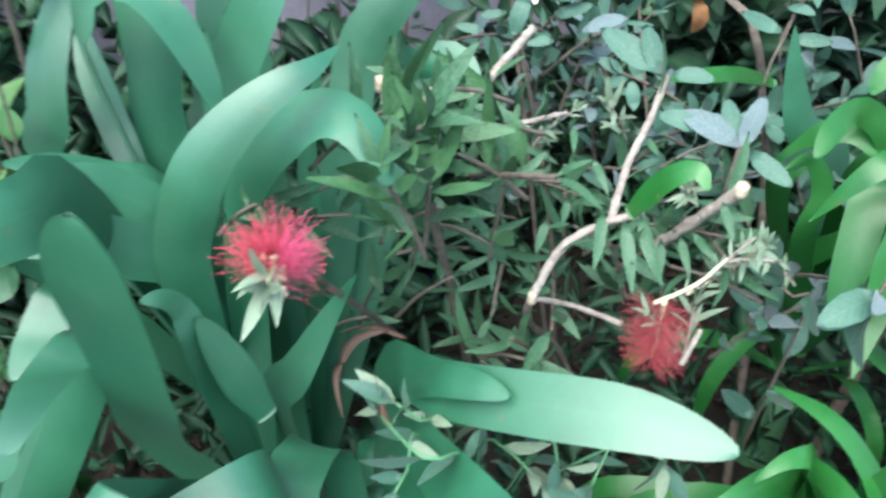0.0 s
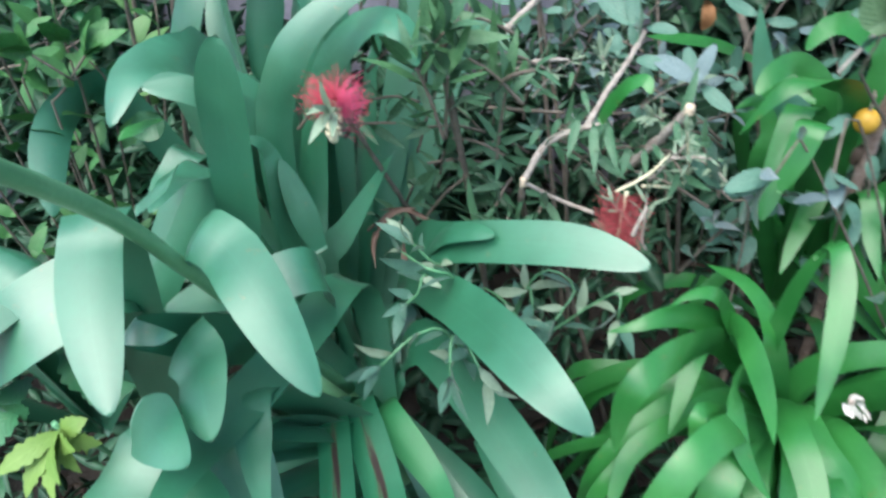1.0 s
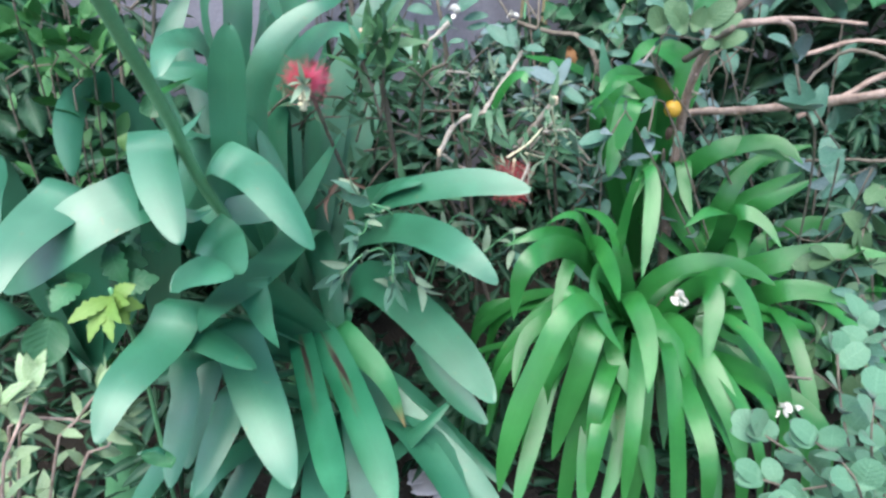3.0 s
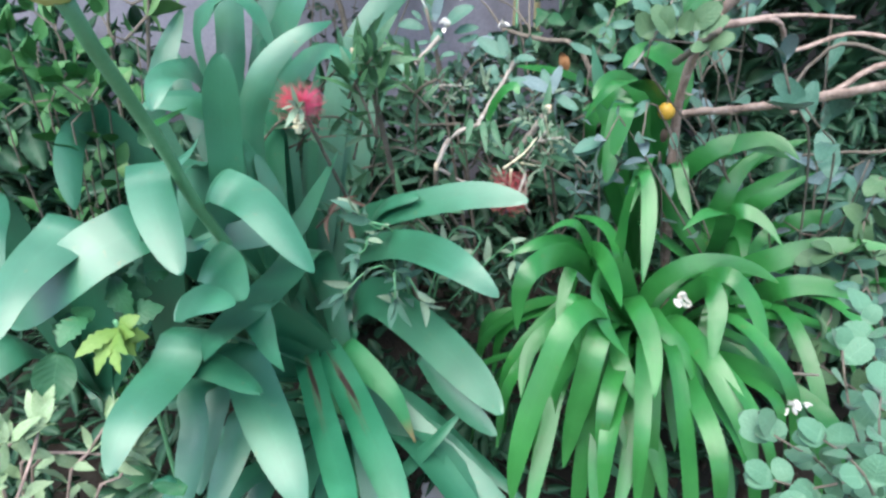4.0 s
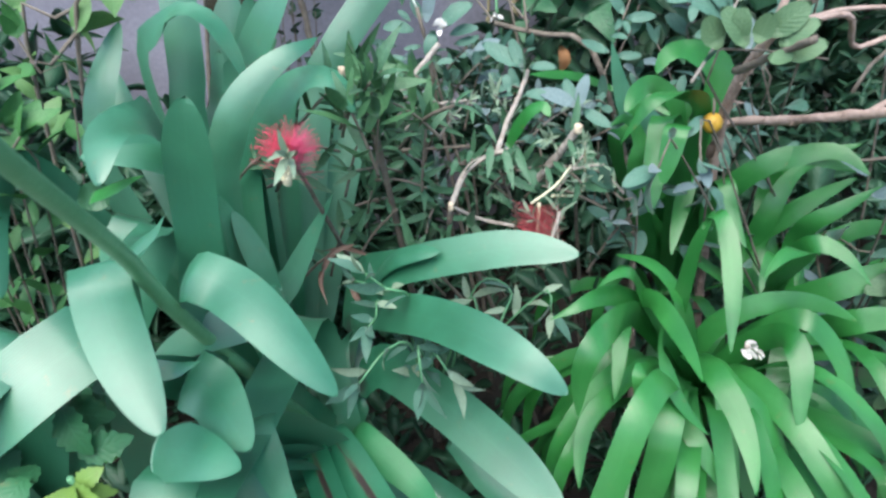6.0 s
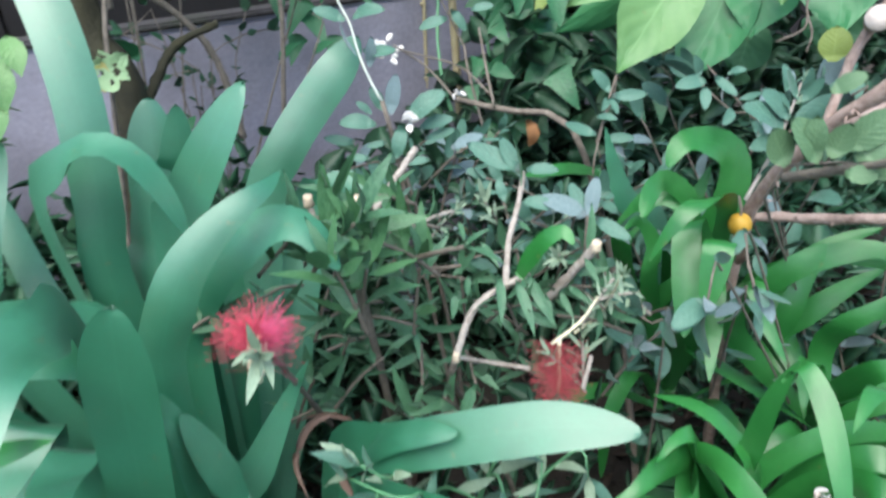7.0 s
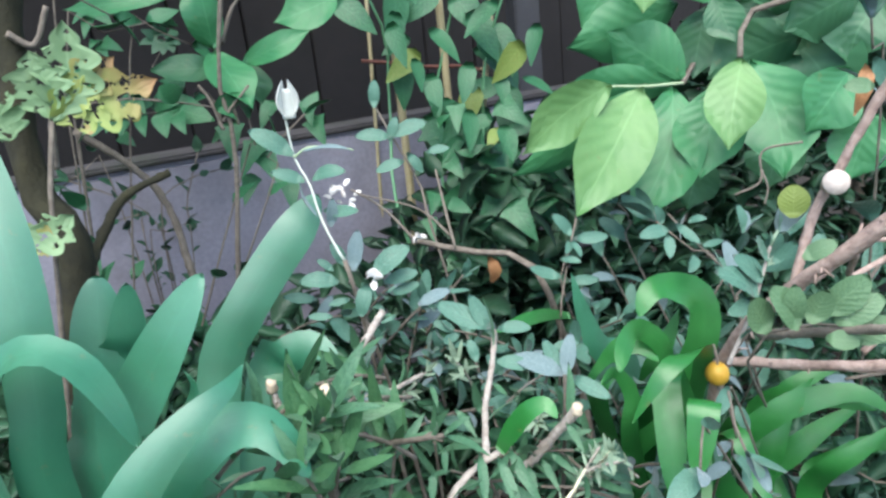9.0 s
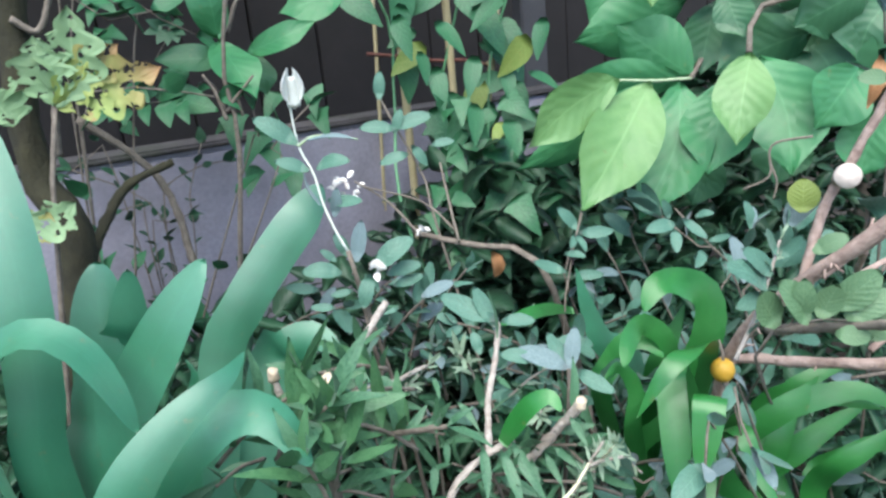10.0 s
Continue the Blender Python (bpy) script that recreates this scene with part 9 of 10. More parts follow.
broad(sapling, BROAD, 0.067, [(-0.036, 1.058, 0.823), (-0.013, 0.999, 0.781), (0.007, 0.967, 0.74)], (0.929, 0.36, 0.088), broad_outline)
broad(sapling, BROAD, 0.043, [(0.003, 1.059, 0.803), (0.055, 1.029, 0.82), (0.107, 1.025, 0.838)], (-0.171, 0.415, 0.893), broad_outline)
broad(sapling, BROAD_DARK, 0.044, [(0.014, 1.077, 0.8), (0.018, 1.054, 0.77), (0.021, 1.056, 0.739)], (0.903, 0.426, -0.054), broad_outline)
broad(sapling, BROAD, 0.070, [(0.159, 1.082, 0.884), (0.107, 1.065, 0.868), (0.058, 1.074, 0.855)], (0.278, -0.405, -0.871), broad_outline)
broad(sapling, BROAD, 0.032, [(-0.079, 1.035, 0.901), (-0.149, 1.037, 0.899), (-0.224, 1.067, 0.899)], (-0.058, -0.343, -0.937), broad_outline)
fern = thing("pinnate_climber", (-0.32, 1.06, 0), "climber with rows of small pointed leaflets on the wall", "vine")
branch(fern, TWIG, 0.0022, 0.0012, [(-0.32, 1.06, 0), (-0.226, 0.955, 0.669), (-0.2, 0.95, 0.771), (-0.133, 0.964, 0.772), (-0.043, 0.974, 0.749)], L_FERN, 6, 0.045, 2, 400)
branch(fern, TWIG, 0.0022, 0.0012, [(-0.32, 1.06, 0), (-0.217, 0.988, 0.821), (-0.168, 0.998, 0.86), (-0.11, 1.007, 0.869)], L_FERN, 6, 0.045, 2, 401)
branch(fern, TWIG, 0.0022, 0.0012, [(-0.32, 1.06, 0), (-0.222, 0.996, 0.865), (-0.183, 1.003, 0.89), (-0.151, 1.01, 0.88)], L_FERN, 6, 0.045, 2, 402)
branch(fern, TWIG, 0.0022, 0.0012, [(-0.32, 1.06, 0), (-0.026, 1.044, 0.647), (-0.002, 1.03, 0.681), (-0.003, 1.034, 0.723)], L_FERN, 6, 0.045, 2, 403)
branch(fern, TWIG, 0.0022, 0.0012, [(-0.32, 1.06, 0), (0.012, 1.021, 0.619), (0.011, 1.018, 0.663), (0.08, 1.024, 0.721)], L_FERN, 6, 0.045, 2, 404)
branch(fern, TWIG, 0.0022, 0.0012, [(-0.32, 1.06, 0), (-0.151, 1.063, 0.829), (-0.101, 1.07, 0.847), (-0.064, 1.074, 0.835)], L_FERN, 6, 0.045, 2, 405)
branch(fern, TWIG, 0.0016, 0.001, [(-0.182, 1.095, 0.784), (-0.145, 1.081, 0.768), (-0.099, 1.067, 0.757), (-0.067, 1.06, 0.758)])
branch(fern, TWIG, 0.0014, 0.001, [(-0.173, 1.08, 0.746), (-0.141, 1.073, 0.746), (-0.105, 1.065, 0.746), (-0.064, 1.064, 0.771)])
branch(fern, TWIG, 0.0012, 0.0008, [(-0.163, 1.325, 0.809), (-0.137, 1.331, 0.845), (-0.132, 1.335, 0.863)])
branch(sapling, TWIG, 0.003, 0.002, [(-0.066, 1.086, 0.771), (-0.047, 1.073, 0.745), (-0.046, 1.063, 0.716)])
branch(sapling, TWIG, 0.003, 0.002, [(-0.03, 1.088, 0.77), (-0.024, 1.076, 0.737), (-0.02, 1.067, 0.713)])
branch(sapling, TWIG, 0.004, 0.002, [(-0.024, 1.097, 0.834), (-0.002, 1.107, 0.88), (0.019, 1.109, 0.902)])
leaf_at(fern, L_FERN[0], (-0.153, 1.054, 0.745), (-0.149, 1.022, 0.717), (-0.21, -0.75, 0.39))
leaf_at(fern, L_FERN[1], (-0.124, 1.038, 0.748), (-0.118, 1.003, 0.713), (-0.11, -0.75, 0.41))
leaf_at(fern, L_FERN[0], (-0.101, 1.032, 0.747), (-0.091, 0.998, 0.715), (-0.31, -0.75, 0.51))
leaf_at(fern, L_FERN[1], (-0.181, 1.07, 0.742), (-0.187, 1.043, 0.721), (0.2, -0.75, 0.67))
leaf_at(fern, L_FERN[0], (-0.137, 1.079, 0.766), (-0.171, 1.059, 0.747), (0.11, -0.75, 0.44))
leaf_at(fern, L_FERN[1], (-0.124, 1.071, 0.752), (-0.051, 1.025, 0.727), (-0.03, -0.75, 0.46))
leaf_at(fern, L_FERN[0], (-0.14, 1.087, 0.757), (-0.081, 1.053, 0.76), (-0.25, -0.75, 0.39))
leaf_at(fern, L_FERN[1], (-0.084, 1.075, 0.757), (-0.058, 1.048, 0.76), (-0.22, -0.75, 0.72))
leaf_at(fern, L_FERN[0], (-0.119, 1.105, 0.792), (-0.104, 1.074, 0.776), (0.15, -0.75, 0.67))
leaf_at(fern, L_FERN[1], (-0.1, 1.099, 0.788), (-0.092, 1.07, 0.771), (0.13, -0.75, 0.43))
leaf_at(fern, L_FERN[0], (-0.169, 1.079, 0.777), (-0.144, 1.042, 0.747), (-0.16, -0.75, 0.6))
leaf_at(fern, L_FERN[1], (-0.158, 1.075, 0.774), (-0.181, 1.053, 0.755), (0.09, -0.75, 0.69))
leaf_at(fern, L_FERN[0], (-0.213, 1.089, 0.744), (-0.232, 1.064, 0.721), (0.18, -0.75, 0.38))
leaf_at(fern, L_FERN[1], (-0.198, 1.084, 0.739), (-0.208, 1.06, 0.726), (0.01, -0.75, 0.62))
leaf_at(fern, L_FERN[0], (-0.2, 1.109, 0.716), (-0.175, 1.076, 0.7), (-0.05, -0.75, 0.42))
leaf_at(fern, L_DARK[0], (-0.143, 1.326, 0.859), (-0.167, 1.315, 0.875), (-0.07, -0.75, 0.39))
leaf_at(fern, L_DARK[0], (-0.144, 1.325, 0.855), (-0.174, 1.309, 0.851), (0.21, -0.75, 0.7))
leaf_at(fern, L_DARK[0], (-0.137, 1.326, 0.863), (-0.145, 1.313, 0.884), (-0.02, -0.75, 0.47))
leaf_at(fern, L_DARK[0], (-0.133, 1.324, 0.861), (-0.126, 1.308, 0.882), (0.2, -0.75, 0.58))
leaf_at(fern, L_DARK[0], (-0.134, 1.322, 0.854), (-0.154, 1.298, 0.832), (0.18, -0.75, 0.69))
leaf_at(fern, L_DARK[0], (-0.13, 1.321, 0.853), (-0.136, 1.293, 0.828), (-0.04, -0.75, 0.52))
leaf_at(fern, L_DARK[0], (-0.124, 1.32, 0.855), (-0.117, 1.289, 0.83), (0.01, -0.75, 0.52))
leaf_at(fern, L_DARK[0], (-0.124, 1.321, 0.857), (-0.103, 1.29, 0.843), (-0.25, -0.75, 0.47))
leaf_at(fern, L_DARK[0], (-0.128, 1.323, 0.862), (-0.102, 1.296, 0.861), (0.14, -0.75, 0.37))
leaf_at(fern, L_IVY[0], (-0.201, 1.137, 0.9), (-0.228, 1.116, 0.882), (-0.32, -0.75, 0.6))
leaf_at(fern, L_IVY[1], (-0.201, 1.136, 0.898), (-0.215, 1.106, 0.86), (-0.18, -0.75, 0.56))
leaf_at(fern, L_IVY[0], (-0.199, 1.136, 0.9), (-0.171, 1.1, 0.874), (-0.07, -0.75, 0.49))
leaf_at(fern, L_IVY[1], (-0.196, 1.137, 0.901), (-0.178, 1.114, 0.91), (0.25, -0.75, 0.43))
leaf_at(fern, L_IVY[0], (-0.2, 1.123, 0.857), (-0.21, 1.099, 0.844), (-0.1, -0.75, 0.43))
leaf_at(fern, L_IVY[1], (-0.199, 1.121, 0.853), (-0.162, 1.086, 0.837), (0.03, -0.75, 0.46))
leaf_at(fern, L_IVY[0], (-0.198, 1.12, 0.849), (-0.185, 1.089, 0.83), (-0.14, -0.75, 0.65))
ivy = thing("wall_creeper", (-0.2, 1.16, 0), "sparse creeper with tiny dark leaves on the grey wall", "vine")
branch(ivy, TWIG, 0.0018, 0.001, [(-0.2, 1.16, 0), (-0.174, 1.12, 0.504), (-0.2, 1.135, 0.593), (-0.292, 1.123, 0.656)], L_DARK, 14, 0.026, 2, 420)
branch(ivy, TWIG, 0.0018, 0.001, [(-0.2, 1.16, 0), (-0.172, 1.11, 0.546), (-0.144, 1.15, 0.619), (-0.07, 1.181, 0.632)], L_DARK, 14, 0.026, 2, 421)
branch(ivy, TWIG, 0.0018, 0.001, [(-0.2, 1.16, 0), (-0.2, 1.102, 0.534), (-0.19, 1.115, 0.586), (-0.231, 1.106, 0.586)], L_DARK, 14, 0.026, 2, 422)
branch(ivy, TWIG, 0.0018, 0.001, [(-0.2, 1.16, 0), (-0.135, 1.132, 0.524), (-0.134, 1.166, 0.585), (-0.103, 1.202, 0.663)], L_DARK, 14, 0.026, 2, 423)
branch(ivy, TWIG, 0.0018, 0.001, [(-0.2, 1.16, 0), (-0.193, 1.1, 0.524), (-0.162, 1.113, 0.553), (-0.135, 1.12, 0.561)], L_DARK, 14, 0.026, 2, 424)
branch(ivy, TWIG, 0.0018, 0.001, [(-0.2, 1.16, 0), (-0.234, 1.136, 0.636), (-0.267, 1.132, 0.669), (-0.301, 1.12, 0.649)], L_DARK, 14, 0.026, 2, 425)
stump = thing("old_trunk", (-0.42, 0.86, 0), "dark mossy leaning trunk with thin dead branches", "tree")
branch(stump, DARK_BARK, 0.023, 0.016, [(-0.4, 0.86, 0), (-0.23, 0.824, 0.561), (-0.252, 0.845, 0.687), (-0.244, 0.856, 0.808), (-0.224, 0.854, 0.932)], name="trunk")
branch(stump, DARK_BARK, 0.008, 0.005, [(-0.222, 0.83, 0.572), (-0.207, 0.875, 0.607), (-0.173, 0.913, 0.653), (-0.115, 0.938, 0.674)])
branch(stump, TWIG, 0.006, 0.005, [(-0.127, 1.018, 0.49), (-0.14, 1.025, 0.607), (-0.17, 1.01, 0.674), (-0.229, 0.983, 0.74)])
branch(stump, TWIG, 0.004, 0.003, [(-0.232, 0.838, 0.862), (-0.209, 0.845, 0.848), (-0.188, 0.848, 0.887)])
branch(stump, TWIG, 0.004, 0.003, [(-0.206, 0.789, 0.716), (-0.197, 0.785, 0.764), (-0.189, 0.789, 0.799)])
chewed = thing("chewed_leaf_plant", (-0.33, 0.74, 0), "plant with insect-eaten lobed yellowing leaves", "plant")
branch(chewed, TWIG, 0.0035, 0.0025, [(-0.33, 0.74, 0), (-0.213, 0.744, 0.651), (-0.202, 0.759, 0.72), (-0.191, 0.767, 0.768)], name="stem")
chewed_leaf(chewed, 0.052, [(-0.191, 0.767, 0.768), (-0.147, 0.778, 0.779), (-0.083, 0.79, 0.798)], (-0.263, -0.02, 0.964), CHEWED)
chewed_leaf(chewed, 0.052, [(-0.191, 0.767, 0.768), (-0.167, 0.774, 0.808), (-0.158, 0.774, 0.866)], (-0.918, -0.228, 0.326), CHEWED_PALE)
chewed_leaf(chewed, 0.049, [(-0.19, 0.767, 0.771), (-0.193, 0.767, 0.806), (-0.194, 0.766, 0.84)], (-0.96, -0.274, -0.06), CHEWED_PALE)
chewed_leaf(chewed, 0.042, [(-0.191, 0.767, 0.768), (-0.153, 0.777, 0.801), (-0.12, 0.784, 0.826)], (-0.612, -0.131, 0.78), CHEWED)
chewed_leaf(chewed, 0.034, [(-0.231, 0.721, 0.672), (-0.214, 0.724, 0.657), (-0.186, 0.736, 0.673)], (-0.081, 0.177, 0.981), CHEWED_PALE)
chewed_leaf(chewed, 0.030, [(-0.252, 0.71, 0.655), (-0.225, 0.72, 0.654), (-0.196, 0.727, 0.646)], (0.082, 0.235, 0.969), CHEWED)
chewed_leaf(chewed, 0.047, [(-0.223, 0.735, 0.756), (-0.228, 0.734, 0.773), (-0.241, 0.73, 0.792)], (-0.829, -0.309, -0.466), CHEWED_PALE)
lime = thing("lime_leaf_shrub", (-0.45, 0.6, 0), "shrub with hanging lime green leaves", "shrub")
branch(lime, TWIG, 0.004, 0.002, [(-0.45, 0.6, 0), (-0.287, 0.496, 0.598), (-0.245, 0.489, 0.689), (-0.205, 0.489, 0.727)], name="stem")
leaf_at(lime, L_LIME, (-0.204, 0.467, 0.717), (-0.196, 0.445, 0.678), (0.334, -0.726, 0.495))
leaf_at(lime, L_LIME, (-0.212, 0.462, 0.698), (-0.208, 0.436, 0.656), (0.344, -0.719, 0.52))
leaf_at(lime, L_LIME, (-0.191, 0.474, 0.727), (-0.182, 0.454, 0.7), (0.317, -0.734, 0.482))
leaf_at(lime, L_LIME, (-0.212, 0.464, 0.722), (-0.212, 0.438, 0.685), (0.345, -0.721, 0.489))
branch(lime, TWIG, 0.003, 0.002, [(-0.45, 0.6, 0), (-0.344, 0.515, 0.622), (-0.303, 0.52, 0.65), (-0.273, 0.538, 0.665)], L_LIMES, 12, 0.05, 3, 500)
branch(lime, TWIG, 0.003, 0.002, [(-0.45, 0.6, 0), (-0.319, 0.461, 0.58), (-0.3, 0.469, 0.613), (-0.275, 0.488, 0.638)], L_LIMES, 10, 0.045, 3, 501)

# ---- low leafy plants at the end of the bed ----
small = thing("small_leaf_shrub", (-0.4, 0.42, 0), "bushy shrub with small fresh green leaves", "shrub")
branch(small, TWIG, 0.0014, 0.001, [(-0.4, 0.42, 0), (-0.316, 0.303, 0.53), (-0.294, 0.292, 0.581), (-0.295, 0.274, 0.618)], L_SMALL, 14, 0.034, 4, 520)
branch(small, TWIG, 0.0014, 0.001, [(-0.4, 0.42, 0), (-0.283, 0.324, 0.529), (-0.269, 0.305, 0.565), (-0.277, 0.281, 0.594)], L_SMALL, 14, 0.034, 4, 521)
branch(small, TWIG, 0.0014, 0.001, [(-0.4, 0.42, 0), (-0.284, 0.355, 0.514), (-0.275, 0.347, 0.555), (-0.28, 0.327, 0.591)], L_SMALL, 14, 0.034, 4, 522)
branch(small, TWIG, 0.0014, 0.001, [(-0.4, 0.42, 0), (-0.329, 0.304, 0.574), (-0.319, 0.28, 0.613), (-0.309, 0.267, 0.647)], L_SMALL, 14, 0.034, 4, 523)
branch(small, TWIG, 0.0014, 0.001, [(-0.4, 0.42, 0), (-0.324, 0.372, 0.597), (-0.332, 0.371, 0.634), (-0.341, 0.367, 0.659)], L_SMALL, 14, 0.034, 4, 524)
branch(small, TWIG, 0.0014, 0.001, [(-0.4, 0.42, 0), (-0.281, 0.451, 0.574), (-0.304, 0.444, 0.61), (-0.309, 0.444, 0.644)], L_SMALL, 14, 0.034, 4, 525)
branch(small, TWIG, 0.0014, 0.001, [(-0.4, 0.42, 0), (-0.296, 0.303, 0.509), (-0.289, 0.303, 0.548), (-0.262, 0.317, 0.583)], L_SMALL, 14, 0.034, 4, 526)
branch(small, TWIG, 0.0014, 0.001, [(-0.4, 0.42, 0), (-0.325, 0.328, 0.553), (-0.307, 0.333, 0.589), (-0.295, 0.353, 0.613)], L_SMALL, 14, 0.034, 4, 527)
branch(small, TWIG, 0.0014, 0.001, [(-0.4, 0.42, 0), (-0.409, 0.442, 0.567), (-0.389, 0.473, 0.601), (-0.392, 0.478, 0.636)], L_SMALL, 14, 0.034, 4, 528)
branch(small, TWIG, 0.0014, 0.001, [(-0.4, 0.42, 0), (-0.389, 0.332, 0.522), (-0.348, 0.344, 0.558), (-0.308, 0.373, 0.58)], L_SMALL, 14, 0.034, 4, 529)
branch(small, TWIG, 0.0014, 0.001, [(-0.4, 0.42, 0), (-0.408, 0.301, 0.527), (-0.407, 0.312, 0.569), (-0.384, 0.334, 0.597)], L_SMALL, 14, 0.034, 4, 530)
branch(small, TWIG, 0.0014, 0.001, [(-0.4, 0.42, 0), (-0.36, 0.237, 0.565), (-0.342, 0.256, 0.595)], L_SMALL, 14, 0.034, 4, 531)
variegated = thing("variegated_shrub", (-0.3, 0.0, 0), "low shrub with cream-variegated pale leaves", "shrub")
branch(variegated, BARK, 0.0018, 0.0011, [(-0.3, 0, 0), (-0.202, -0.014, 0.343), (-0.173, -0.013, 0.375), (-0.133, -0.005, 0.367)], L_VAR, 16, 0.025, 6, 540)
branch(variegated, BARK, 0.0018, 0.0011, [(-0.3, 0, 0), (-0.201, -0.023, 0.352), (-0.179, -0.025, 0.387), (-0.172, -0.017, 0.410)], L_VAR, 16, 0.025, 6, 541)
branch(variegated, BARK, 0.0018, 0.0011, [(-0.3, 0, 0), (-0.175, -0.016, 0.334), (-0.153, -0.018, 0.370), (-0.141, 0.007, 0.387)], L_VAR, 16, 0.025, 6, 542)
branch(variegated, BARK, 0.0018, 0.0011, [(-0.3, 0, 0), (-0.178, -0.066, 0.345), (-0.168, -0.053, 0.386), (-0.165, -0.027, 0.413)], L_VAR, 16, 0.025, 6, 543)
branch(variegated, BARK, 0.0018, 0.0011, [(-0.3, 0, 0), (-0.197, -0.066, 0.363), (-0.179, -0.056, 0.396), (-0.182, -0.044, 0.410)], L_VAR, 16, 0.025, 6, 544)
branch(variegated, BARK, 0.0018, 0.0011, [(-0.3, 0, 0), (-0.188, -0.052, 0.370), (-0.186, -0.056, 0.404), (-0.178, -0.041, 0.410)], L_VAR, 16, 0.025, 6, 545)
branch(variegated, BARK, 0.0018, 0.0011, [(-0.3, 0, 0), (-0.165, -0.009, 0.314), (-0.143, -0.007, 0.336), (-0.133, 0.018, 0.353)], L_VAR, 16, 0.025, 6, 546)
lobed = thing("toothed_leaf_plant", (-0.2, 0.16, 0), "plant with toothed leaves and a yellow-green young top", "plant")
branch(lobed, STALK, 0.003, 0.002, [(-0.2, 0.16, 0), (-0.172, 0.119, 0.321), (-0.152, 0.069, 0.441)], name="stem")
toothed_leaf(lobed, YELLOW_GREEN, (-0.152, 0.069, 0.433), (-0.174, 0.039, 0.426), 0.015, 0)
toothed_leaf(lobed, YELLOW_GREEN, (-0.152, 0.069, 0.433), (-0.171, 0.057, 0.419), 0.015, 1)
toothed_leaf(lobed, YELLOW_GREEN, (-0.152, 0.069, 0.433), (-0.167, 0.075, 0.413), 0.015, 2)
toothed_leaf(lobed, YELLOW_GREEN, (-0.152, 0.069, 0.433), (-0.161, 0.039, 0.409), 0.015, 3)
toothed_leaf(lobed, YELLOW_GREEN, (-0.152, 0.069, 0.433), (-0.154, 0.057, 0.407), 0.015, 4)
toothed_leaf(lobed, YELLOW_GREEN, (-0.152, 0.069, 0.433), (-0.147, 0.075, 0.408), 0.015, 5)
toothed_leaf(lobed, YELLOW_GREEN, (-0.152, 0.069, 0.433), (-0.141, 0.039, 0.41), 0.015, 6)
toothed_leaf(lobed, YELLOW_GREEN, (-0.152, 0.069, 0.433), (-0.135, 0.057, 0.415), 0.015, 7)
toothed_leaf(lobed, YELLOW_GREEN, (-0.152, 0.069, 0.433), (-0.131, 0.075, 0.421), 0.015, 8)
toothed_leaf(lobed, YELLOW_GREEN, (-0.152, 0.069, 0.433), (-0.13, 0.039, 0.428), 0.015, 9)
toothed_leaf(lobed, YELLOW_GREEN, (-0.152, 0.069, 0.433), (-0.131, 0.057, 0.435), 0.015, 10)
toothed_leaf(lobed, YELLOW_GREEN, (-0.152, 0.069, 0.433), (-0.134, 0.075, 0.442), 0.015, 11)
toothed_leaf(lobed, VINE, (-0.174, 0.112, 0.42), (-0.139, 0.122, 0.423), 0.025, 9)
toothed_leaf(lobed, VINE, (-0.18, 0.125, 0.453), (-0.161, 0.108, 0.422), 0.029, 9)
toothed_leaf(lobed, VINE, (-0.194, 0.136, 0.442), (-0.157, 0.14, 0.427), 0.029, 9)
toothed_leaf(lobed, VINE, (-0.177, 0.07, 0.445), (-0.186, 0.042, 0.434), 0.025, 9)
toothed_leaf(lobed, VINE, (-0.174, 0.069, 0.44), (-0.179, 0.062, 0.458), 0.022, 9)
toothed_leaf(lobed, VINE, (-0.174, 0.162, 0.469), (-0.185, 0.131, 0.445), 0.032, 9)
toothed_leaf(lobed, VINE, (-0.148, 0.165, 0.443), (-0.169, 0.143, 0.449), 0.029, 9)
toothed_leaf(lobed, VINE, (-0.179, 0.169, 0.436), (-0.153, 0.166, 0.425), 0.029, 9)
toothed_leaf(lobed, VINE, (-0.22, 0.178, 0.419), (-0.168, 0.176, 0.388), 0.032, 9)
toothed_leaf(lobed, VINE, (-0.205, 0.189, 0.423), (-0.187, 0.158, 0.379), 0.029, 9)
toothed_leaf(lobed, VINE, (-0.215, 0.116, 0.424), (-0.22, 0.084, 0.408), 0.025, 9)
broad(lobed, BROAD_DARK, 0.032, [(-0.191, 0.047, 0.426), (-0.193, 0.036, 0.412), (-0.193, 0.023, 0.394)], (0.826, 0.418, -0.378), oval_outline)
broad(lobed, BROAD_DARK, 0.025, [(-0.198, 0.304, 0.539), (-0.205, 0.296, 0.534), (-0.215, 0.285, 0.529)], (0.502, 0.012, -0.865), oval_outline)
broad(lobed, BROAD, 0.015, [(-0.092, 0.004, 0.322), (-0.104, 0.003, 0.329), (-0.115, -0.001, 0.333)], (-0.145, -0.743, -0.653), spear_outline)

# ---- paving, litter and undergrowth ----
blue_cap((-0.047, 0.859, 0.055))
paper_scrap((0.084, 0.273, 0.04), 0.045, 730)
paper_scrap((0.071, 0.286, 0.04), 0.035, 770)
paper_scrap((0.113, 0.270, 0.035), 0.05, 731)


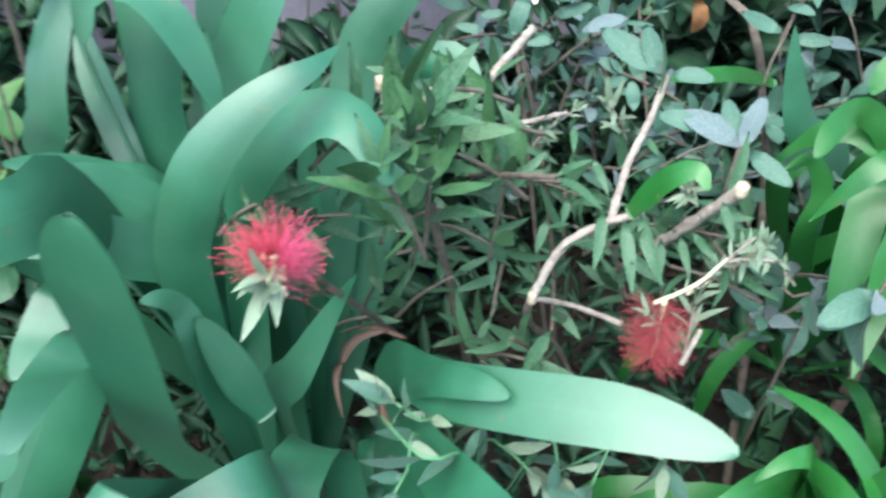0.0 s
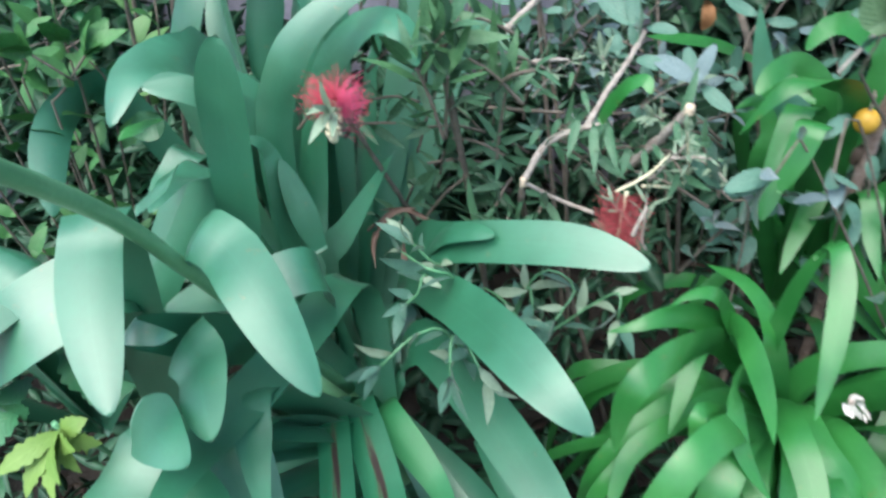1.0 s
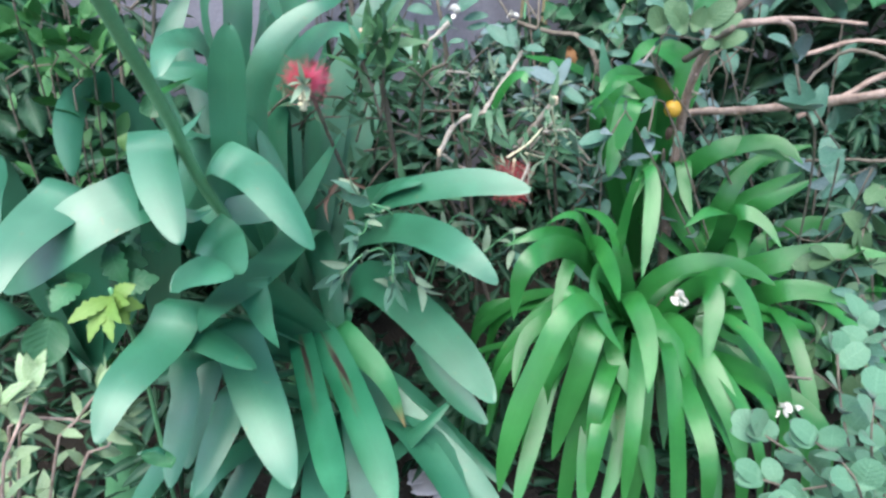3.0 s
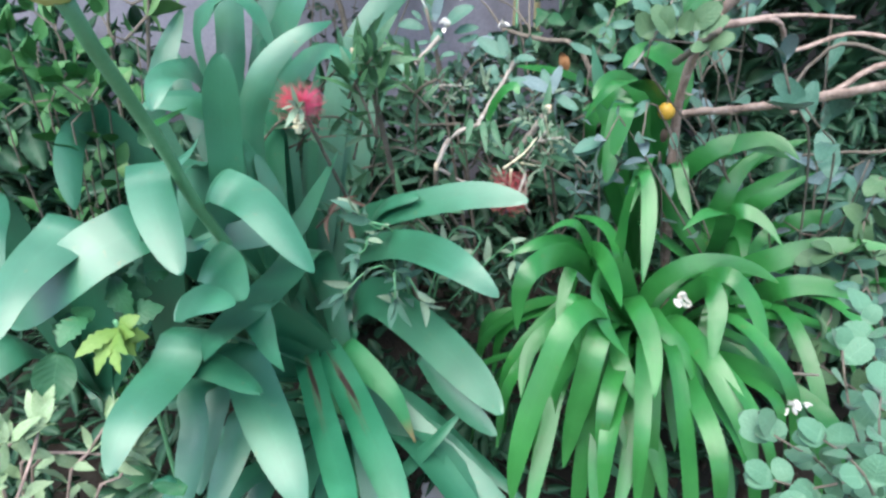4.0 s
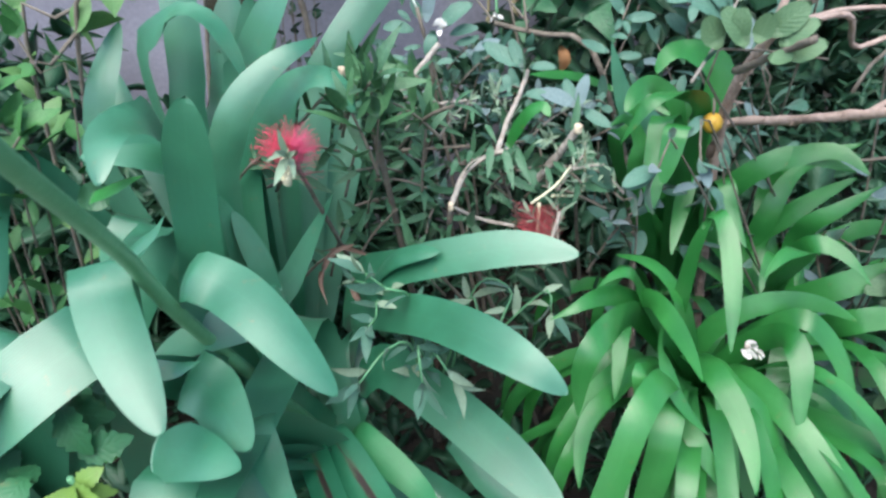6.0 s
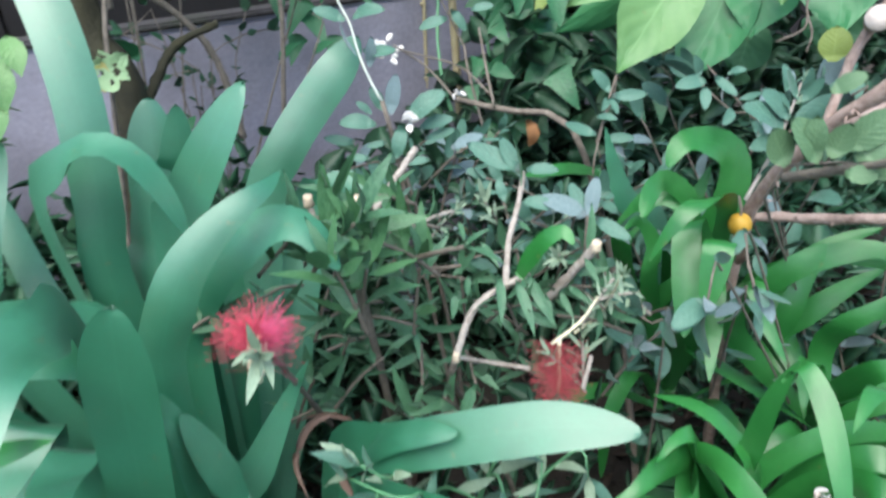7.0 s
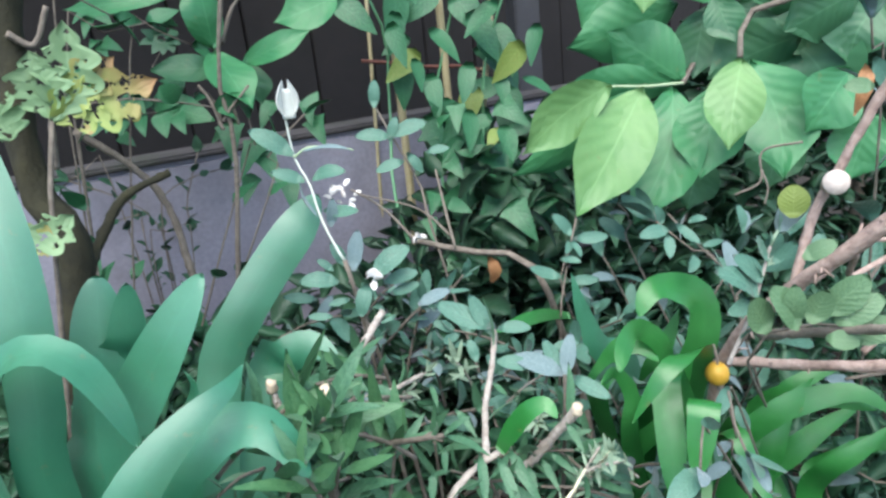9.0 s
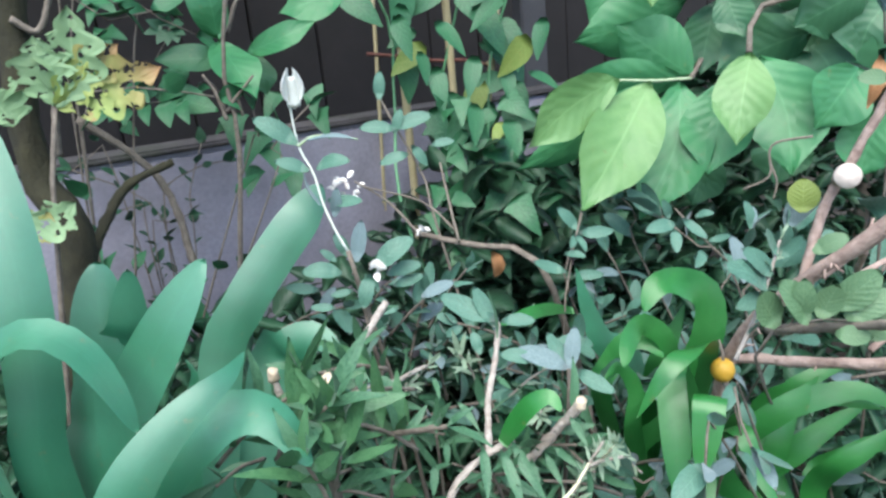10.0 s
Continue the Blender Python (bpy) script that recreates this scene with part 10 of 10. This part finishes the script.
def paving():
    """Worn pinkish-brown pavers along the front of the bed."""
    bed = tagged(new("pavement"), "pinkish-brown pavers edging the bed, worn and dusty", "paving", kind="structure")
    rand = random.Random(21)
    for j in range(3):
        for i in range(9):
            x, y = -0.3 + 0.205 * i + (0.1 if j % 2 else 0), 0.05 - 0.205 * j
            if x < 0.12 and j == 0:
                continue
            v, f = box_data((x, y, -0.03), (x + 0.2, y + 0.2, 0.028 + rand.uniform(-0.003, 0.003)), 0.006, rand.random(), 0.0012)
            me = finish("paver", v, f, smooth=False)
            me.materials.append(PAVER)
            ob = new("paver", me)
            ob.parent = bed


paving()


def scattered(name, kinds, count, spot, size, seed, flat=0.0):
    """Many small leaves joined into one mesh, each with its own place and turn."""
    rand = random.Random(seed)
    base = []
    for me in kinds:
        base.append((np.array([v.co for v in me.vertices]), [tuple(p.vertices) for p in me.polygons],
                     np.array([[me.uv_layers[0].data[i].uv[0], me.uv_layers[0].data[i].uv[1]] for i in range(len(me.loops))])))
    verts, faces, loops = [], [], []
    for _ in range(count):
        v, f, uv = rand.choice(base)
        x, y, z = spot(rand)
        turn = Euler((rand.uniform(-0.3, 0.3) if flat else rand.uniform(-0.9, 1.2), rand.uniform(-0.3, 0.3) if flat else rand.uniform(-0.8, 0.8), rand.uniform(0, 6.28))).to_matrix()
        n = len(verts)
        verts.extend(v @ np.array(turn).T * size * rand.uniform(0.6, 1.3) + (x, y, z))
        faces.extend([tuple(i + n for i in g) for g in f])
        loops.append(uv)
    me = finish(name, verts, faces)
    layer = me.uv_layers.new(name="UVMap")
    layer.data.foreach_set("uv", np.concatenate(loops).ravel())
    me.materials.append(kinds[0].materials[0])
    return new(name, me)


def soil_height(x, y):
    near = noise.noise(Vector((x * 6, y * 6, 1))) * 0.018 + noise.noise(Vector((x * 19, y * 19, 4))) * 0.008 - 0.02
    return near + (0.05 * min(1, (y - 0.05) / 0.3) if y > 0.05 else 0)


def low_spot(rand):
    x, y = rand.uniform(-0.75, 1.05), rand.uniform(0.22, 1.15)
    top = 0.16 + 0.22 * min(1, max(0, y - 0.3) / 0.6)
    return x, y, soil_height(x, y) + top * rand.random() ** 0.8


def back_spot(rand):
    x = rand.uniform(0.28, 1.9)
    y = rand.uniform(0.85, 1.15) + 0.28 * x
    return x, min(y, 1.2 + 0.3 * x), rand.uniform(0.02, 0.62 + 0.35 * min(1, max(0, x - 0.6)))


def wall_foot_spot(rand):
    x = rand.uniform(-0.6, 0.5)
    return x, rand.uniform(0.86, 1.12) + 0.25 * x, rand.uniform(0.0, 0.32 + 0.5 * min(0.4, max(0, x + 0.2)))


def right_spot(rand):
    x, y = rand.uniform(0.45, 1.25), rand.uniform(0.42, 1.1)
    return x, y, rand.uniform(0.0, 0.34)


def left_back_spot(rand):
    x, y = rand.uniform(-0.95, -0.06), rand.uniform(0.6, 0.97)
    return x, y, rand.uniform(0.05, 0.42 + 0.2 * (y - 0.7) + (0.12 if x < -0.45 else 0))


def left_spot(rand):
    x, y = rand.uniform(-0.75, -0.12), rand.uniform(0.08, 0.6)
    return x, y, soil_height(x, y) + rand.uniform(0, 0.12 + 0.3 * y)


def far_left_spot(rand):
    y = rand.uniform(0.7, 1.0)
    return rand.uniform(-1.3, -0.36 - 0.24 * y), y, rand.uniform(0.02, 0.72)


def litter_spot(rand):
    x, y = rand.uniform(-0.8, 1.1), rand.uniform(0.1, 1.15)
    return x, y, soil_height(x, y) + rand.uniform(0.004, 0.02)


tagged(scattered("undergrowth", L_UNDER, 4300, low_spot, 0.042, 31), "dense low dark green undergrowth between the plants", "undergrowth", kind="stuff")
tagged(scattered("back_foliage", L_SHADE, 2600, back_spot, 0.075, 32), "foliage before the garden wall, its deep shade put into the colour", "foliage", kind="stuff")
tagged(scattered("left_foliage", L_UNDER, 700, left_spot, 0.04, 33), "low green foliage filling the end of the bed", "foliage", kind="stuff")
tagged(scattered("wall_foot_foliage", L_SHADE, 1500, wall_foot_spot, 0.06, 36), "low foliage along the foot of the wall, shade put into its colour", "foliage", kind="stuff")
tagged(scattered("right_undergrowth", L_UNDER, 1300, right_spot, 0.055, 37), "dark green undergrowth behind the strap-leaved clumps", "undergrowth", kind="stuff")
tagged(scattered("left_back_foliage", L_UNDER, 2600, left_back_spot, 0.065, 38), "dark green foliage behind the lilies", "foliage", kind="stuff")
# Unseen leaf crown, added above the view to shade the back of the bed.
L_SHADE_CROWN = [small_leaf("shade_crown_leaf", BROAD_DARK, w, broad_outline, b, 0.12, 6) for w, b in ((0.5, 0.12), (0.58, 0.06))]


def shade_crown_spot(rand):
    return rand.uniform(-0.9, 2.0), rand.uniform(0.8, 2.0), rand.uniform(1.12, 1.6)


crown = scattered("crown", L_SHADE_CROWN, 330, shade_crown_spot, 0.15, 39)
crown.parent = tree
crown.matrix_parent_inverse = tree.matrix_basis.inverted()
tagged(crown, "unseen leaves added overhead to shade the back of the bed", kind="stuff")
DRY = [small_leaf("litter_leaf", DEAD, w, o, b) for w, o, b in ((0.3, lance_outline, 0.2), (0.5, oval_outline, 0.25))]
tagged(scattered("leaf_litter", DRY, 800, litter_spot, 0.035, 34, 1.0), "dry brown fallen leaves on the soil", "leaf litter", kind="stuff")
tagged(scattered("far_left_foliage", [L_VINE[0], L_VINE[1]], 900, far_left_spot, 0.06, 35), "leafy green foliage before the wall's end", "foliage", kind="stuff")
